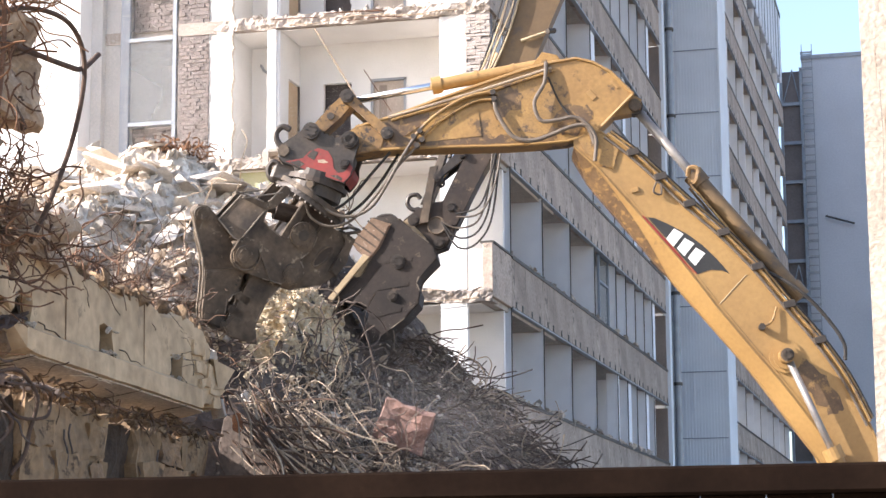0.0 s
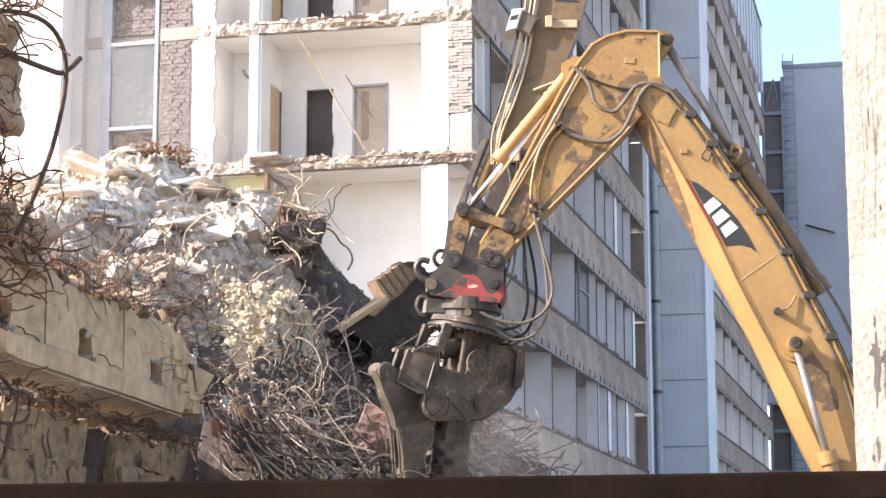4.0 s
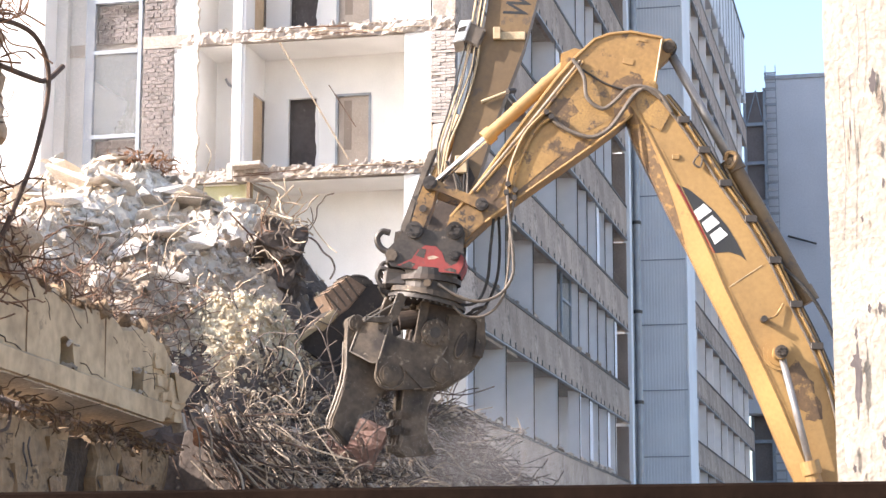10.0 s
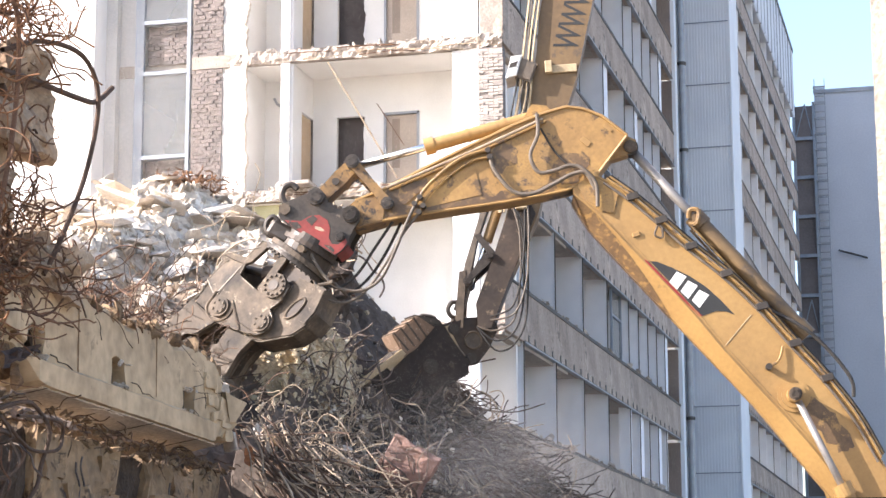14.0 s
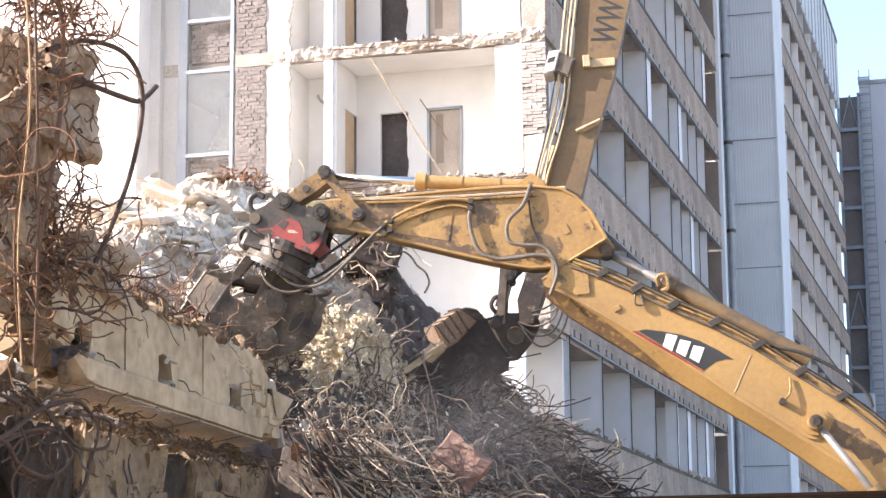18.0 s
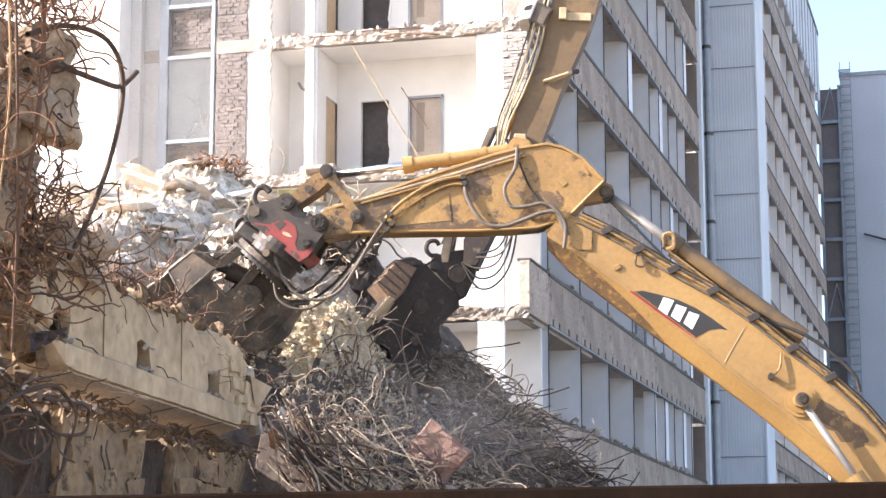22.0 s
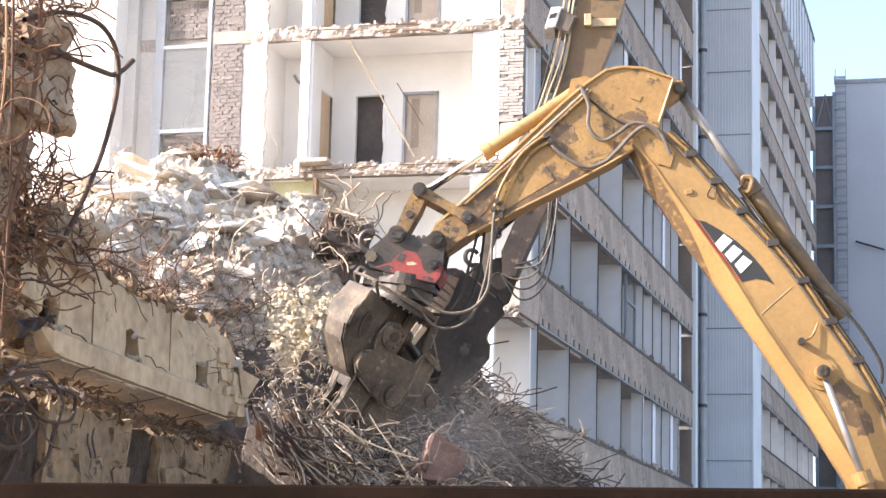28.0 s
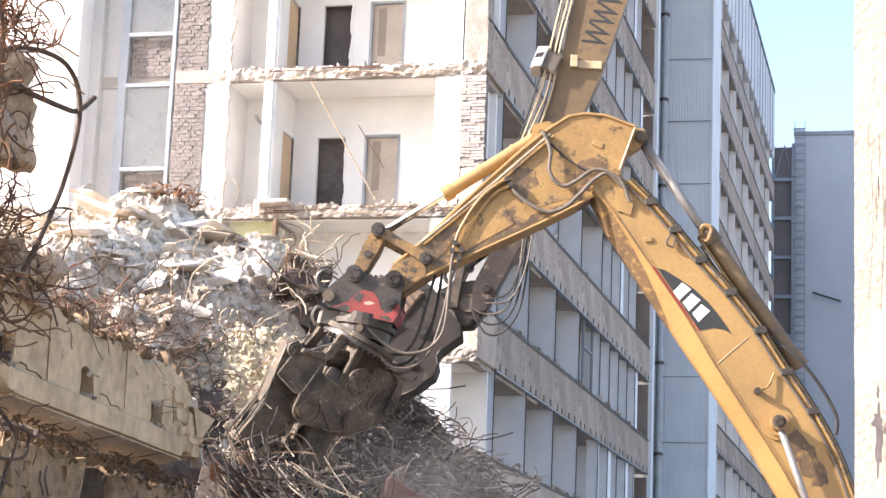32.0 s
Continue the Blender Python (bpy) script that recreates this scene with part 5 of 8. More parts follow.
    # blocks split off at the broken end
    for y, z, w_, h_ in ((26.15, 5.05, 0.34, 0.20), (26.50, 4.98, 0.30, 0.17), (26.30, 4.78, 0.36, 0.16), (26.68, 4.74, 0.30, 0.18), (26.85, 4.92, 0.20, 0.14), (26.45, 4.58, 0.34, 0.14), (26.80, 4.54, 0.30, 0.15), (27.0, 4.70, 0.2, 0.2), (26.95, 4.36, 0.3, 0.16)):
        bm = boxm(-0.22, 0.05, -w_ / 2, w_ / 2, -h_ / 2, h_ / 2)
        bmesh.ops.subdivide_edges(bm, edges=bm.edges, cuts=3, use_grid_fill=True)
        rough_up(bm, 0.05, 4, y * 3 + z)
        part("split_block", bm, BEAM, t, "split block at the broken beam end", at=pose(FX + 0.0 + r.uniform(-0.03, 0.02), y, z, r.uniform(-8, 4), r.uniform(-5, 5), r.uniform(-6, 6)))
    # brown debris lying along the broken top
    for k in range(170):
        y = r.uniform(20.2, 27.0)
        s = r.uniform(0.03, 0.13)
        o = new("debris_lump", r.choice(BROWNCHUNKS if k % 3 else TANCHUNKS))
        o.parent = t
        o.matrix_basis = Matrix.LocRotScale((FX - r.uniform(0.0, 0.6), y, 5.60 - 0.035 * (y - 21) - (0.5 * max(0, (y - 26.0)) ** 1.5) + r.uniform(-0.06, 0.06)), Euler((r.random() * 6, r.random() * 6, 0)), (s, s * 1.6, s * 0.8))
    return t


broken_beam()


def wall_chunk(t, y0, y1, z0, z1, mat, seed, back=0.0, amount=0.10):
    bm = boxm(FX - 0.80 - back, FX - 0.20 - back, y0, y1, z0, z1)
    bmesh.ops.subdivide_edges(bm, edges=bm.edges, cuts=11, use_grid_fill=True)
    rough_up(bm, amount, 1.7, seed)
    rough_up(bm, amount * 0.5, 5.5, seed + 3)
    rough_up(bm, amount * 0.25, 15, seed + 5)
    return part("wall_block", bm, mat, t)


def lower_wall():
    t = root("broken_lower_wall", "cracked tan wall remains below the edge beam", "wall remains")
    r = random.Random(12)
    # POCKET pieces: the shade of the wall's recesses is put into their colour
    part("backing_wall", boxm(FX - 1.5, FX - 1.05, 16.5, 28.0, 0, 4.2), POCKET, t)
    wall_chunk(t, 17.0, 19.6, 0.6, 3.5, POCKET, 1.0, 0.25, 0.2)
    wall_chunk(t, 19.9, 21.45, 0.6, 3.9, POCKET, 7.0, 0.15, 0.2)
    wall_chunk(t, 21.3, 23.6, 0.6, 3.95, TANWALL, 2.0, 0.0, 0.14)
    wall_chunk(t, 24.5, 25.6, 0.6, 3.85, TANWALL, 3.0, 0.0, 0.14)
    wall_chunk(t, 25.65, 27.2, 0.6, 3.75, TANWALL, 4.0, 0.0, 0.16)
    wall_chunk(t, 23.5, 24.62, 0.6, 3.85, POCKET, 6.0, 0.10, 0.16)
    # courses of the wall that have come away as blocks
    for y0, y1 in ((21.4, 23.4), (24.6, 27.0)):
        y = y0
        while y < y1:
            w_ = r.uniform(0.35, 0.8)
            for z in (2.5, 2.95, 3.38):
                if r.random() < 0.62:
                    bm = boxm(-0.10, 0.06, 0, min(w_, y1 - y + 0.1) - 0.02, 0, r.uniform(0.30, 0.42))
                    bmesh.ops.subdivide_edges(bm, edges=bm.edges, cuts=4, use_grid_fill=True)
                    rough_up(bm, 0.06, 3.5, y + z)
                    rough_up(bm, 0.025, 11, y + z)
                    part("wall_block", bm, TANWALL if r.random() < 0.7 else BROWNWALL, t, "loosened wall block", at=pose(FX - 0.17 + r.uniform(-0.06, 0.03), y, z, r.uniform(-3, 3), 0, r.uniform(-5, 5)))
            y += w_
    # cracks and ties on the wall
    for k in range(9):
        y, z = r.choice((r.uniform(20.4, 23.0), r.uniform(24.3, 26.4))), r.uniform(3.2, 3.75)
        pts = [(FX - 0.13, y + r.gauss(0, 0.04) + q * 0.02, z - q * 0.11) for q in range(5)]
        part("crack", tubem(pts, 0.012, 4, 2), DARKROOM, t)
    # torn brown fringe hanging along the underside of the beam
    for k in range(290):
        y = r.uniform(19.2, 27.3)
        s_ = r.uniform(0.025, 0.06)
        o = new("torn_shard", r.choice(BROWNCHUNKS if k % 3 else TANCHUNKS))
        o.parent = t
        drop = -0.035 * (y - 21)
        o.matrix_basis = Matrix.LocRotScale((FX - 0.12 + r.uniform(-0.14, 0.08), y, 4.12 + drop + r.uniform(-0.22, 0.08)), Euler((r.uniform(-0.7, 0.7), r.uniform(-0.5, 0.5), r.uniform(-0.3, 0.3))), (s_ * 0.7, s_ * 2.6, s_ * 0.5))
    bm = bmesh.new()
    for k in range(90):
        y = r.uniform(19.0, 27.4)
        p = (FX - 0.1 + r.uniform(-0.1, 0.1), y, 4.15 - 0.035 * (y - 21) + r.uniform(-0.15, 0.05))
        tube(bm, bend(bar_points(r, p, (r.uniform(0, 0.6), r.uniform(-1, 1), r.uniform(-1, 0.2)), r.uniform(0.15, 0.5), 0.4, 0.1), 2), 0.008, 3)
    tagged(part("thin_bar", bm, DARKLUMPBAR, t, "short torn wires"), kind="stuff")
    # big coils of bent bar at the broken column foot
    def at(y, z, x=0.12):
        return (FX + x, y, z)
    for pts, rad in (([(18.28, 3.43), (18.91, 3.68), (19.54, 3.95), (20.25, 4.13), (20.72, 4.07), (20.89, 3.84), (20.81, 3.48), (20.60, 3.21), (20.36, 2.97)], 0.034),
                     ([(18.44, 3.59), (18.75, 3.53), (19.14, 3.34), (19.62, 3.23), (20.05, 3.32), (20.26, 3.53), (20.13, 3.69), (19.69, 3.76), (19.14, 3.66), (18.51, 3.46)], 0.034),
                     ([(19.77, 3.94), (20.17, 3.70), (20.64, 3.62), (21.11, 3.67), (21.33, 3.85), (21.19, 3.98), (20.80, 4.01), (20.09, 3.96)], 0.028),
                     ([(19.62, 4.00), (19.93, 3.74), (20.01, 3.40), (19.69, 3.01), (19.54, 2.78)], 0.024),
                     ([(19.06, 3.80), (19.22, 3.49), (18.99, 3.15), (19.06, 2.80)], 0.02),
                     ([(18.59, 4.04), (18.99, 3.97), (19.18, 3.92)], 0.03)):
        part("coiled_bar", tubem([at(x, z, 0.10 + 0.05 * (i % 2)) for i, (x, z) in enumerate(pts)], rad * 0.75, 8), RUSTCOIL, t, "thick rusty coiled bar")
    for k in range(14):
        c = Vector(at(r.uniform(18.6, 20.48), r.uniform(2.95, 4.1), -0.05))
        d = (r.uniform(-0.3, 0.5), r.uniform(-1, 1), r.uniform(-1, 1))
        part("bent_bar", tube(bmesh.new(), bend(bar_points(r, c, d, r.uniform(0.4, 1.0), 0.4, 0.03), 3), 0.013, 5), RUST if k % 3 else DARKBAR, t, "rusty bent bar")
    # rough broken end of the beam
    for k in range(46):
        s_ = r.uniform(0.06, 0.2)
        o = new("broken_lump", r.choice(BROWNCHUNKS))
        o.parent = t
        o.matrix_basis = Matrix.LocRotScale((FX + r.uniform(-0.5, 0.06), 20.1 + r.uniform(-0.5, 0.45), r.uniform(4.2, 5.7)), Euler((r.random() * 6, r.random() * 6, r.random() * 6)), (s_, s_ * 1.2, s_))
    # made-up crumpled sheet in place of the dark rubble at the beam end
    sheet = bmesh.new()
    grid = [[sheet.verts.new((FX + 0.20 + 0.10 * noise.noise((i * 0.7, j * 0.9, 3)), 19.60 + 0.10 * i + 0.04 * noise.noise((i, j, 7)), 4.42 + 0.035 * i + 0.05 * j * (1 - 0.07 * i) + 0.06 * noise.noise((i * 0.8, j, 11)))) for j in range(5)] for i in range(10)]
    for i in range(9):
        for j in range(4):
            sheet.faces.new((grid[i][j], grid[i + 1][j], grid[i + 1][j + 1], grid[i][j + 1]))
    plate = bmesh.new()
    grid_ = [[plate.verts.new((FX + 0.16 + 0.08 * noise.noise((i * 0.6, j * 0.8, 21)), 27.25 + 0.07 * i + 0.03 * noise.noise((i, j, 8)), 3.98 + 0.055 * j - 0.01 * i + 0.04 * noise.noise((i, j * 0.7, 15)))) for j in range(6)] for i in range(7)]
    for i in range(6):
        for j in range(5):
            if (i, j) not in ((0, 4), (5, 0), (5, 4), (4, 4)):
                plate.faces.new((grid_[i][j], grid_[i + 1][j], grid_[i + 1][j + 1], grid_[i][j + 1]))
    part("rusty_plate", plate, RUSTPLATE, t, "crumpled orange rusty plate")
    part("torn_sheet", sheet, RUBBLESHEET, t, "crumpled dark sheet standing in for dark rubble")
    return t


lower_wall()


def hanging_lump():
    t = root("broken_column_head", "lump of broken column concrete wrapped in rusty bars", "concrete remains")
    for (x, y, z, sx, sy, sz, s, cube) in ((FX - 0.25, 20.0, 7.55, 0.5, 0.66, 0.62, 3, 1), (FX - 0.25, 19.55, 6.3, 0.3, 0.27, 0.8, 5, 1), (FX - 0.35, 21.0, 5.75, 0.5, 0.75, 0.30, 8, 1), (FX - 0.7, 18.6, 7.1, 0.3, 0.5, 1.5, 11, 0), (FX - 0.45, 19.3, 5.45, 0.4, 0.6, 0.4, 14, 0)):
        bm = bmesh.new()
        if cube:
            bmesh.ops.create_cube(bm, size=1.8)
            bmesh.ops.subdivide_edges(bm, edges=bm.edges, cuts=17, use_grid_fill=True)
        else:
            bmesh.ops.create_icosphere(bm, subdivisions=4, radius=1.0)
        for v in bm.verts:
            n_ = v.co.normalized()
            v.co = Vector((v.co.x * sx, v.co.y * sy, v.co.z * sz))
            k = 0.34 * noise.noise(n_ * 1.5 + Vector((s, 0, 0))) + 0.12 * noise.noise(n_ * 5 + Vector((s, 0, 0))) + 0.05 * noise.noise(n_ * 14)
            v.co += n_ * k
            v.co += Vector((x, y, z))
        part("lump", bm, RUSTLUMP, t)
    r = random.Random(31)
    for name, count, cy, sy, z0, z1, l0, l1 in (("thin_bar", 60, 19.75, 0.45, 6.3, 8.2, 0.3, 0.9), ("thin_bar", 130, 19.75, 0.5, 5.0, 6.5, 0.4, 1.1), ("thin_bar", 150, 19.7, 0.45, 8.1, 8.8, 0.4, 1.1), ("thin_bar", 110, 18.9, 0.4, 4.6, 7.6, 0.4, 1.2), ("thin_bar", 110, 20.7, 0.7, 5.6, 6.0, 0.4, 1.1), ("thin_bar", 60, 22.4, 1.1, 5.5, 5.75, 0.4, 1.0)):
        bm = bmesh.new()
        for k in range(count):
            p = (FX + (r.uniform(-0.55, 0.05) if cy > 20.5 else r.uniform(-0.3, 0.4)), r.gauss(cy, sy), r.uniform(z0, z1))
            d = (r.uniform(-0.3, 0.6), r.uniform(-1, 1), r.uniform(-0.4, 0.6) if cy > 20.5 else r.uniform(-1, 1.0))
            tube(bm, bend(bar_points(r, p, d, r.uniform(l0, l1), 0.45, 0.02), 3), 0.009 * r.uniform(0.7, 1.5), 4)
        tagged(part(name, bm, RUSTORANGE if cy < 19.72 else RUST, t, "tangled rusty wires"), kind="stuff")
    for k in range(3):
        y = 18.25 + k * 0.16
        x = FX + r.uniform(0.2, 0.5)
        pts = [(x, y + 0.25 + r.uniform(-0.1, 0.1), 4.3), (x + r.uniform(-0.1, 0.1), y + 0.12, 5.6), (x + 0.1, y + r.uniform(-0.16, 0.16), 7.2), (x, y + r.uniform(-0.15, 0.15), 8.9)]
        part("upright_bar", tubem(pts, r.uniform(0.010, 0.016), 6), (TANBAR, RUSTORANGE, RUST)[k % 3], t, "upright rusty bar")
    for pts, rad in (([(FX + 0.2, 19.3, 7.9), (FX + 0.25, 20.2, 8.25), (FX + 0.3, 21.15, 8.33), (FX + 0.35, 21.5, 7.9), (FX + 0.35, 21.25, 7.0), (FX + 0.3, 20.75, 6.1), (FX + 0.2, 20.5, 5.6)], 0.024),
                     ([(FX + 0.2, 19.3, 7.68), (FX + 0.2, 20.0, 7.75), (FX + 0.3, 21.1, 7.8), (FX + 0.3, 21.55, 7.88), (FX + 0.3, 22.0, 8.17)], 0.026),
                     ([(FX + 0.3, 18.9, 5.2), (FX + 0.4, 19.15, 6.6), (FX + 0.4, 19.3, 7.6), (FX + 0.4, 19.2, 8.3), (FX + 0.35, 18.9, 8.6)], 0.022),
                     ([(FX + 0.2, 19.3, 7.5), (FX + 0.22, 19.7, 7.2), (FX + 0.22, 20.2, 6.85)], 0.035)):
        part("thick_bar", tubem(pts, rad * 1.3, 8), RUSTCOIL if rad > 0.023 else RUST, t, "thick bent reinforcing bar")
    # base down to the wall below, its shade put into the dark colour
    part("column_stub", rough_up(boxm(FX - 1.1, FX - 0.55, 18.2, 19.4, 0, 5.6, bevel=0.05), 0.05, 2, 1), DARKLUMP, t)
    return t


hanging_lump()


def loose_slab():
    bm = boxm(-0.42, 0.42, -0.06, 0.06, -0.35, 0.35, bevel=0.02)
    bmesh.ops.subdivide_edges(bm, edges=bm.edges, cuts=4, use_grid_fill=True)
    rough_up(bm, 0.07, 3.5, 2)
    rough_up(bm, 0.025, 14, 4)
    slab = part("loose_slab", bm, PINKSLAB, None, "", at=pose(-8.33, 30.3, 4.2, 10, 20, 8))
    tagged(slab, "red oxide coated slab fragment tipped up in the bars", "slab fragment")
    t = root("dark_lump", "dark broken concrete lump bristling with bent bars", "concrete lump", pose(-11.2, 34.6, 8.0, 8, 25, 20))
    r = random.Random(17)
    for x, y, z, sx, sy, sz, c in ((0.0, 0.0, 0.1, 0.58, 0.5, 0.62, 2), (0.28, -0.1, -0.35, 0.46, 0.4, 0.5, 5), (-0.22, 0.0, 0.42, 0.36, 0.35, 0.3, 8)):
        bm = bmesh.new()
        bm.from_mesh(CHUNKS[c])
        bmesh.ops.subdivide_edges(bm, edges=bm.edges, cuts=5, use_grid_fill=True)
        for v in bm.verts:
            v.co = Vector((v.co.x * sx, v.co.y * sy / 0.8, v.co.z * sz / 0.75))
        rough_up(bm, 0.12, 3, c)
        rough_up(bm, 0.06, 10, c)
        part("lump", bm, DARKLUMP, t, at=pose(x, y, z, r.uniform(-20, 20), r.uniform(-20, 20), r.uniform(0, 90)))
    for k in range(26):
        p = (r.uniform(-0.5, 0.5), r.uniform(-0.5, -0.1), r.uniform(-0.4, 0.75))
        d = (r.uniform(-1, 1), r.uniform(-0.8, 0.1), r.uniform(-0.2, 1.0))
        part("bent_bar", tube(bmesh.new(), bend(bar_points(r, p, d, r.uniform(0.5, 1.3), 0.45, 0.03), 3), r.uniform(0.011, 0.02), 5), (OLDBAR, RUST, DARKBAR)[k % 3], t, "bent reinforcing bar")
    return slab


SLAB = loose_slab()


# ---- excavators ----
TURN = 10.0
U, N = Vector((math.cos(radians(TURN)), math.sin(radians(TURN)), 0)), Vector((-math.sin(radians(TURN)), math.cos(radians(TURN)), 0))


def spin2(a, p):
    c, s = math.cos(radians(a)), math.sin(radians(a))
    return (c * p[0] - s * p[1], s * p[0] + c * p[1])


def at2(p, a=0.0, y=0.0):
    """A pose in the machine's plane: a point (x, z) and a turn in degrees."""
    return pose(p[0], y, p[1], 0, -a, 0)


def resample(line, n):
    d = [0.0]
    for a, b in zip(line, line[1:]):
        d.append(d[-1] + math.dist(a, b))
    out = []
    for k in range(n):
        s = d[-1] * k / (n - 1)
        i = max(j for j in range(len(d)) if d[j] <= s + 1e-9)
        i = min(i, len(line) - 2)
        f = (s - d[i]) / (d[i + 1] - d[i])
        out.append((line[i][0] + f * (line[i + 1][0] - line[i][0]), line[i][1] + f * (line[i + 1][1] - line[i][1])))
    return out


def pin(parent, p, r, y0, y1, mat=None, label="steel pin"):
    """A pin through the plane, with a cap and bolts."""
    bm = rodm((p[0], y0, p[1]), (p[0], y1, p[1]), r, 18)
    rod(bm, (p[0], y0 - 0.02, p[1]), (p[0], y0, p[1]), r * 0.75, 14)
    for k in range(6):
        a = k * math.tau / 6
        rod(bm, (p[0] + r * 0.55 * math.cos(a), y0 - 0.035, p[1] + r * 0.55 * math.sin(a)), (p[0] + r * 0.55 * math.cos(a), y0, p[1] + r * 0.55 * math.sin(a)), r * 0.12, 6)
    return part("pin", bm, mat or TOOL, parent, label)


JOINT = (-3.155, 6.32)
TIP, ROCK, ROD_END, LINK_PIN = (-2.54, -2.84), (-2.22, -2.34), (-3.05, -2.05), (-3.17, -2.83)
CYL_HEAD, STICK_TOP, CYL_FOOT = (-1.30, 0.31), (0.16, 0.77), (-0.72, 3.15)
HALF = 0.34


def carrier(parent, dx, dz, mat):
    """The machine's tracks, house and cab, which stand behind the near wall."""
    ground = -dz
    for y in (-1.35, 1.35):
        bm = prismm([(dx - 2.3, ground + 0.45), (dx - 1.9, ground), (dx + 2.2, ground), (dx + 2.6, ground + 0.45), (dx + 2.2, ground + 1.0), (dx - 1.9, ground + 1.0)], y - 0.3, y + 0.3, 0.05)
        part("track", bm, DARKMETAL, parent, "steel crawler track")
    part("house", boxm(dx - 1.2, dx + 3.0, -1.5, 1.5, ground + 1.15, ground + 2.9, bevel=0.12), mat, parent)
    part("turntable", rodm((dx, 0, ground + 0.6), (dx, 0, ground + 1.2), 0.8, 24), DARKMETAL, parent)
    part("cab", boxm(dx - 1.4, dx + 0.3, -1.6, -0.6, ground + 1.2, ground + 3.2, bevel=0.1), mat, parent)


def edge_wear(parent, outline, y, r, keep=0.75, seed=0):
    """Bare bright steel along the rubbed edges of a plate."""
    rr = random.Random(seed)
    for i, p in enumerate(outline):
        q = outline[(i + 1) % len(outline)]
        if rr.random() < keep:
            f0, f1 = rr.uniform(0, 0.25), rr.uniform(0.75, 1)
            pts = [(p[0] + (q[0] - p[0]) * f, y, p[1] + (q[1] - p[1]) * f) for f in (f0, 0.5, f1)]
            part("worn_edge", tube(bmesh.new(), pts, r, 5), WORNEDGE, parent, "bare worn steel edge")


def smear(parent, outline, y, seed, mat=None):
    """A ragged patch of oil and dirt lying on a side plate."""
    pts = []
    for i, p in enumerate(outline):
        q = outline[(i + 1) % len(outline)]
        for k in range(7):
            f = k / 7
            x, z = p[0] + (q[0] - p[0]) * f, p[1] + (q[1] - p[1]) * f
            pts.append((x + 0.09 * noise.noise((x * 7, z * 7, seed)) + 0.04 * noise.noise((x * 23, z * 23, seed)), z + 0.09 * noise.noise((x * 7, z * 7, seed + 5)) + 0.04 * noise.noise((x * 23, z * 23, seed + 9))))
    bm = bmesh.new()
    bm.faces.new([bm.verts.new((x, y, z)) for x, z in pts])
    return part("oil_smear", bm, mat or OILSMEAR, parent, "oily brown smear")


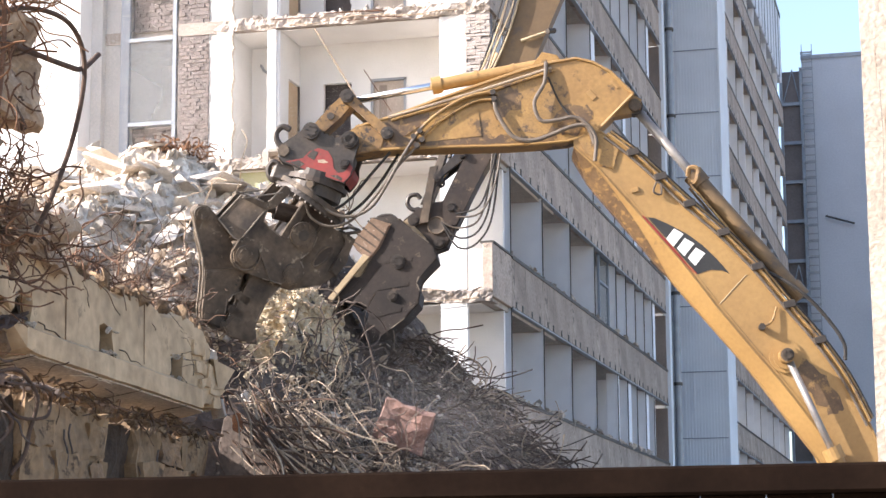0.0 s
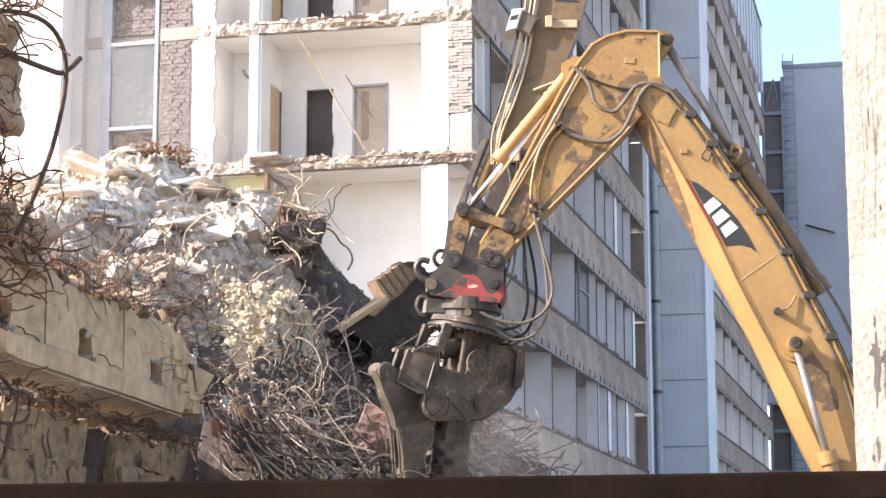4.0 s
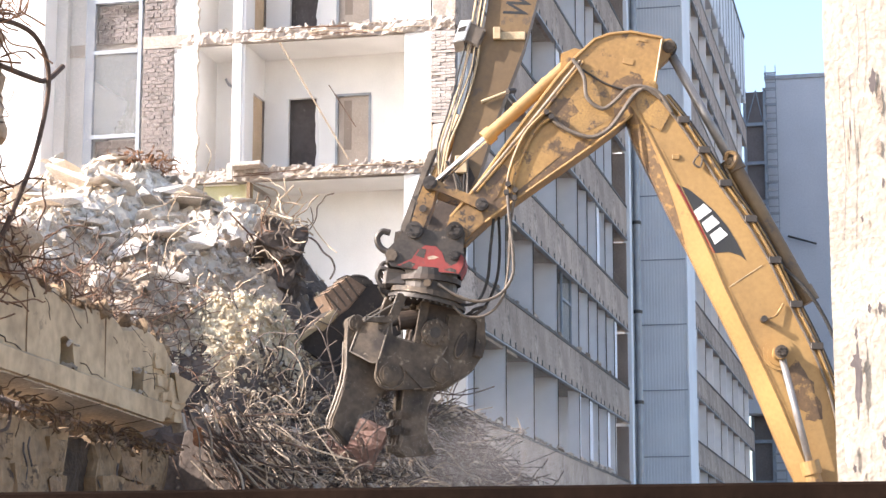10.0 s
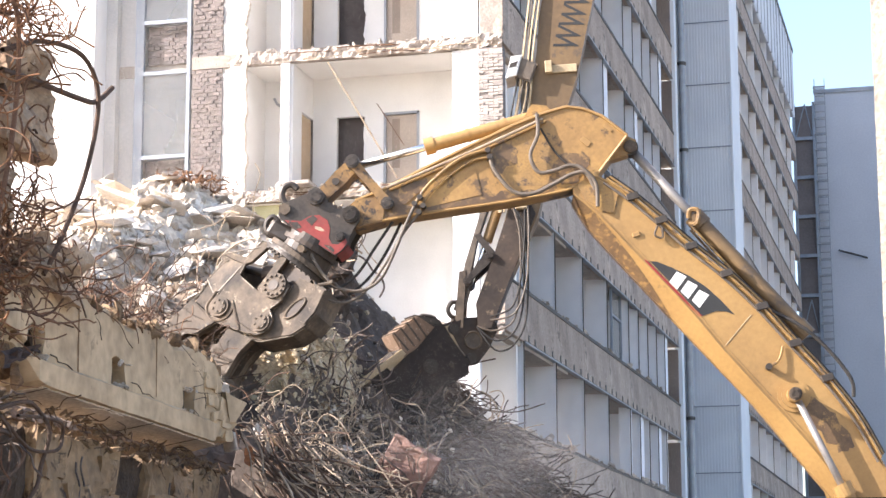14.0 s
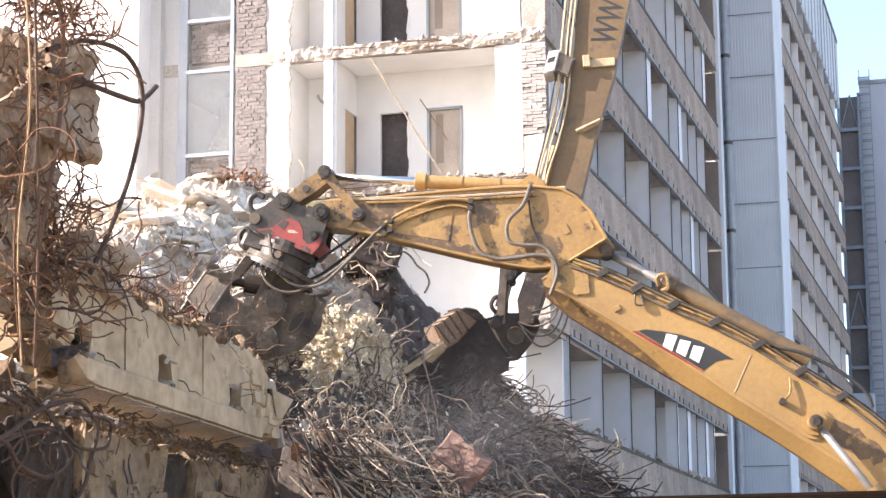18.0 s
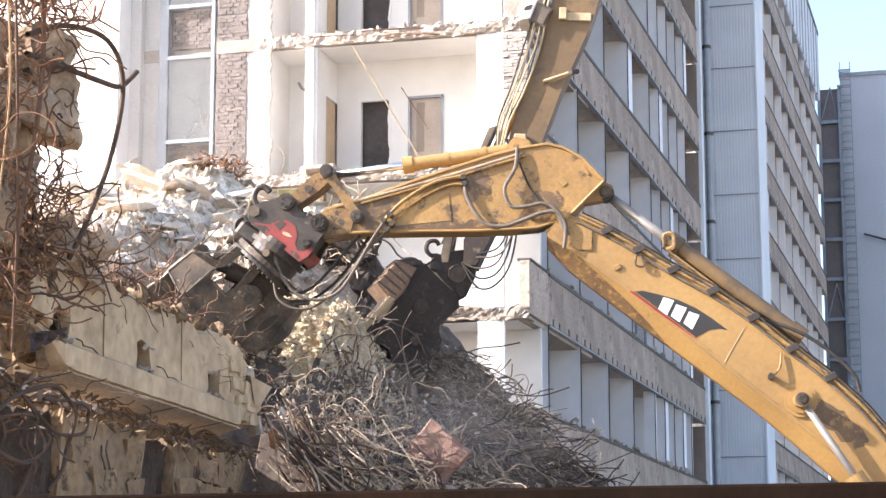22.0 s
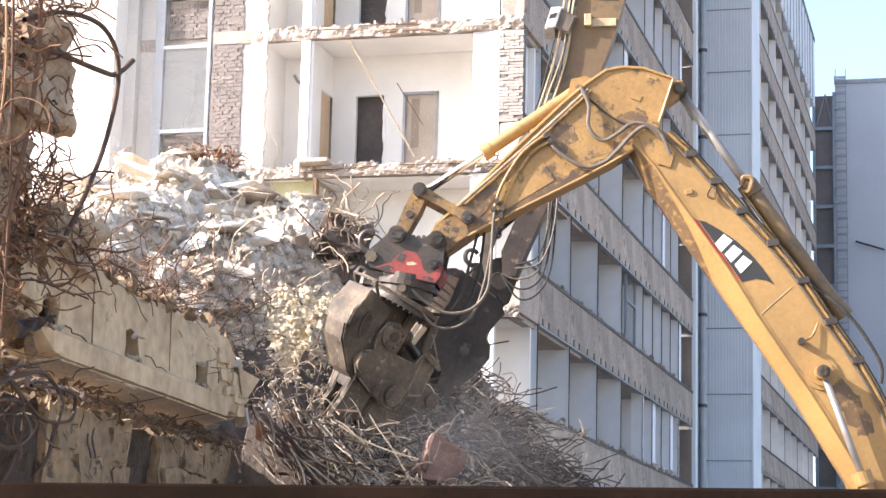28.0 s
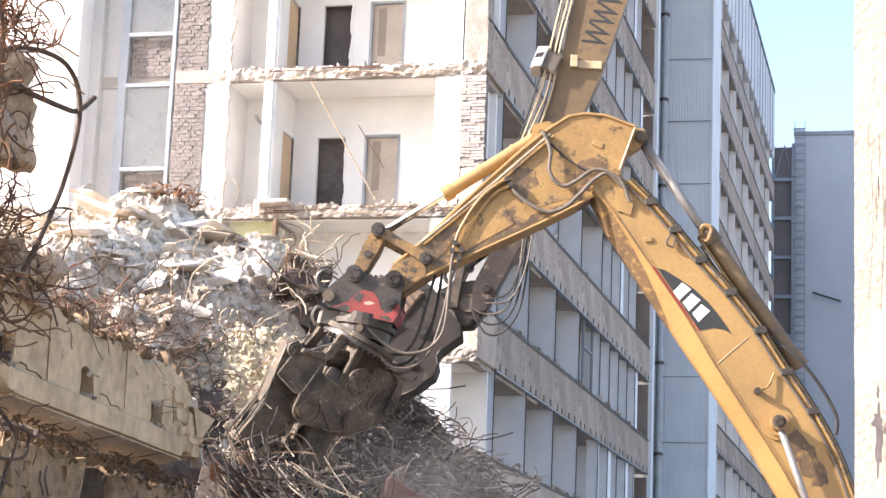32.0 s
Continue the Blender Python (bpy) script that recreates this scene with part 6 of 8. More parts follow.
def excavator():
    base = U * 4.571 + N * 31.0
    e = root("excavator", "yellow crawler excavator with a demolition jaw", "excavator", pose(base.x, base.y, 3.30, 0, 0, TURN))
    carrier(e, 1.6, 3.30, YELLOW)
    # boom: a box girder with a bent back and a sloping lower strip
    n = 16
    top = resample([(-3.49, 6.22), (-3.24, 6.36), (-2.98, 6.22), (-2.68, 5.86), (-2.36, 5.38), (-2.04, 4.86), (-1.66, 4.32), (-1.28, 3.68), (-0.96, 2.98), (-0.66, 2.38), (-0.38, 1.75), (-0.20, 1.0), (-0.12, 0.2), (-0.1, -0.25)], n)
    low = resample([(-3.50, 6.12), (-3.30, 5.85), (-3.07, 5.40), (-2.66, 4.60), (-2.28, 3.85), (-1.98, 3.14), (-1.60, 2.35), (-1.27, 1.68), (-0.88, 0.74), (-0.58, 0.05), (-0.35, -0.25)], n)
    out = resample([(-3.56, 6.02), (-3.42, 5.55), (-3.14, 4.98), (-2.80, 4.30), (-2.42, 3.52), (-2.05, 2.80), (-1.68, 2.05), (-1.36, 1.28), (-1.10, 0.66), (-0.78, 0.0), (-0.5, -0.3)], n)
    bm = bmesh.new()
    rings = []
    for a, b, c in zip(top, low, out):
        w = HALF
        rings.append([bm.verts.new(v) for v in ((a[0], -w, a[1]), (b[0], -w, b[1]), (c[0], -w * 0.35, c[1]), (c[0], w * 0.35, c[1]), (b[0], w, b[1]), (a[0], w, a[1]))])
    for p, q in zip(rings, rings[1:]):
        for k in range(6):
            bm.faces.new((p[k], q[k], q[(k + 1) % 6], p[(k + 1) % 6]))
    bm.faces.new(rings[0]), bm.faces.new(rings[-1][::-1])
    long_edges = [ed for ed in bm.edges if len(ed.link_faces) == 2 and abs(ed.verts[0].co.y - ed.verts[1].co.y) < 0.01]
    bmesh.ops.bevel(bm, geom=long_edges, offset=0.018, segments=2, affect="EDGES")
    boom = part("boom", bm, YELLOW, e, "yellow box-section boom, scratched and grimy")
    # flange lips, weld seam and stiffeners
    for side in (-1, 1):
        part("flange", tube(bmesh.new(), [(p[0], side * (HALF + 0.005), p[1]) for p in low], 0.018, 5), YELLOW, boom)
        part("flange", tube(bmesh.new(), [(p[0], side * (HALF - 0.01), p[1]) for p in top], 0.022, 5), YELLOW, boom)
    # dark belly sheet: oily dirt together with the nose's shade, as colour
    bm = bmesh.new()
    last = None
    for k in range(6):
        (x0, z0), (x1, z1) = low[k], out[k]
        f = (0.98, 0.95, 0.85, 0.66, 0.4, 0.06)[k]
        ring = [bm.verts.new((x0 + (x1 - x0) * (1 - f) - 0.006, -HALF + (1 - f) * HALF * 0.65, z0 + (z1 - z0) * (1 - f) - 0.006)), bm.verts.new((x1 - 0.008, -HALF * 0.35, z1 - 0.008)), bm.verts.new((x1 - 0.008, HALF * 0.35, z1 - 0.008))]
        if last:
            bm.faces.new((last[0], ring[0], ring[1], last[1])), bm.faces.new((last[1], ring[1], ring[2], last[2]))
        last = ring
    part("belly_grime", bm, OILSMEAR, boom, "oily dirt and painted shade under the boom's nose")
    part("weld_seam", tube(bmesh.new(), [(-1.93, -HALF - 0.002, 3.18), (-1.42, -HALF - 0.002, 3.53)], 0.007, 5), CREAMPAINT, boom)
    part("nose_plate", prismm([(-3.36, 5.98), (-3.42, 6.22), (-3.2, 6.34), (-2.98, 6.16), (-2.82, 5.92), (-2.98, 5.62), (-3.18, 5.72)], -HALF - 0.03, HALF + 0.03, 0.015), YELLOWDIRT, boom, "thick worn nose plate")
    for side in (-1, 1):
        part("edge_strip", tube(bmesh.new(), [(p[0] + 0.05, side * (HALF + 0.004), p[1] + 0.035) for p in low[2:-1]], 0.008, 4), YELLOWDIRT, boom)
    for x, z, w in ((-2.75, 5.22, 0.06),):
        part("lug", boxm(x - w, x + w, -HALF - 0.03, -HALF, z - 0.04, z + 0.04, bevel=0.008), YELLOW, boom)
    smear(boom, [(-1.20, 1.95), (-1.02, 2.25), (-0.66, 1.75), (-0.48, 1.20), (-0.75, 1.15)], -HALF - 0.003, 5.0)
    # decal: dark swoosh, red edge, plain white bars
    swoosh = [(-2.73, 4.78), (-2.56, 4.72), (-2.36, 4.56), (-2.14, 4.36), (-1.95, 4.13), (-1.80, 3.88), (-1.66, 3.60), (-1.76, 3.68), (-1.92, 3.73), (-2.16, 3.71), (-2.45, 4.25)]
    part("decal", prismm(swoosh, -HALF - 0.006, -HALF - 0.001), BLACKFILM, boom, "black decal with a red edge")
    part("decal_stripe", prismm([(-2.745, 4.79), (-2.72, 4.80), (-2.14, 3.72), (-2.17, 3.705)], -HALF - 0.009, -HALF - 0.002), REDSTRIPE, boom)
    for k in range(3):
        c = (-2.34 + k * 0.125, 4.36 - k * 0.185)
        q = [spin2(-58, v) for v in ((-0.095, 0.09), (0.07, 0.13), (0.095, -0.12), (-0.07, -0.11))]
        part("decal_bar", prismm([(c[0] + v[0], c[1] + v[1]) for v in q], -HALF - 0.012, -HALF - 0.006), WHITEFILM, boom)
    # boss, stub and boom cylinder mount
    bm = rodm((-1.16, -HALF - 0.03, 2.16), (-1.16, HALF + 0.03, 2.16), 0.25, 28)
    rod(bm, (-1.16, -HALF - 0.06, 2.16), (-1.16, -HALF, 2.16), 0.19, 28)
    rod(bm, (-1.16, -HALF - 0.30, 2.16), (-1.16, HALF + 0.3, 2.16), 0.12, 24)
    part("boss", bm, YELLOW, boom, "round pivot boss")
    pin(boom, (-1.16, 2.16), 0.10, -HALF - 0.33, -HALF - 0.28, TOOL)
    part("stub", rodm((-1.40, -HALF - 0.16, 2.68), (-1.40, -HALF, 2.68), 0.05, 14), GREASE, boom)
    part("stub_pipe", tubem([(-1.38, -HALF - 0.1, 2.68), (-1.22, -HALF - 0.06, 2.74), (-1.10, -HALF - 0.03, 2.93)], 0.018, 6), YELLOWDIRT, boom)
    # pipes and hoses along the back of the boom
    back = [(-2.96, 6.18), (-2.66, 5.80), (-2.34, 5.32), (-2.01, 4.80), (-1.62, 4.24), (-1.25, 3.60), (-0.93, 2.92), (-0.62, 2.28), (-0.36, 1.6), (-0.2, 0.9)]
    for k, (off, y, m_) in enumerate(((0.02, -HALF - 0.05, YELLOWDIRT), (-0.06, -HALF - 0.04, HOSEGREY), (0.09, -HALF + 0.06, YELLOWDIRT), (0.13, -HALF + 0.16, HOSE))):
        part("pipe", tubem([(x + off * 0.8, y, z + off * 0.6) for x, z in back], 0.022, 6), m_, boom, "hydraulic pipe along the boom")
    for k in range(1, 8):
        x, z = back[k]
        part("pipe_clamp", boxm(x - 0.07, x + 0.12, -HALF - 0.09, -HALF + 0.05, z - 0.05, z + 0.06, bevel=0.01), GREASE, boom)
    part("hose", tubem([(-1.2, -HALF + 0.1, 3.6), (-0.78, -HALF, 3.2), (-0.48, -HALF, 2.75), (-0.26, -HALF, 2.2), (-0.3, -HALF, 1.9)], 0.03, 7), HOSE, boom)
    part("shackle", tubem([(-2.40, -HALF - 0.06, 5.25), (-2.48, -HALF - 0.07, 5.12), (-2.38, -HALF - 0.07, 5.05), (-2.34, -HALF - 0.06, 5.20)], 0.018, 6), TOOL, boom)

    # stick
    side = [(0.03, 0.86), (-0.47, 0.86), (-0.78, 0.77), (-1.01, 0.63), (-1.24, 0.3), (-1.47, -0.11), (-1.84, -0.88), (-2.11, -1.47), (-2.38, -2.1), (-2.66, -2.62), (-2.63, -2.95), (-2.45, -2.95), (-2.12, -2.6), (-1.85, -2.29), (-1.36, -1.76), (-0.77, -1.13), (-0.41, -0.72), (-0.15, -0.40), (0.06, 0.02)]
    W = 0.27
    stick = part("stick", prismm(side, -W, W, 0.014), STICKPAINT, e, "oily yellow dipper stick with a round back")
    rim = [(v[0], -W - 0.008, v[1]) for v in side[:10]]
    part("rim", tube(bmesh.new(), rim, 0.028, 6), YELLOW, stick)
    part("rim", tube(bmesh.new(), [(v[0], -W - 0.008, v[1]) for v in side[12:]] + [rim[0]], 0.024, 6), YELLOW, stick)
    part("grime_patch", prismm([(-1.38, -0.05), (-0.9, 0.15), (-0.55, -0.2), (-0.45, -0.55), (-0.95, -0.95), (-1.5, -0.55)], -W - 0.004, -W - 0.0005), YELLOWDIRT, stick, "oily worn patch on the stick")
    smear(stick, [(-2.56, -2.58), (-2.34, -2.10), (-2.02, -1.62), (-1.86, -1.75), (-2.05, -2.30), (-2.30, -2.62)], -W - 0.014, 1.0)
    smear(stick, [(-0.62, -0.05), (-0.35, 0.22), (-0.12, 0.12), (-0.14, -0.22), (-0.45, -0.55)], -W - 0.006, 2.0)
    smear(stick, [(-1.62, -0.75), (-1.30, -0.35), (-1.05, -0.48), (-1.20, -0.95)], -W - 0.006, 3.0)
    bm, last = bmesh.new(), None
    for q in range(31):
        f = q / 30
        x, z = -2.52 + f * 2.25, -2.99 + f * 2.43
        h = 0.10 + 0.09 * noise.noise((f * 14, 3, 1)) + 0.05 * noise.noise((f * 45, 3, 1)) + 0.16 * max(0, 0.45 - f)
        pair = [bm.verts.new((x + 0.02, -W - 0.0045, z + 0.05)), bm.verts.new((x - h * 0.72, -W - 0.0045, z + h * 0.68 + 0.05))]
        if last:
            bm.faces.new((last[0], pair[0], pair[1], last[1]))
        last = pair
    part("oil_film", bm, OILSMEAR, stick, "dark oil along the lower edge")
    part("web_panel", prismm([(-1.55, -1.0), (-1.15, -1.3), (-1.75, -2.05), (-2.05, -1.75)], -W - 0.012, -W - 0.001, 0.004), STICKPAINT, stick)
    for x, z, w, h in ((-0.28, 0.76, 0.11, 0.035), (-0.42, 0.38, 0.12, 0.07)):
        part("pad", boxm(x - w * 0.7, x + w * 0.7, -W - 0.014, -W, z - h * 0.7, z + h * 0.7, bevel=0.004), YELLOW, stick)
    bm = prismm([(-0.1, 0.6), (0.02, 0.88), (0.16, 0.92), (0.28, 0.8), (0.2, 0.62), (0.05, 0.4)], -0.15, 0.15, 0.02)
    part("cylinder_lug", bm, YELLOW, stick)
    pin(stick, STICK_TOP, 0.10, -0.2, 0.2)
    pin(stick, (0.0, 0.0), 0.12, -HALF - 0.05, HALF + 0.05, YELLOWDIRT)
    part("cylinder_lug", prismm([(-1.45, 0.05), (-1.5, 0.35), (-1.3, 0.48), (-1.0, 0.45), (-0.95, 0.2)], -0.13, 0.13, 0.02), YELLOWDIRT, stick)
    part("nose", prismm([(-2.30, -2.25), (-2.66, -2.55), (-2.70, -2.85), (-2.55, -3.02), (-2.36, -2.95), (-2.10, -2.58)], -W - 0.03, W + 0.03, 0.02), GRIMEARM, stick, "grimy stick end")
    pin(stick, ROCK, 0.10, -W - 0.13, W + 0.13, GREASE)
    pin(stick, TIP, 0.13, -W - 0.2, W + 0.2, GREASE)
    for off, m_ in ((0.0, OLDBAR), (0.06, YELLOWDIRT)):
        part("pipe", tubem([(-1.17 + off, -W - 0.04, 0.24), (-1.78 + off, -W - 0.04, -0.98), (-2.40 + off, -W - 0.04, -2.15)], 0.022, 6), m_, stick)
    part("pipe", tubem([(-1.46, -W - 0.06, -0.68), (-1.60, -W - 0.08, -0.78), (-1.80, -W - 0.08, -1.15), (-1.90, -W - 0.08, -1.7), (-1.87, -W - 0.08, -2.1)], 0.028, 7), YELLOWDIRT, stick, "yellow hydraulic pipe")
    part("pipe", tubem([(-1.42, -W - 0.05, -0.75), (-1.60, -W - 0.05, -0.95), (-1.72, -W - 0.05, -1.3), (-1.80, -W - 0.05, -1.8), (-1.74, -W - 0.05, -2.14)], 0.024, 7), YELLOWDIRT, stick)
    for x, z in ((-1.88, -1.95), (-1.88, -2.08), (-1.75, -2.02), (-1.74, -2.14), (-1.52, -0.7), (-1.43, -0.76)):
        part("hose_fitting", rodm((x, -W - 0.14, z), (x, -W - 0.02, z), 0.045, 8), GREASE, stick)
    part("hose", tubem([(-1.29, -W - 0.05, 0.24), (-1.06, -W - 0.1, -0.02), (-0.94, -W - 0.12, -0.35), (-0.67, -W - 0.12, -0.48), (-0.49, -W - 0.13, -0.31), (-0.35, -W - 0.14, -0.10), (-0.17, -W - 0.15, -0.02), (0.14, -W - 0.16, -0.07), (0.40, -W - 0.15, -0.34)], 0.032, 8), HOSEGREY, stick, "dusty hydraulic hose loop")
    part("hose", tubem([(-1.45, -W - 0.06, -0.72), (-1.3, -W - 0.08, -0.85), (-0.99, -W - 0.10, -0.95), (-0.72, -W - 0.11, -0.95), (-0.50, -W - 0.12, -0.77), (-0.36, -W - 0.14, -0.48), (-0.24, -W - 0.15, -0.2), (-0.08, -W - 0.15, -0.04), (0.2, -W - 0.14, -0.15)], 0.034, 8), HOSEGREY, stick, "dusty hydraulic hose loop")
    part("hose", tubem([(-1.1, -W - 0.03, 0.1), (-0.7, -W - 0.03, -0.05), (-0.35, -W - 0.04, -0.1)], 0.016, 6), HOSE, stick)

    # bucket cylinder, rocker, link
    bm = rodm((0, 0, 0), (1.86, 0, 0), 0.105, 22)
    rod(bm, (1.74, 0, 0), (1.90, 0, 0), 0.135, 22)
    rod(bm, (-0.12, 0, 0), (0.05, 0, 0), 0.13, 18)
    for s in (0.55, 1.15):
        rod(bm, (s, 0, 0), (s + 0.05, 0, 0), 0.118, 22)
    cyl = part("bucket_cylinder", bm, YELLOW, e, "yellow hydraulic cylinder", smooth=False)
    rodp = part("cylinder_rod", rodm((-2.2, 0, 0), (0, 0, 0), 0.062, 18), CHROME, e, "bright chrome piston rod", smooth=True)
    part("rod_eye", rodm((0, -0.13, 0), (0, 0.13, 0), 0.12, 18), GREASE, rodp)
    dr = (ROD_END[0] - ROCK[0], ROD_END[1] - ROCK[1])
    arms = []
    for y in (-W - 0.10, W + 0.02):
        bm = bmesh.new()
        nx, nz = -dr[1] / 0.88 * 0.085, dr[0] / 0.88 * 0.085
        mid = (dr[0] * 0.5, dr[1] * 0.5)
        prism(bm, [(-nx, -nz), (mid[0] - nx * 0.8, mid[1] - nz * 0.8), (dr[0] - nx, dr[1] - nz), (dr[0] * 1.1, dr[1] * 1.1), (dr[0] + nx, dr[1] + nz), (mid[0] + nx * 0.8, mid[1] + nz * 0.8), (nx, nz), (-dr[0] * 0.1, -dr[1] * 0.1)], y, y + 0.08)
        arms.append(part("rocker_arm", bm, GRIMEARM, e, "grimy rocker arm"))
    rocker = arms[0]
    arms[1].parent = rocker
    pin(rocker, dr, 0.11, -W - 0.14, W + 0.14, GREASE)
    lx, lz = LINK_PIN[0] - ROD_END[0], LINK_PIN[1] - ROD_END[1]
    bm = prismm([(-0.11, 0.08), (0.11, 0.08), (0.13, -0.3), (0.10, -0.86), (-0.10, -0.86), (-0.13, -0.3)], -0.2, 0.2, 0.02)
    link = part("link", bm, GRIMEARM, e, "short greasy yellow link")
    part("link_bolt", rodm((0, -0.23, -0.4), (0, -0.19, -0.4), 0.06, 10), GREASE, link)

    # boom cylinder pair, seen low on the boom, and the stick cylinder on its back
    bmA = rodm((0, 0, 0), (2.35, 0, 0), 0.13, 22)
    rod(bmA, (2.2, 0, 0), (2.42, 0, 0), 0.165, 20)
    rod(bmA, (-0.15, 0, 0), (0.1, 0, 0), 0.16, 18)
    acyl = part("stick_cylinder", bmA, BROWNARM, e, "dark stick cylinder on the boom's back")
    part("gland", tube(bmesh.new(), bend([(2.42, -0.12, 0.1), (2.5, -0.16, 0.0), (2.4, -0.18, -0.08), (2.28, -0.16, 0.06), (2.34, -0.1, 0.15)], 4), 0.04, 6), YELLOWDIRT, acyl)
    for k, y in enumerate((-0.16, 0.16)):
        part("cylinder_pipe", tubem([(0.1, y, 0.16), (1.2, y, 0.17), (2.3, y, 0.16)], 0.02, 6), YELLOWDIRT, acyl)
    arod = part("stick_cylinder_rod", rodm((-2.3, 0, 0), (0, 0, 0), 0.075, 18), DULLROD, e, "oily steel piston rod", smooth=True)
    part("rod_eye", rodm((0, -0.13, 0), (0, 0.13, 0), 0.13, 18), GREASE, arod)
    bcs = []
    for y in (-HALF - 0.2, HALF + 0.2):
        b1 = part("boom_cylinder", rodm((0, 0, 0), (1.42, 0, 0), 0.12, 20), YELLOWDIRT, e, "boom lift cylinder")
        part("gland", rodm((1.40, 0, 0), (1.60, 0, 0), 0.15, 18), YELLOW, b1)
        b2 = part("boom_cylinder_rod", rodm((-2.1, 0, 0), (0, 0, 0), 0.055, 16), DULLROD, e, "grey steel piston rod", smooth=True)
        bcs.append((b1, b2, y))

    # coupler with its red bracket
    cheek_c = [(-1.04, -0.30), (-0.86, -0.10), (-0.74, 0.05), (-0.60, 0.09), (-0.42, 0.00), (-0.22, -0.02), (-0.08, 0.10), (0.08, 0.10), (0.16, -0.02), (0.13, -0.30), (0.17, -0.42), (0.15, -0.56), (0.08, -0.69), (-0.50, -0.64), (-0.98, -0.57), (-1.06, -0.45)]
    cp = part("coupler", prismm([(-0.98, -0.28), (-0.70, 0.02), (-0.55, 0.04), (-0.3, -0.06), (0.0, 0.06), (0.1, -0.02), (0.08, -0.62), (-0.5, -0.60), (-0.96, -0.54)], -0.26, 0.26, 0.02), GREASE, e, "greasy black quick coupler")
    red = [(-0.90, -0.555), (-0.66, -0.45), (-0.57, -0.31), (-0.45, -0.235), (-0.29, -0.25), (-0.19, -0.35), (-0.14, -0.49), (-0.04, -0.55), (0.05, -0.50), (0.10, -0.37), (0.155, -0.42), (0.14, -0.55), (0.075, -0.675), (-0.50, -0.63)]
    for y in (-0.40, 0.34):
        part("side_plate", prismm(cheek_c, y, y + 0.06, 0.008), GREASE, cp, "greasy black side plate")
        y_out = y - 0.006 if y < 0 else y + 0.061
        part("red_plate", prismm(red, y_out, y_out + 0.005), RED, cp, "scuffed red paint on the bracket")
    part("red_face", prismm([(0.085, -0.66), (0.165, -0.53), (0.18, -0.44), (0.14, -0.44)], -0.33, 0.33), RED, cp)
    for o_ in ([(-0.60, -0.40), (-0.53, -0.28), (-0.44, -0.30), (-0.47, -0.44)], [(-0.16, -0.62), (-0.05, -0.585), (0.04, -0.62), (0.03, -0.665)], [(-0.84, -0.56), (-0.70, -0.49), (-0.60, -0.53), (-0.66, -0.60)]):
        part("grime_patch", prismm(o_, -0.4095, -0.4062), GREASE, cp, "black grease on the red paint")
    part("white_patch", prismm([(-0.42, -0.42), (-0.33, -0.395), (-0.24, -0.42), (-0.30, -0.45), (-0.40, -0.46)], -0.4095, -0.4062), OLDBAR, cp, "scraped bare patch")
    for q in ((-0.63, 0.0), (0.0, 0.0)):
        pin(cp, q, 0.135, -0.47, 0.47, GREASE)
    pin(cp, (0.0, -0.38), 0.085, -0.46, 0.46, GREASE)
    for k in range(5):
        part("bolt_head", rodm((-0.47 + k * 0.085, -0.36, 0.02 - 0.02 * math.sin(k)), (-0.47 + k * 0.085, -0.30, 0.03 - 0.02 * math.sin(k)), 0.035, 8), TOOL, cp)
    part("hook_lug", boxm(-1.08, -0.88, -0.28, 0.28, -0.52, -0.28, bevel=0.03), GREASE, cp)
    part("lug_nut", rodm((-0.98, -0.44, -0.40), (-0.98, -0.26, -0.40), 0.10, 6), TOOL, cp, "large worn nut")
    part("lifting_hook", tubem([(-0.92, -0.05, -0.30), (-1.08, -0.05, -0.28), (-1.20, -0.05, -0.20), (-1.24, -0.05, -0.06), (-1.16, -0.05, 0.04), (-1.04, -0.05, 0.02)], 0.052, 8), GREASE, cp, "black lifting hook")
    part("lifting_hook", tubem([(-1.0, -0.05, -0.62), (-1.16, -0.05, -0.55), (-1.22, -0.05, -0.68), (-1.14, -0.05, -0.82), (-1.02, -0.05, -0.84)], 0.045, 8), GREASE, cp)
    part("valve_block", rough_up(boxm(-1.12, -0.72, -0.26, 0.2, -0.86, -0.58, bevel=0.05), 0.03, 4, 1), GREASE, cp)
    part("neck", rodm((-0.40, 0, -0.58), (-0.42, 0, -0.96), 0.44, 28), GREASE, cp)
    part("neck_flange", rodm((-0.40, 0, -0.70), (-0.405, 0, -0.78), 0.50, 28), TOOLDARK, cp)
    part("hose_union", rodm((-0.40, -0.62, -0.86), (-0.40, -0.42, -0.82), 0.06, 8), TOOL, cp)

    # turning jaw
    tool = part("turntable", rodm((0, 0, 0.03), (0, 0, -0.05), 0.60, 40), TOOL, e, "worn slewing ring")
    bm = bmesh.new()
    rod(bm, (0, 0, -0.05), (0, 0, -0.09), 0.56, 40)
    rod(bm, (0, 0, -0.09), (0, 0, -0.14), 0.62, 40)
    for k in range(36):
        a = k * math.tau / 36
        rod(bm, (0.57 * math.cos(a), 0.57 * math.sin(a), -0.17), (0.57 * math.cos(a), 0.57 * math.sin(a), -0.14), 0.022, 6)
    part("ring_bolts", bm, GREASE, tool)
    core = [(-0.10, -0.10), (0.50, -0.10), (0.55, -0.60), (0.36, -1.20), (-0.20, -1.40), (-0.14, -0.80)]
    part("jaw_body", prismm(core, -0.22, 0.22, 0.02), TOOLDARK, tool, "sooty steel jaw housing")
    for x0, x1 in ((-0.17, -0.03),):
        for y0, y1 in ((-0.33, -0.24), (0.24, 0.33)):
            part("housing_rib", prismm([(x0, -0.12), (x1, -0.12), (x1 + 0.01, -0.80), (x0 + 0.02, -0.80)], y0, y1, 0.012), TOOL, tool, "upright housing rib")
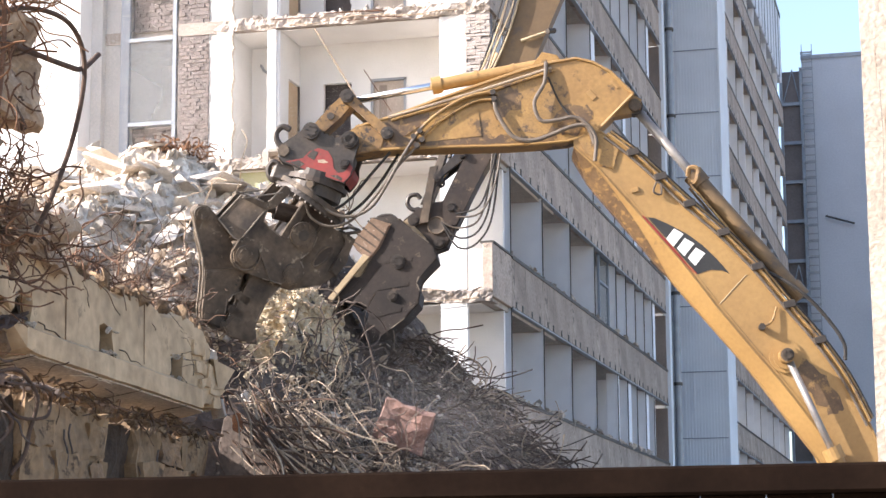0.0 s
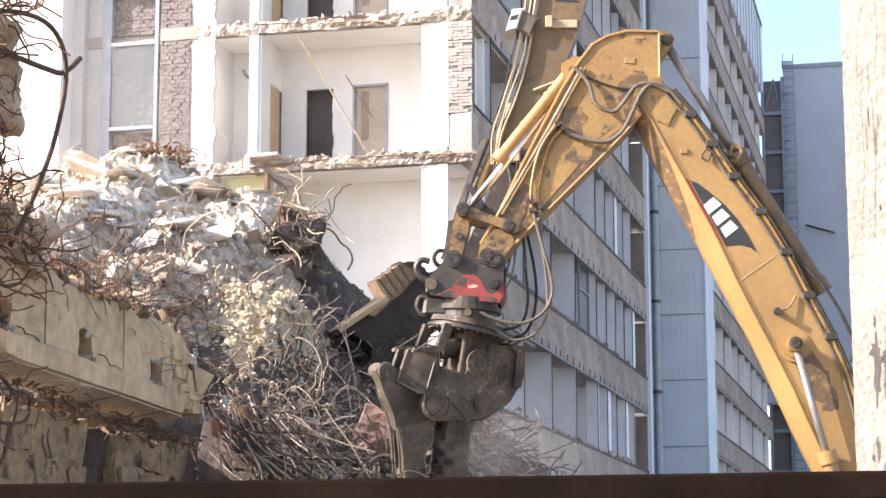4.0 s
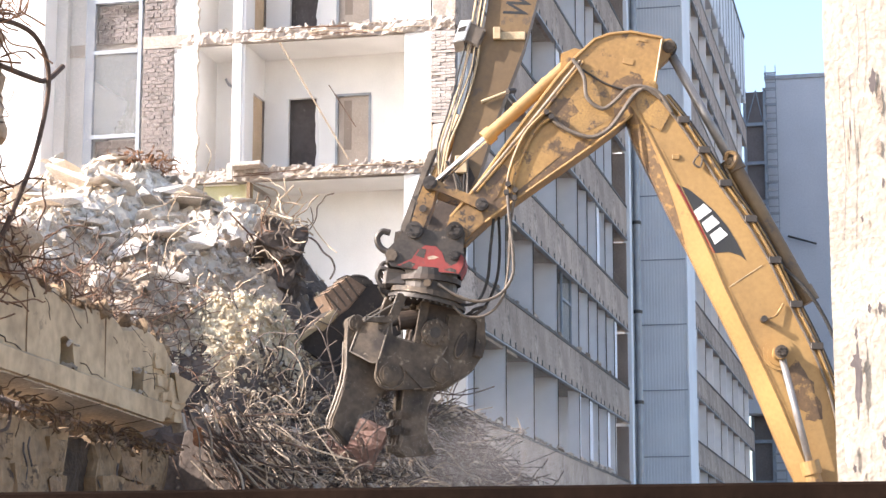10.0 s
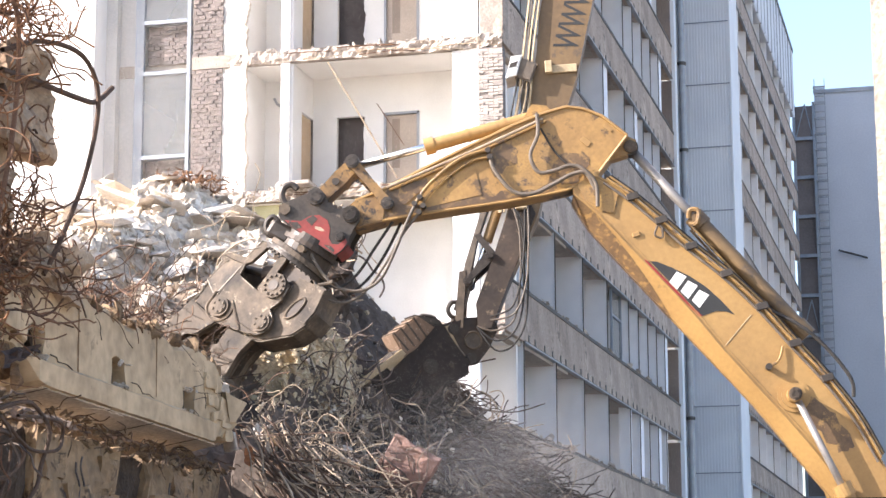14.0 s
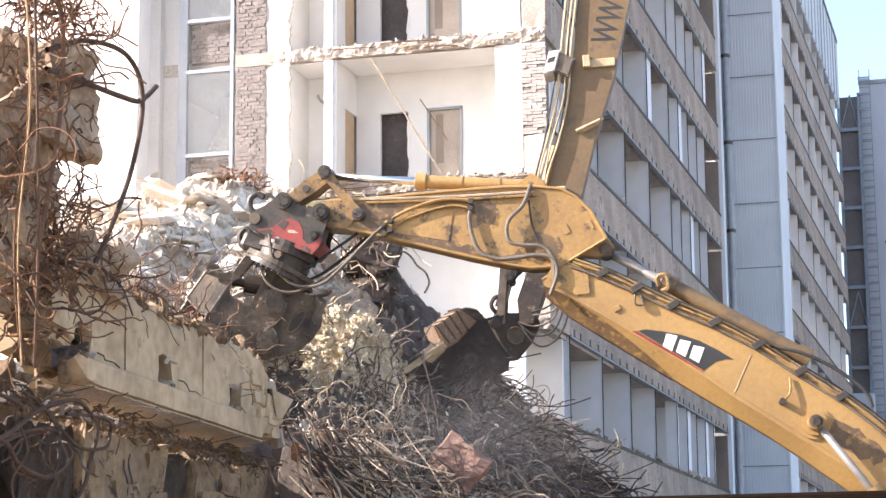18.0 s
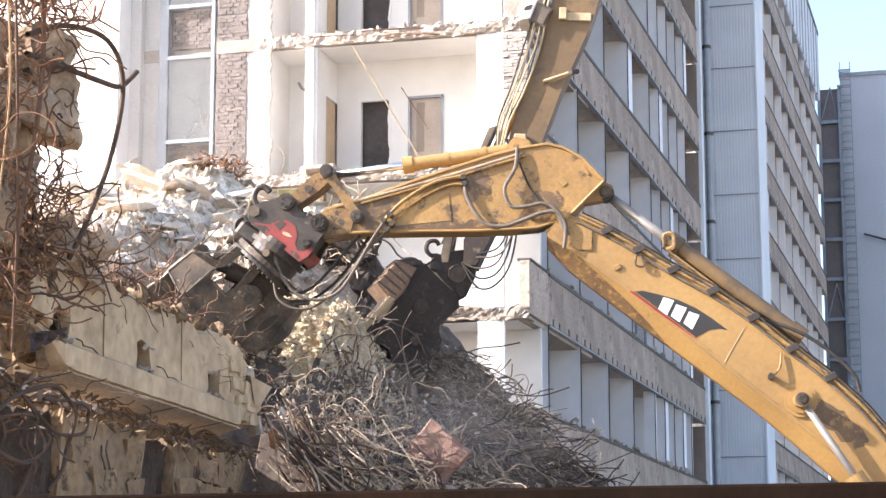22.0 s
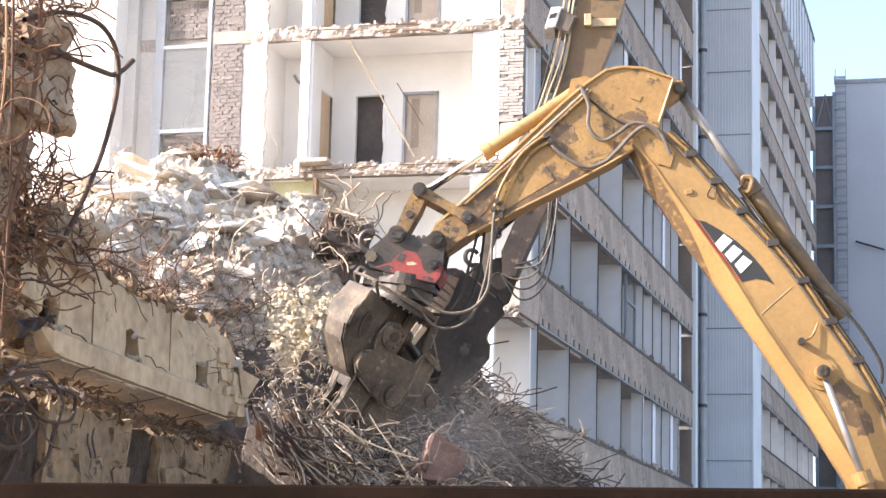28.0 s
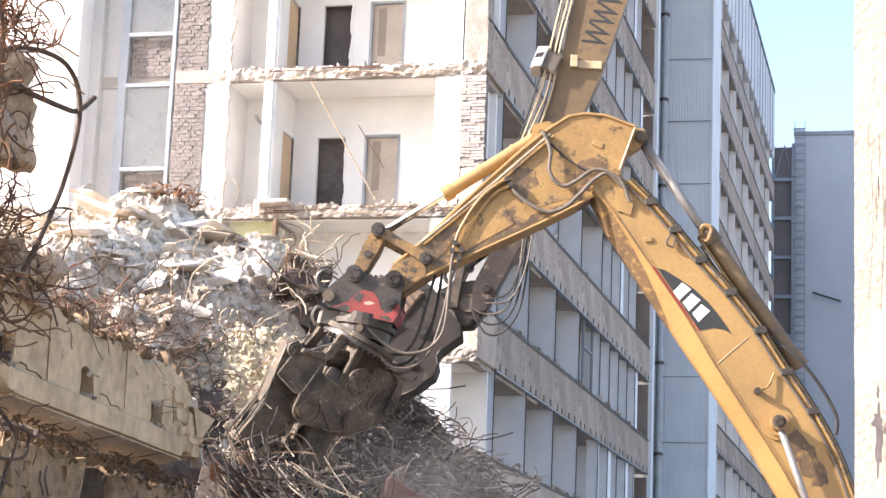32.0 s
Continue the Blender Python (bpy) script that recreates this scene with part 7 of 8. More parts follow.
    cheek = [(-0.60, -0.52), (-0.53, -0.79), (-0.05, -0.82), (-0.04, -0.55), (0.10, -0.36), (0.32, -0.44), (0.38, -0.70), (0.30, -0.93), (0.47, -1.02), (0.51, -1.22), (0.38, -1.38), (-0.05, -1.52), (-0.33, -1.60), (-0.54, -1.55), (-0.66, -1.40), (-0.66, -1.20)]
    strut = [(-0.42, -0.12), (-0.58, -0.12), (-0.64, -0.50), (-1.00, -0.60), (-1.02, -0.67), (-0.58, -0.60), (-0.50, -0.50)]
    for s_ in (-1, 1):
        y0, y1 = (-0.37, -0.30) if s_ < 0 else (0.30, 0.37)
        part("cheek_plate", prismm(cheek, y0, y1, 0.012), TOOL, tool, "thick worn cheek plate")
        part("cheek_strut", prismm(strut, y0 - 0.004, y1 + 0.004, 0.01), TOOL, tool, "welded strut under the ring")
        # the folded wing of the cheek, which reaches round the moving jaw's head
        bm = bmesh.new()
        wing = [(-0.59, 0.375, -0.55), (-1.02, 0.19, -0.63), (-1.09, 0.17, -1.14), (-0.76, 0.31, -1.25), (-0.62, 0.375, -1.22)]
        va = [bm.verts.new((x, s_ * y, z)) for x, y, z in wing]
        vb = [bm.verts.new((x, s_ * (y - 0.06), z)) for x, y, z in wing]
        bm.faces.new(va), bm.faces.new(vb[::-1])
        for k in range(5):
            bm.faces.new((va[k], vb[k], vb[(k + 1) % 5], va[(k + 1) % 5]))
        part("cheek_wing", bm, TOOL, tool, "folded wing of the cheek plate")
        for k in (0, 1, 2, 3):
            a_, b_ = wing[k], wing[k + 1]
            part("worn_edge", tube(bmesh.new(), [(a_[0], s_ * a_[1], a_[2]), (b_[0], s_ * b_[1], b_[2])], 0.014, 5), WORNEDGE, tool, "bare worn steel edge")
        edge_wear(tool, strut[:5], s_ * 0.372, 0.013, 1.0, 4)
        bm = rodm((0.12, s_ * 0.36, -0.59), (0.12, s_ * 0.42, -0.59), 0.21, 26)
        for k in range(12):
            a = k * math.tau / 12
            rod(bm, (0.12 + 0.16 * math.cos(a), s_ * 0.42, -0.59 + 0.16 * math.sin(a)), (0.12 + 0.16 * math.cos(a), s_ * 0.445, -0.59 + 0.16 * math.sin(a)), 0.024, 6)
        edge_wear(tool, cheek, s_ * 0.362, 0.013, 0.8, 3)
        part("bolted_boss", bm, TOOL, tool, "round flange with a ring of bolts")
        part("boss_bore", rodm((0.12, s_ * 0.42, -0.59), (0.12, s_ * 0.432, -0.59), 0.085, 16), GREASE, tool)
        # raised lip round the lower pivot
        lip = [(-0.45 + 0.23 * math.cos(a), s_ * 0.375, -1.37 + 0.23 * math.sin(a)) for a in [math.radians(200 + 20 * k) for k in range(12)]]
        part("pivot_lip", tube(bmesh.new(), [(-0.68, s_ * 0.375, -1.2)] + lip + [(0.1, s_ * 0.375, -1.47)], 0.022, 6), TOOL, tool)
    # the arm on the cylinder side, with its long slot and wide end block
    ear = [(0.30, -0.24), (0.60, -0.20), (0.87, -0.17), (0.92, -0.40), (0.97, -0.55), (0.96, -0.82), (0.87, -1.04), (0.47, -1.42), (0.25, -1.50), (-0.02, -1.46), (0.20, -1.05), (0.38, -0.75), (0.30, -0.40)]
    part("right_arm", prismm(ear, -0.27, 0.27, 0.025), TOOL, tool, "heavy jaw arm with an oval slot")
    edge_wear(tool, ear, -0.262, 0.012, 0.6, 5)
    part("end_block", prismm([(0.62, -0.19), (0.88, -0.15), (0.93, -0.40), (0.985, -0.55), (0.97, -0.80), (0.82, -0.80), (0.80, -0.30)], -0.34, 0.34, 0.02), TOOL, tool, "broad worn end block")
    part("block_opening", boxm(0.66, 0.84, -0.22, 0.22, -0.19, -0.145), GREASE, tool, "dark opening in the block")
    part("block_guard", tubem([(0.70, -0.30, -0.17), (0.84, -0.30, -0.04), (0.86, -0.28, 0.0), (0.86, 0.28, 0.0), (0.84, 0.30, -0.04), (0.70, 0.30, -0.17)], 0.028, 6, 3), TOOL, tool, "bent guard bar on the block")
    for s_ in (-1, 1):
        oval = [(0.61 + 0.085 * math.cos(a) + 0.03 * math.sin(a), -0.67 + 0.21 * math.sin(a)) for a in [k * math.tau / 20 for k in range(20)]]
        part("oval_rim", tube(bmesh.new(), [(x, s_ * 0.275, z) for x, z in oval + oval[:1]], 0.022, 6), TOOL, tool)
        part("oval_recess", prismm(oval, *((-0.276, -0.271) if s_ < 0 else (0.271, 0.276))), TOOLDARK, tool)
    # fixed jaw: two prongs with a slot, joined at the tip
    fixed = [(-0.19, -1.45), (0.33, -1.42), (0.27, -1.80), (0.33, -2.19), (0.53, -2.41), (0.10, -2.54), (-0.08, -2.46), (-0.05, -2.33), (-0.10, -2.10), (-0.10, -1.85)]
    for y0, y1 in ((-0.27, -0.09), (0.09, 0.27)):
        part("right_jaw", prismm(fixed, y0, y1, 0.025), TOOL, tool, "toothed crushing jaw")
    part("jaw_bridge", prismm([(0.33, -2.15), (0.55, -2.41), (0.10, -2.55), (-0.06, -2.46), (-0.04, -2.25)], -0.30, 0.30, 0.02), TOOL, tool)
    part("jaw_bridge", prismm([(-0.19, -1.40), (0.33, -1.40), (0.29, -1.62), (-0.12, -1.66)], -0.22, 0.22, 0.02), TOOLDARK, tool)
    for x, z in ((-0.09, -1.93), (-0.06, -2.17), (0.0, -2.44)):
        for y in (-0.27, 0.09):
            part("tooth", prismm([(x + 0.16, z + 0.08), (x - 0.06, z + 0.07), (x - 0.13, z + 0.02), (x - 0.10, z - 0.07), (x + 0.16, z - 0.08)], y, y + 0.18, 0.02), TOOL, tool, "blunt crushing tooth")
    edge_wear(tool, fixed[:7], -0.263, 0.012, 0.8, 6)
    for p_, r_ in (((0.34, -1.17), 0.16), ((-0.45, -1.37), 0.17)):
        pin(tool, p_, r_, -0.42, 0.42, TOOL, "bolted pivot pin")
    # the moving jaw, drawn from its own pivot
    mx, mz = 0.45, 1.37
    q = lambda pts: [(x + mx, z + mz) for x, z in pts]
    jaw1 = part("left_jaw", prismm(q([(-1.04, -0.52), (-0.92, -0.44), (-0.78, -0.50), (-0.62, -0.80), (-0.58, -1.20), (-0.40, -1.62), (-0.62, -1.82), (-1.08, -1.50), (-1.06, -1.26), (-1.06, -0.90)]), -0.12, 0.12, 0.025), TOOL, tool, "curved crushing jaw")
    for y0, y1 in ((-0.22, -0.06), (0.06, 0.22)):
        part("prong", prismm(q([(-1.10, -1.45), (-0.45, -1.58), (-0.66, -1.91), (-0.87, -1.97), (-0.98, -2.24), (-1.07, -2.46), (-1.16, -2.40), (-1.33, -2.19), (-1.30, -2.05), (-1.20, -1.80)]), y0, y1, 0.025), TOOL, jaw1, "curved jaw prong with a worn tip")
    edge_wear(jaw1, q([(-1.06, -0.90), (-1.04, -0.52), (-0.92, -0.44), (-0.78, -0.50)]), -0.118, 0.013, 0.9, 7)
    for y in (-0.12, 0.12):
        back_edge = q([(-1.06, -0.85), (-1.07, -1.26), (-1.12, -1.50), (-1.22, -1.80), (-1.32, -2.05), (-1.34, -2.19), (-1.17, -2.41)])
        part("worn_edge", tube(bmesh.new(), [(x, y, z) for x, z in back_edge], 0.017, 5), WORNEDGE, jaw1, "bare worn steel edge")
    edge_wear(jaw1, q([(-0.66, -1.91), (-0.87, -1.97), (-0.98, -2.24), (-1.07, -2.46)]), -0.213, 0.012, 0.8, 8)
    part("jaw_bridge", prismm(q([(-1.06, -2.44), (-1.33, -2.18), (-1.28, -2.05), (-1.0, -2.22)]), -0.24, 0.24, 0.02), TOOL, jaw1)
    for k in range(3):
        p_ = (-0.68 + k * 0.05 + mx, -1.80 + k * 0.06 + mz)
        part("bolt_hole", rodm((p_[0], -0.226, p_[1]), (p_[0], -0.221, p_[1]), 0.022, 8), GREASE, jaw1)
    pin(jaw1, (-0.92 + mx, -0.58 + mz), 0.12, -0.2, 0.2, TOOL, "bolted pivot pin")
    part("jaw_ram", rodm((0.1, 0, -0.32), (-0.40, 0, -0.50), 0.15, 18), TOOLDARK, tool, "jaw closing ram")
    part("ram_rod", rodm((-0.40, 0, -0.50), (-0.95, 0, -0.70), 0.07, 14), GREASE, tool)
    # hoses from the stick to the jaw hang from the stick end
    for pts, r_, m_ in (([(-1.87, -0.36, -2.05), (-1.76, -0.40, -2.45), (-1.60, -0.42, -2.95), (-1.52, -0.42, -3.35), (-1.65, -0.42, -3.68), (-1.95, -0.44, -3.86), (-2.3, -0.46, -3.84), (-2.62, -0.46, -3.72)], 0.026, HOSEGREY),
                        ([(-1.74, -0.34, -2.1), (-1.71, -0.36, -2.6), (-1.62, -0.36, -3.15), (-1.6, -0.36, -3.7), (-1.78, -0.38, -4.02), (-2.1, -0.4, -4.12), (-2.4, -0.4, -3.95)], 0.022, HOSEGREY),
                        ([(-2.0, -0.2, -2.5), (-1.95, -0.2, -3.0), (-1.9, -0.2, -3.5), (-2.0, -0.2, -3.85), (-2.3, -0.2, -3.95)], 0.024, HOSE),
                        ([(-1.95, 0.1, -2.4), (-1.82, 0.1, -2.95), (-1.78, 0.1, -3.45), (-1.9, 0.1, -3.9), (-2.2, 0.1, -4.1)], 0.024, HOSE)):
        part("hose", tubem(pts, r_, 7), m_, stick, "hanging hydraulic hose")
    return dict(boom=boom, stick=stick, cyl=cyl, rod=rodp, rocker=rocker, link=link, acyl=acyl, arod=arod, bcs=bcs, coupler=cp, tool=tool, jaw=jaw1)


EX = excavator()


def second_excavator():
    o = N * 35.0
    e = root("tall_excavator", "ochre brown long-reach excavator arm with a bucket", "excavator", pose(o.x, o.y, 0, 0, 0, TURN))
    carrier(e, 11.0, 0.0, BROWNARM)
    W = 0.26
    outline = [(1.85, 5.2), (1.14, 2.16), (0.76, 0.78), (0.44, -0.38), (-0.03, -1.62), (-0.42, -2.86), (-1.08, -4.15), (-1.36, -4.78), (-1.56, -4.78), (-1.57, -4.34), (-1.20, -3.46), (-0.92, -2.70), (-0.79, -1.92), (-0.48, -0.99), (-0.24, 0.16), (-0.16, 0.8), (0.16, 2.19), (0.85, 5.2)]
    stick = part("stick", prismm(outline, -W, W, 0.02), BROWNARM, e, "muddy ochre stick with hoses down its side")
    part("clamp_plate", boxm(-0.09, 0.46, -W - 0.05, -W, -0.27, -0.12, bevel=0.012), CREAMPAINT, stick, "cream clamp plate")
    part("clamp_lug", boxm(-0.11, 0.02, -W - 0.13, -W, -0.27, -0.05, bevel=0.012), CREAMPAINT, stick)
    part("hose_block", prismm([(-0.53, 0.04), (-0.24, -0.10), (-0.38, -0.44), (-0.66, -0.30)], -W - 0.16, W, 0.03), HOSEGREY, stick, "black hose clamp block")
    part("block_cover", prismm([(-0.70, 0.06), (-0.50, 0.07), (-0.62, -0.30), (-0.82, -0.34)], -W - 0.2, W, 0.02), WHITEFILM, stick, "white cover")
    part("cover_slot", prismm([(-0.72, -0.08), (-0.58, -0.04), (-0.62, -0.14), (-0.75, -0.16)], -W - 0.206, -W - 0.19), GREASE, stick)
    part("lever", rodm((-0.33, -W - 0.05, -1.41), (0.20, -W - 0.05, -1.21), 0.03, 8), CREAMPAINT, stick, "tan lever bar")
    part("lever_knob", rodm((0.14, -W - 0.12, -1.24), (0.26, -W + 0.02, -1.19), 0.05, 8), GREASE, stick)
    # black letters reading up the stick
    text = bpy.data.curves.new("letters", "FONT")
    text.body, text.size, text.extrude, text.offset = "WWW", 1.0, 0.002, 0.012
    shape = new("letters", text)
    me = bpy.data.meshes.new_from_object(shape)
    bpy.data.objects.remove(shape)
    xs, ys = [v.co.x for v in me.vertices], [v.co.y for v in me.vertices]
    along, up = Vector((0.307, 0, 0.952)), Vector((-0.952, 0, 0.307))
    for v in me.vertices:
        a, b = (v.co.x - min(xs)) / (max(xs) - min(xs)) * 1.25, (v.co.y - min(ys)) / (max(ys) - min(ys)) * 0.44
        v.co = Vector((0.475, -W - 0.003 - v.co.z, 0.10)) + along * a + up * b
    me.materials.append(BLACKFILM)
    new("lettering", me).parent = stick
    r = random.Random(7)
    for k in range(6):
        off = k * 0.045
        pts = [(0.60 - off, -W - 0.04, 4.5), (0.1 - off, -W - 0.05, 2.19), (-0.2 - off * 0.8, -W - 0.06, 0.75), (-0.30 - off, -W - 0.08, 0.0), (-0.42 - off * 1.2, -W - 0.07 - 0.03 * (k % 2), -0.75), (-0.64 - off * 1.2, -W - 0.08, -1.55), (-0.88 - off, -W - 0.08, -2.2), (-1.0 - off * 0.5, -W - 0.06, -2.75)]
        pts = [(x + r.uniform(-0.03, 0.03), y, z) for x, y, z in pts]
        part("hose", tubem(pts, 0.016 if k % 2 else 0.022, 6), (CREAMPAINT, HOSE, CREAMPAINT, HOSEGREY)[k % 4], stick, "hydraulic line on the stick")
    for k in range(3):
        pts = [(-0.9 - 0.03 * k, -W - 0.1, -2.5), (-0.75 + 0.05 * k, -W - 0.12, -3.1), (-0.80 + 0.05 * k, -W - 0.12, -4.1 - 0.22 * k), (-0.95, -W - 0.12, -4.7 - 0.2 * k), (-1.3, -W - 0.1, -4.85 - 0.17 * k), (-1.6, -W - 0.1, -4.75)]
        part("hose", tubem(pts, 0.017, 6), HOSE if k else HOSEGREY, stick, "hanging hydraulic hose")
    for k in range(2):
        pts = [(-0.62 + 0.05 * k, -W - 0.1, -2.5), (-0.66 + 0.07 * k, -W - 0.14, -3.2), (-0.76 + 0.08 * k, -W - 0.16, -3.9 - 0.12 * k), (-0.95 + 0.03 * k, -W - 0.14, -4.45 - 0.12 * k), (-1.35, -W - 0.1, -4.6 - 0.06 * k)]
        part("hose", tubem(pts, 0.018, 6), (HOSE, HOSEGREY)[k % 2], stick, "hanging hydraulic hose")
    part("line_block", boxm(-0.80, -0.58, -W - 0.14, -W, -2.72, -2.40, bevel=0.02), CREAMPAINT, stick, "dusty pipe junction block")
    part("worn_end", prismm([(-0.62, -2.35), (-0.42, -2.80), (-1.06, -4.13), (-1.34, -4.80), (-1.58, -4.80), (-1.60, -4.34), (-1.22, -3.46), (-0.93, -2.70)], -W - 0.012, W + 0.012, 0.02), TOOLDARK, stick, "sooty worn stick end")
    for y in (-0.30, 0.22):
        part("coupler_link", prismm([(-1.86, -3.75), (-1.72, -3.72), (-1.84, -4.75), (-2.0, -4.78)], y, y + 0.08, 0.01), TOOL, stick, "dusty steel coupler link")
    # bucket cylinder guard and link
    part("guard", prismm([(-1.28, -2.26), (-1.12, -2.2), (-1.52, -3.2), (-1.70, -3.95), (-1.84, -3.92), (-1.76, -3.6)], -0.15, 0.15, 0.02), HOSEGREY, stick, "dusty cylinder guard")
    part("bucket_cylinder", rodm((-0.72, -0.02, -1.6), (-1.35, -0.02, -3.2), 0.09, 16), YELLOWDIRT, stick)
    part("cylinder_rod", rodm((-1.35, -0.02, -3.2), (-1.68, -0.02, -4.0), 0.05, 14), CHROME, stick)
    for y in (-0.26, 0.18):
        part("side_link", prismm([(-1.78, -3.92), (-1.64, -3.9), (-1.22, -3.55), (-1.25, -3.42), (-1.4, -3.45)], y, y + 0.08), GREASE, stick)
        part("side_link", prismm([(-1.80, -3.9), (-1.66, -3.88), (-1.84, -4.42), (-2.0, -4.42)], y, y + 0.08), GREASE, stick)
    part("strut", prismm([(-1.56, -3.1), (-1.46, -3.06), (-1.12, -3.55), (-1.22, -3.62)], -0.2, -0.12, 0.01), GREASE, stick)
    pin(stick, (-1.71, -3.92), 0.09, -0.32, 0.32, GREASE)
    pin(stick, (-1.30, -3.50), 0.08, -0.32, 0.32, GREASE)
    # gooseneck boom, over the top and down to the carrier
    boom = [(1.2, 16.9), (2.2, 17.6), (6.5, 18.6), (8.6, 17.2), (11.0, 9.0), (11.6, 3.0)]
    bm = bmesh.new()
    last = None
    for i, (x, z) in enumerate(boom):
        a, b = boom[max(i - 1, 0)], boom[min(i + 1, len(boom) - 1)]
        d = Vector((b[0] - a[0], 0, b[1] - a[1])).normalized()
        n_ = Vector((-d.z, 0, d.x)) * 0.4
        ring = [bm.verts.new(Vector((x, y, z)) + s * n_) for s, y in ((1, -0.35), (-1, -0.35), (-1, 0.35), (1, 0.35))]
        if last:
            for k in range(4):
                bm.faces.new((last[k], last[(k + 1) % 4], ring[(k + 1) % 4], ring[k]))
        else:
            bm.faces.new(ring)
        last = ring
    bm.faces.new(last)
    part("boom", bm, BROWNARM, e)
    # coupler, hook and bucket, drawn from the coupler's bore
    side = [(-1.06, 0.12), (-0.62, 0.15), (-0.40, -0.10), (-0.06, -0.40), (-0.02, -0.62), (-0.36, -0.90), (-0.42, -1.02), (-0.36, -1.18), (-0.40, -1.38), (-0.65, -1.62), (-1.0, -1.84), (-1.34, -2.05), (-1.59, -2.09), (-1.50, -1.90), (-1.37, -1.70), (-1.27, -1.52), (-1.30, -1.37), (-1.45, -1.27), (-1.88, -1.16), (-1.78, -0.98), (-1.44, -0.60), (-1.20, -0.28)]
    bucket = part("bucket", prismm(side, -0.42, 0.42, 0.02), BUCKETSTEEL, e, "dark heavy-duty bucket")
    edge_wear(bucket, side, -0.42, 0.009, 0.3, 9)
    part("back_box", prismm([(-1.50, -0.22), (-1.12, 0.20), (-0.78, 0.06), (-1.02, -0.36), (-1.22, -0.56)], -0.46, 0.38, 0.03), BOXTAN, bucket, "dusty brown ribbed back box")
    part("box_lid", prismm([(-1.16, 0.21), (-0.70, 0.21), (-0.62, 0.10), (-0.80, 0.07), (-1.12, 0.17)], -0.42, 0.36, 0.012), GREASE, bucket, "black box lid")
    for k in range(4):
        part("box_rib", prismm([(-1.50 + k * 0.10, -0.19 + k * 0.11), (-1.48 + k * 0.10, -0.17 + k * 0.11), (-1.16 + k * 0.09, -0.42 + k * 0.10), (-1.18 + k * 0.09, -0.45 + k * 0.10)], -0.468, 0.388), TOOL, bucket)
    for y in (-0.50, 0.34):
        part("slide_rail", prismm([(-1.30, -0.44), (-1.20, -0.50), (-1.92, -1.24), (-2.0, -1.18)], y, y + 0.07, 0.01), CREAMPAINT, bucket, "pale scraped slide rail")
    part("slide_bracket", prismm([(-1.36, -0.50), (-1.18, -0.54), (-1.40, -0.86), (-1.58, -0.78)], -0.44, 0.34, 0.02), CREAMPAINT, bucket, "dusty pale bracket")
    part("slide_plate", prismm([(-1.42, -0.80), (-1.34, -0.86), (-1.86, -1.30), (-1.95, -1.24)], -0.43, 0.34, 0.02), BUCKETSTEEL, bucket)
    part("box_grip", tubem([(-1.0, -0.3, 0.10), (-1.02, -0.3, 0.22), (-0.80, -0.3, 0.24), (-0.70, -0.3, 0.15)], 0.035, 6), GREASE, bucket)
    for o_ in ([(-0.95, -0.55), (-0.45, -0.55), (-0.47, -0.63), (-0.96, -0.63)], [(-1.1, -1.02), (-0.55, -0.98), (-0.57, -1.06), (-1.12, -1.10)], [(-1.2, -1.5), (-0.7, -1.42), (-0.72, -1.5), (-1.24, -1.58)]):
        part("wear_plate", prismm(o_, -0.427, 0.427, 0.003), BUCKETSTEEL, bucket, "worn steel strip")
    for k in range(3):
        part("bucket_tooth", prismm([(-1.36, -1.72), (-1.30, -1.90), (-1.62, -2.16), (-1.66, -2.06)], -0.42 + k * 0.33, -0.26 + k * 0.33, 0.012), TOOLDARK, bucket)
        part("bucket_tooth", prismm([(-1.80, -1.06), (-1.72, -1.20), (-1.98, -1.30), (-2.02, -1.22)], -0.40 + k * 0.31, -0.28 + k * 0.31, 0.012), TOOLDARK, bucket)
    for q_, rr in (((-0.72, -0.62), 0.13), ((-0.86, -1.22), 0.09)):
        pin(bucket, q_, rr, -0.45, 0.45, GREASE)
    part("catch_plate", prismm([(-0.62, 0.10), (-0.50, 0.16), (-0.20, -0.22), (-0.30, -0.32)], -0.27, 0.27, 0.015), CREAMPAINT, bucket, "scraped pale catch plate")
    part("coupler", prismm([(-0.58, 0.16), (-0.30, 0.34), (0.0, 0.42), (0.30, 0.46), (0.42, 0.30), (0.34, -0.05), (0.16, -0.40), (-0.16, -0.48), (-0.42, -0.12)], -0.22, 0.22, 0.03), TOOLDARK, bucket, "black quick coupler with a round bore")
    part("coupler_bore", rodm((0, -0.235, 0), (0, 0.235, 0), 0.135, 20), HOSEGREY, bucket)
    part("coupler_rim", tube(bmesh.new(), [(0.15 * math.cos(k * math.tau / 18), -0.235, 0.15 * math.sin(k * math.tau / 18)) for k in range(19)], 0.022, 6), TOOL, bucket)
    part("hook", tubem([(-0.30, -0.05, 0.36), (-0.42, -0.05, 0.36), (-0.50, -0.05, 0.47), (-0.45, -0.05, 0.60), (-0.32, -0.05, 0.62), (-0.26, -0.05, 0.54)], 0.04, 8), GREASE, bucket, "black lifting hook")
    part("hook_eye", rodm((-0.30, -0.1, 0.30), (-0.30, 0.1, 0.30), 0.08, 12), GREASE, bucket)
    for q_ in ((0.28, 0.30), (-0.40, 0.12), (0.02, -0.32)):
        pin(bucket, q_, 0.10, -0.28, 0.28, GREASE)
    return dict(stick=stick, bucket=bucket)


EX2 = second_excavator()


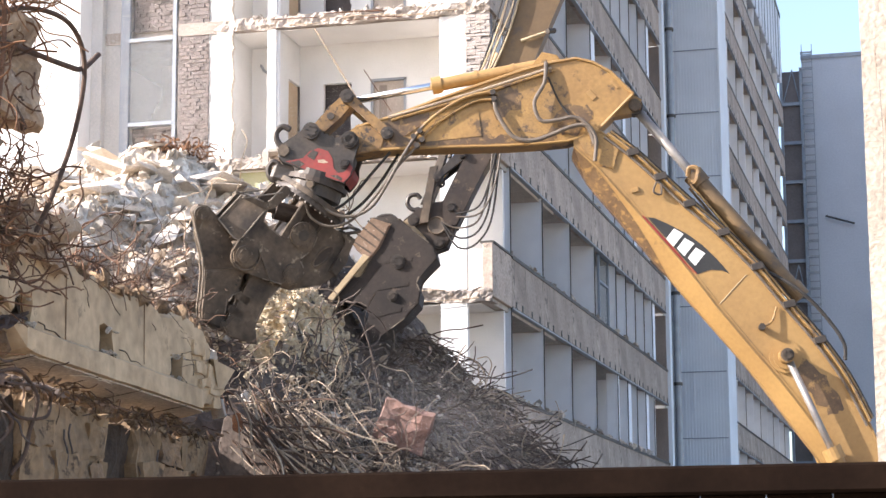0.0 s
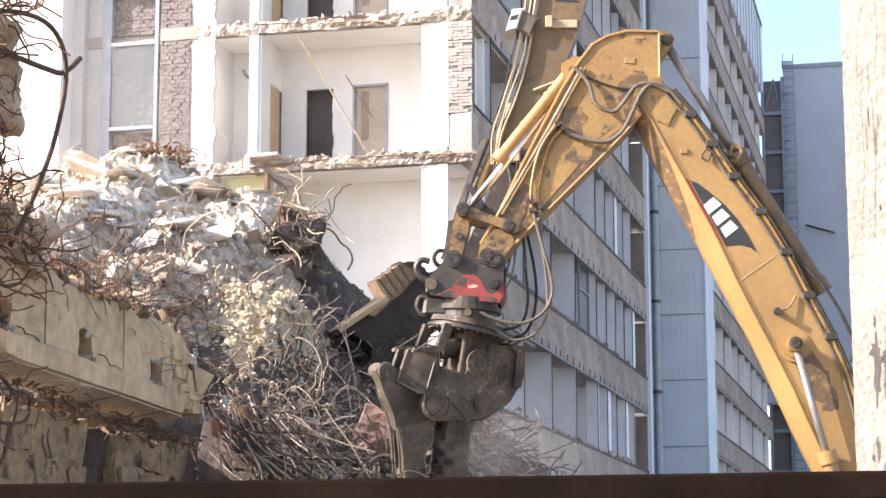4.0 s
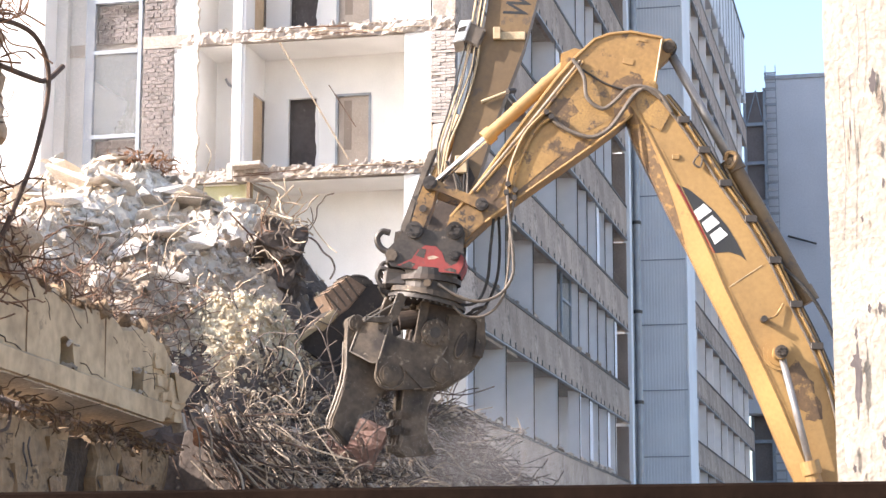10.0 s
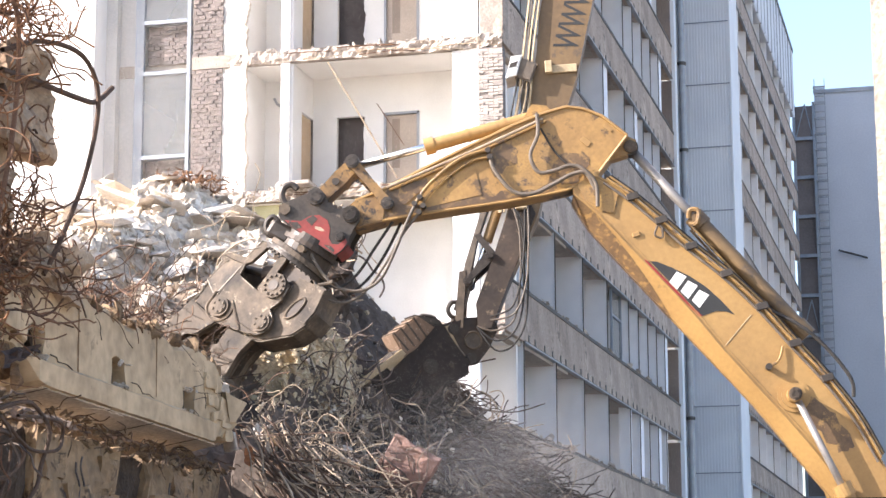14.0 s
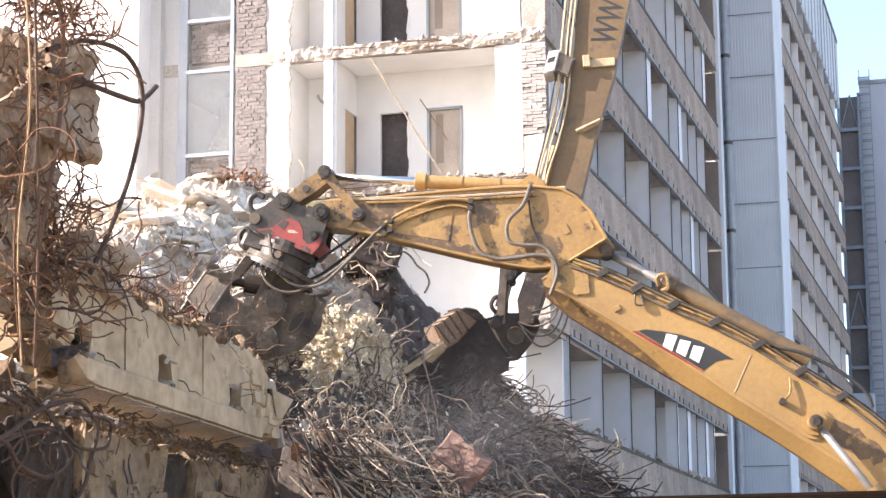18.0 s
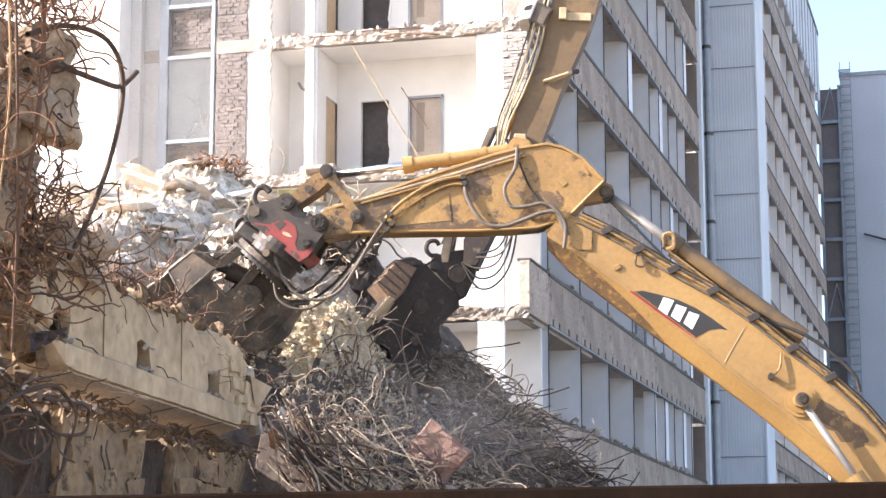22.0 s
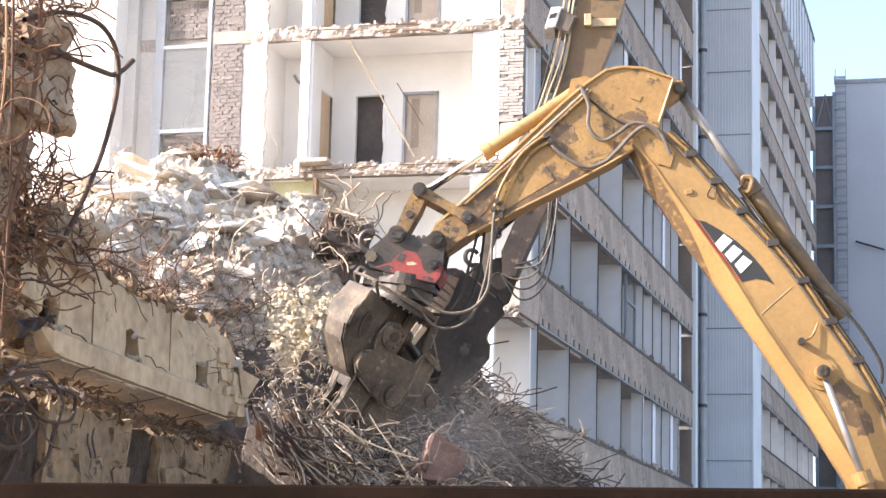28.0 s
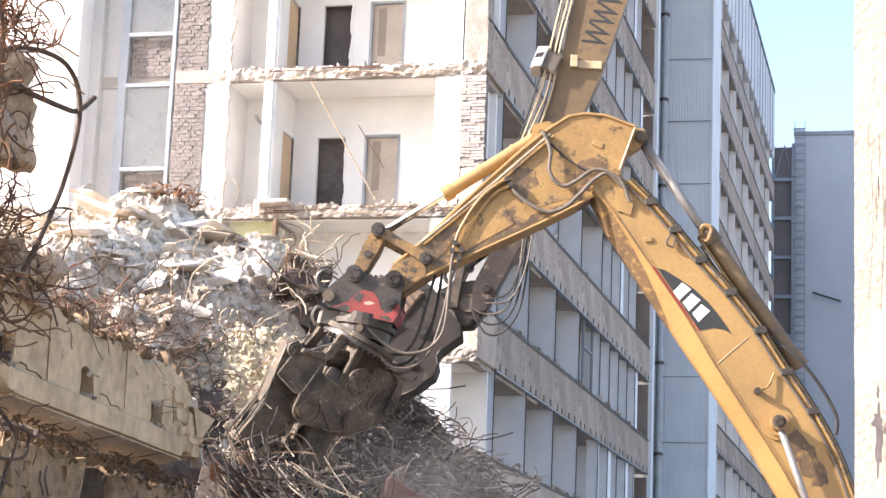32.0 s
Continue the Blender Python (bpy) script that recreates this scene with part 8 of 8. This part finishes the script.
# ---- movement ----
def motions():
    # seconds, boom, stick, rocker, coupler (degrees from the drawn pose), turn and closing of the jaw
    arm = [
        (0.0, 12.74, -46.69, 21.7, -14.3, 388, 50),
        (0.5, 11.27, -44.67, 21.6, -12.6, 388, 50),
        (1.0, 10.42, -38.33, 20.8, -7.6, 388, 49),
        (1.5, 8.98, -31.27, 17.0, -3.0, 389, 46),
        (2.0, 6.73, -19.68, 14.2, 0.8, 389, 42),
        (2.5, 5.53, -4.00, 3.0, 0.0, 390, 40),
        (4.5, -0.53, -1.41, 0.0, -1.4, 392, 38),
        (5.0, 0.36, -0.04, -1.7, -2.4, 392, 38),
        (5.5, -0.42, -0.36, -1.9, -3.0, 392, 38),
        (6.0, 0.13, 0.00, -1.2, -1.6, 392, 38),
        (6.5, -0.00, -0.12, -1.7, -2.5, 390, 36),
        (7.0, 0.10, 0.02, -2.4, -3.3, 390, 33),
        (7.5, -0.07, -0.23, -2.8, -4.1, 390, 27),
        (8.0, -0.10, -0.18, -2.3, -3.3, 390, 21),
        (8.5, -0.09, -0.24, -2.2, -3.3, 390, 16),
        (9.0, 0.00, -0.22, -2.6, -3.8, 390, 13),
        (9.5, 0.07, -3.12, 2.5, 0.3, 388, 12),
        (10.0, -1.44, -11.86, 7.5, -1.2, 380, 12),
        (10.5, -1.21, -15.47, 15.3, 6.7, 362, 6),
        (11.0, -1.30, -19.40, 18.3, 7.5, 345, 8),
        (11.5, -0.62, -23.78, 16.5, 0.3, 344, 8),
        (12.0, 1.49, -27.53, 18.0, -1.2, 344, 8),
        (12.5, 3.51, -31.37, 17.8, -5.2, 344, 8),
        (13.0, 5.54, -35.88, 17.1, -10.9, 342, 12),
        (13.5, 10.27, -38.82, 14.5, -17.8, 340, 10),
        (14.0, 15.08, -39.62, 8.1, -28.0, 340, 8),
        (14.5, 19.01, -37.70, 7.0, -28.0, 344, 6),
        (16.5, 22.13, -52.32, 7.6, -41.6, 340, 0),
        (17.0, 25.21, -52.95, 20.2, -23.1, 352, 0),
        (17.5, 28.98, -60.24, 27.6, -18.1, 366, 0),
        (18.0, 30.72, -61.88, 28.6, -18.0, 374, 0),
        (18.5, 30.96, -61.60, 27.8, -19.0, 378, 0),
        (19.0, 31.00, -61.89, 27.3, -20.3, 378, 0),
        (19.5, 29.06, -57.60, 21.8, -25.1, 378, 0),
        (20.0, 28.82, -56.86, 20.8, -26.0, 378, 0),
        (20.5, 28.83, -57.15, 21.0, -26.0, 378, 0),
        (21.0, 27.09, -52.97, 16.8, -28.5, 378, 0),
        (21.5, 25.68, -49.14, 12.4, -31.3, 378, 0),
        (22.0, 25.04, -47.44, 9.9, -33.3, 378, 0),
        (22.5, 25.16, -47.66, 8.8, -35.2, 378, 0),
        (23.0, 25.12, -47.73, 9.0, -34.8, 378, 0),
        (23.5, 25.02, -47.66, 8.9, -34.9, 378, 0),
        (24.0, 24.47, -46.44, 8.9, -33.8, 374, 0),
        (24.5, 21.55, -43.58, 7.2, -33.4, 335, 0),
        (25.0, 20.19, -39.83, 5.6, -31.9, 283, 0),
        (25.5, 18.72, -35.57, 5.9, -27.2, 280, 0),
        (27.5, 10.62, -17.35, 8.6, -5.2, 228, 45),
        (28.0, 8.13, -19.54, 8.7, -7.1, 226, 43),
        (28.5, 8.13, -19.69, 9.5, -6.1, 220, 42),
        (29.0, 7.89, -19.89, 8.3, -8.1, 188, 42),
        (29.5, 8.06, -20.04, 9.3, -6.8, 145, 42),
        (30.0, 8.14, -20.11, 8.7, -7.7, 134, 42),
        (30.5, 8.15, -20.23, 8.7, -7.8, 126, 40),
        (31.0, 8.07, -20.31, 9.5, -6.7, 90, 22),
        (31.5, 8.12, -20.15, 8.4, -8.2, 62, 14),
        (32.0, 8.06, -20.41, 9.9, -6.2, 40, 10),
    ]
    tracks = {k: [] for k in ("boom", "stick", "cyl", "rod", "rocker", "link", "acyl", "arod", "coupler", "tool", "jaw")}
    bc = [[], [], [], []]

    def line(p, q_):
        return math.degrees(math.atan2(q_[1] - p[1], q_[0] - p[0]))

    def add(p, q_):
        return (p[0] + q_[0], p[1] + q_[1])

    for t, ab, as_, ar, ac, turn, shut in arm:
        j = spin2(ab, JOINT)
        tip = add(j, spin2(as_, TIP))
        piv = add(j, spin2(as_, ROCK))
        end = add(piv, spin2(as_ + ar, (ROD_END[0] - ROCK[0], ROD_END[1] - ROCK[1])))
        lp = add(tip, spin2(ac, (LINK_PIN[0] - TIP[0], LINK_PIN[1] - TIP[1])))
        head = add(j, spin2(as_, CYL_HEAD))
        top = add(j, spin2(as_, STICK_TOP))
        foot = spin2(ab, CYL_FOOT)
        boss = spin2(ab, (-1.16, 2.16))
        low = (-0.37, -1.02)
        tracks["boom"].append((t, at2((0, 0), ab)))
        tracks["stick"].append((t, at2(j, as_)))
        tracks["cyl"].append((t, at2(head, line(head, end))))
        tracks["rod"].append((t, at2(end, line(head, end))))
        tracks["rocker"].append((t, at2(piv, as_ + ar)))
        tracks["link"].append((t, at2(end, line(end, lp) + 90)))
        tracks["acyl"].append((t, at2(foot, line(foot, top))))
        tracks["arod"].append((t, at2(top, line(foot, top))))
        lean = -20.5 + 3.4 * t if t < 2.6 else -21 if t > 27 else -10
        hub = add(tip, spin2(ac, (-0.42, -0.97)))
        tracks["coupler"].append((t, at2(tip, ac)))
        tracks["tool"].append((t, at2(hub, ac + lean) @ pose(0, 0, 0, 0, 0, turn)))
        tracks["jaw"].append((t, at2((-0.45, -1.37), shut)))
        for i, (b1, b2, y) in enumerate(EX["bcs"]):
            bc[2 * i].append((t, at2(low, line(low, boss), y)))
            bc[2 * i + 1].append((t, at2(boss, line(low, boss), y)))
    for k, rows in tracks.items():
        walk(EX[k], rows)
    for i, (b1, b2, y) in enumerate(EX["bcs"]):
        walk(b1, bc[2 * i])
        walk(b2, bc[2 * i + 1])
    # second arm: seconds, place and turn of the stick, place, turn and swivel of the bucket
    arm2 = [
        (0.0, -0.73, 12.74, -2.9, -2.67, 8.04, 4, 0),
        (0.5, -0.52, 12.72, -2.5, -2.44, 7.99, 4, 1),
        (1.0, -0.31, 12.69, -2.2, -2.21, 7.93, 3, 2),
        (1.5, -0.05, 12.60, -1.9, -1.94, 7.81, 2, 3),
        (2.0, 0.05, 12.45, -1.6, -1.82, 7.63, 0, 4),
        (2.5, 0.00, 12.30, -1.3, -1.85, 7.45, -2, 5),
        (4.5, -0.36, 11.89, 0.6, -2.07, 6.92, -13, 20),
        (5.0, -0.43, 11.83, 1.2, -2.09, 6.84, -13, 20),
        (5.5, -0.39, 11.81, 1.4, -2.03, 6.82, -13, 20),
        (6.0, -0.56, 11.74, 2.0, -2.15, 6.73, -13, 20),
        (6.5, -0.88, 11.58, 3.0, -2.38, 6.54, -13, 20),
        (7.0, -0.90, 11.73, 2.0, -2.49, 6.72, -13, 20),
        (7.5, -0.87, 11.89, 0.6, -2.58, 6.92, -12, 20),
        (8.0, -0.87, 11.83, 0.0, -2.63, 6.88, -12, 20),
        (9.0, -0.85, 11.85, 0.0, -2.61, 6.90, -11, 20),
        (9.5, -0.87, 11.92, 0.0, -2.63, 6.97, -10, 20),
        (10.0, -0.89, 11.95, 0.0, -2.65, 7.00, -9, 20),
        (10.5, -0.90, 12.06, -1.0, -2.75, 7.14, -8, 20),
        (11.0, -0.91, 12.26, -3.0, -2.93, 7.41, -7, 20),
        (11.5, -0.94, 12.32, -3.5, -3.00, 7.49, -6, 20),
        (12.0, -0.94, 12.33, -4.0, -3.04, 7.51, -6, 20),
        (12.5, -0.92, 12.20, -2.5, -2.89, 7.33, -7, 20),
        (13.0, -0.86, 11.95, 0.0, -2.62, 7.00, -8, 20),
        (13.5, -0.85, 11.71, 2.0, -2.44, 6.70, -9, 20),
        (14.0, -0.83, 11.64, 3.0, -2.33, 6.60, -10, 20),
        (14.5, -0.82, 11.64, 3.0, -2.32, 6.60, -11, 20),
        (16.5, -0.60, 11.74, 3.0, -2.10, 6.70, -16, 20),
        (17.0, -0.71, 11.56, 4.0, -2.12, 6.50, -18, 20),
        (17.5, -0.92, 11.57, 4.0, -2.33, 6.51, -16, 20),
        (18.0, -0.92, 11.63, 3.3, -2.39, 6.59, -13, 20),
        (18.5, -0.91, 11.85, 1.0, -2.58, 6.87, -10, 20),
        (19.0, -0.92, 11.91, 0.0, -2.68, 6.96, -8, 20),
        (20.0, -0.91, 11.86, 0.0, -2.67, 6.91, -8, 20),
        (20.5, -0.92, 11.91, 0.0, -2.68, 6.96, -8, 20),
        (21.0, -0.96, 12.25, -3.0, -2.98, 7.40, -2, 20),
        (21.5, -0.97, 12.28, -3.0, -2.99, 7.43, 2, 20),
        (22.0, -0.98, 12.32, -3.5, -3.04, 7.49, 2, 20),
        (22.5, -0.99, 12.38, -4.0, -3.09, 7.56, 2, 20),
        (23.0, -0.93, 12.20, -2.5, -2.90, 7.33, -3, 20),
        (23.5, -0.94, 12.20, -2.5, -2.91, 7.33, -5, 20),
        (24.0, -0.89, 11.98, 0.0, -2.65, 7.03, -9, 20),
        (24.5, -0.82, 11.70, 2.5, -2.36, 6.68, -10, 20),
        (25.0, -0.84, 11.75, 2.0, -2.43, 6.74, -10, 20),
        (25.5, -0.87, 11.98, 0.0, -2.63, 7.03, -8, 20),
        (27.5, -0.83, 12.20, 0.3, -2.55, 7.30, 4, 22),
        (28.0, -0.50, 12.20, 1.0, -2.15, 7.30, 8, 22),
        (28.5, 0.11, 12.20, 1.7, -1.48, 7.29, 14, 30),
        (29.0, 0.44, 12.27, 1.3, -1.17, 7.41, 20, 38),
        (29.5, 0.45, 12.36, 0.9, -1.18, 7.55, 9, 28),
        (30.0, 0.46, 12.35, 1.0, -1.14, 7.57, 0, 8),
        (30.5, 0.44, 12.46, -0.2, -1.26, 7.74, -2, 6),
        (31.0, 0.43, 12.47, -0.9, -1.32, 7.80, -3, 4),
        (31.5, 0.19, 12.37, -1.6, -1.60, 7.74, -4, 2),
        (32.0, -0.07, 12.31, -1.8, -1.87, 7.71, -6, 0),
    ]
    srows = [(t, at2((x, z), a)) for t, x, z, a, bx, bz, b, c in arm2]
    brows = [(t, at2((bx, bz), b) @ pose(0, 0, 0, 0, 0, c)) for t, x, z, a, bx, bz, b, c in arm2]
    # the loose slab is nudged and tipped by the jaw
    walk(SLAB, [(t, pose(x, 30.3, z, 10, a, c)) for t, x, z, a, c in ((0, -8.33, 4.2, 22, 8), (10, -8.46, 4.25, 26, 8), (11, -8.52, 4.27, 30, 8), (13, -8.49, 4.15, 32, 8), (20, -8.37, 4.08, 42, 8), (22, -8.38, 4.08, 42, 8), (24, -8.22, 4.05, 30, 12), (25.5, -8.16, 3.95, 22, 30), (27.5, -8.1, 3.86, 16, 62), (32, -8.06, 3.86, 16, 62))])
    # the dust drifts with the work of the jaw
    walk(PUFF, [(t, pose(x, 31.6, z, 0, 0, a)) for t, x, z, a in ((0, -8.6, 4.1, 0), (2.5, -7.7, 4.0, 8), (6, -6.8, 3.9, 14), (9, -6.8, 3.9, 20), (13, -6.9, 4.2, 28), (18, -8.7, 4.4, 40), (25, -8.6, 4.3, 52), (29, -8.0, 4.1, 60), (32, -7.8, 4.0, 66))])
    walk(EX2["stick"], srows)
    walk(EX2["bucket"], brows)


motions()
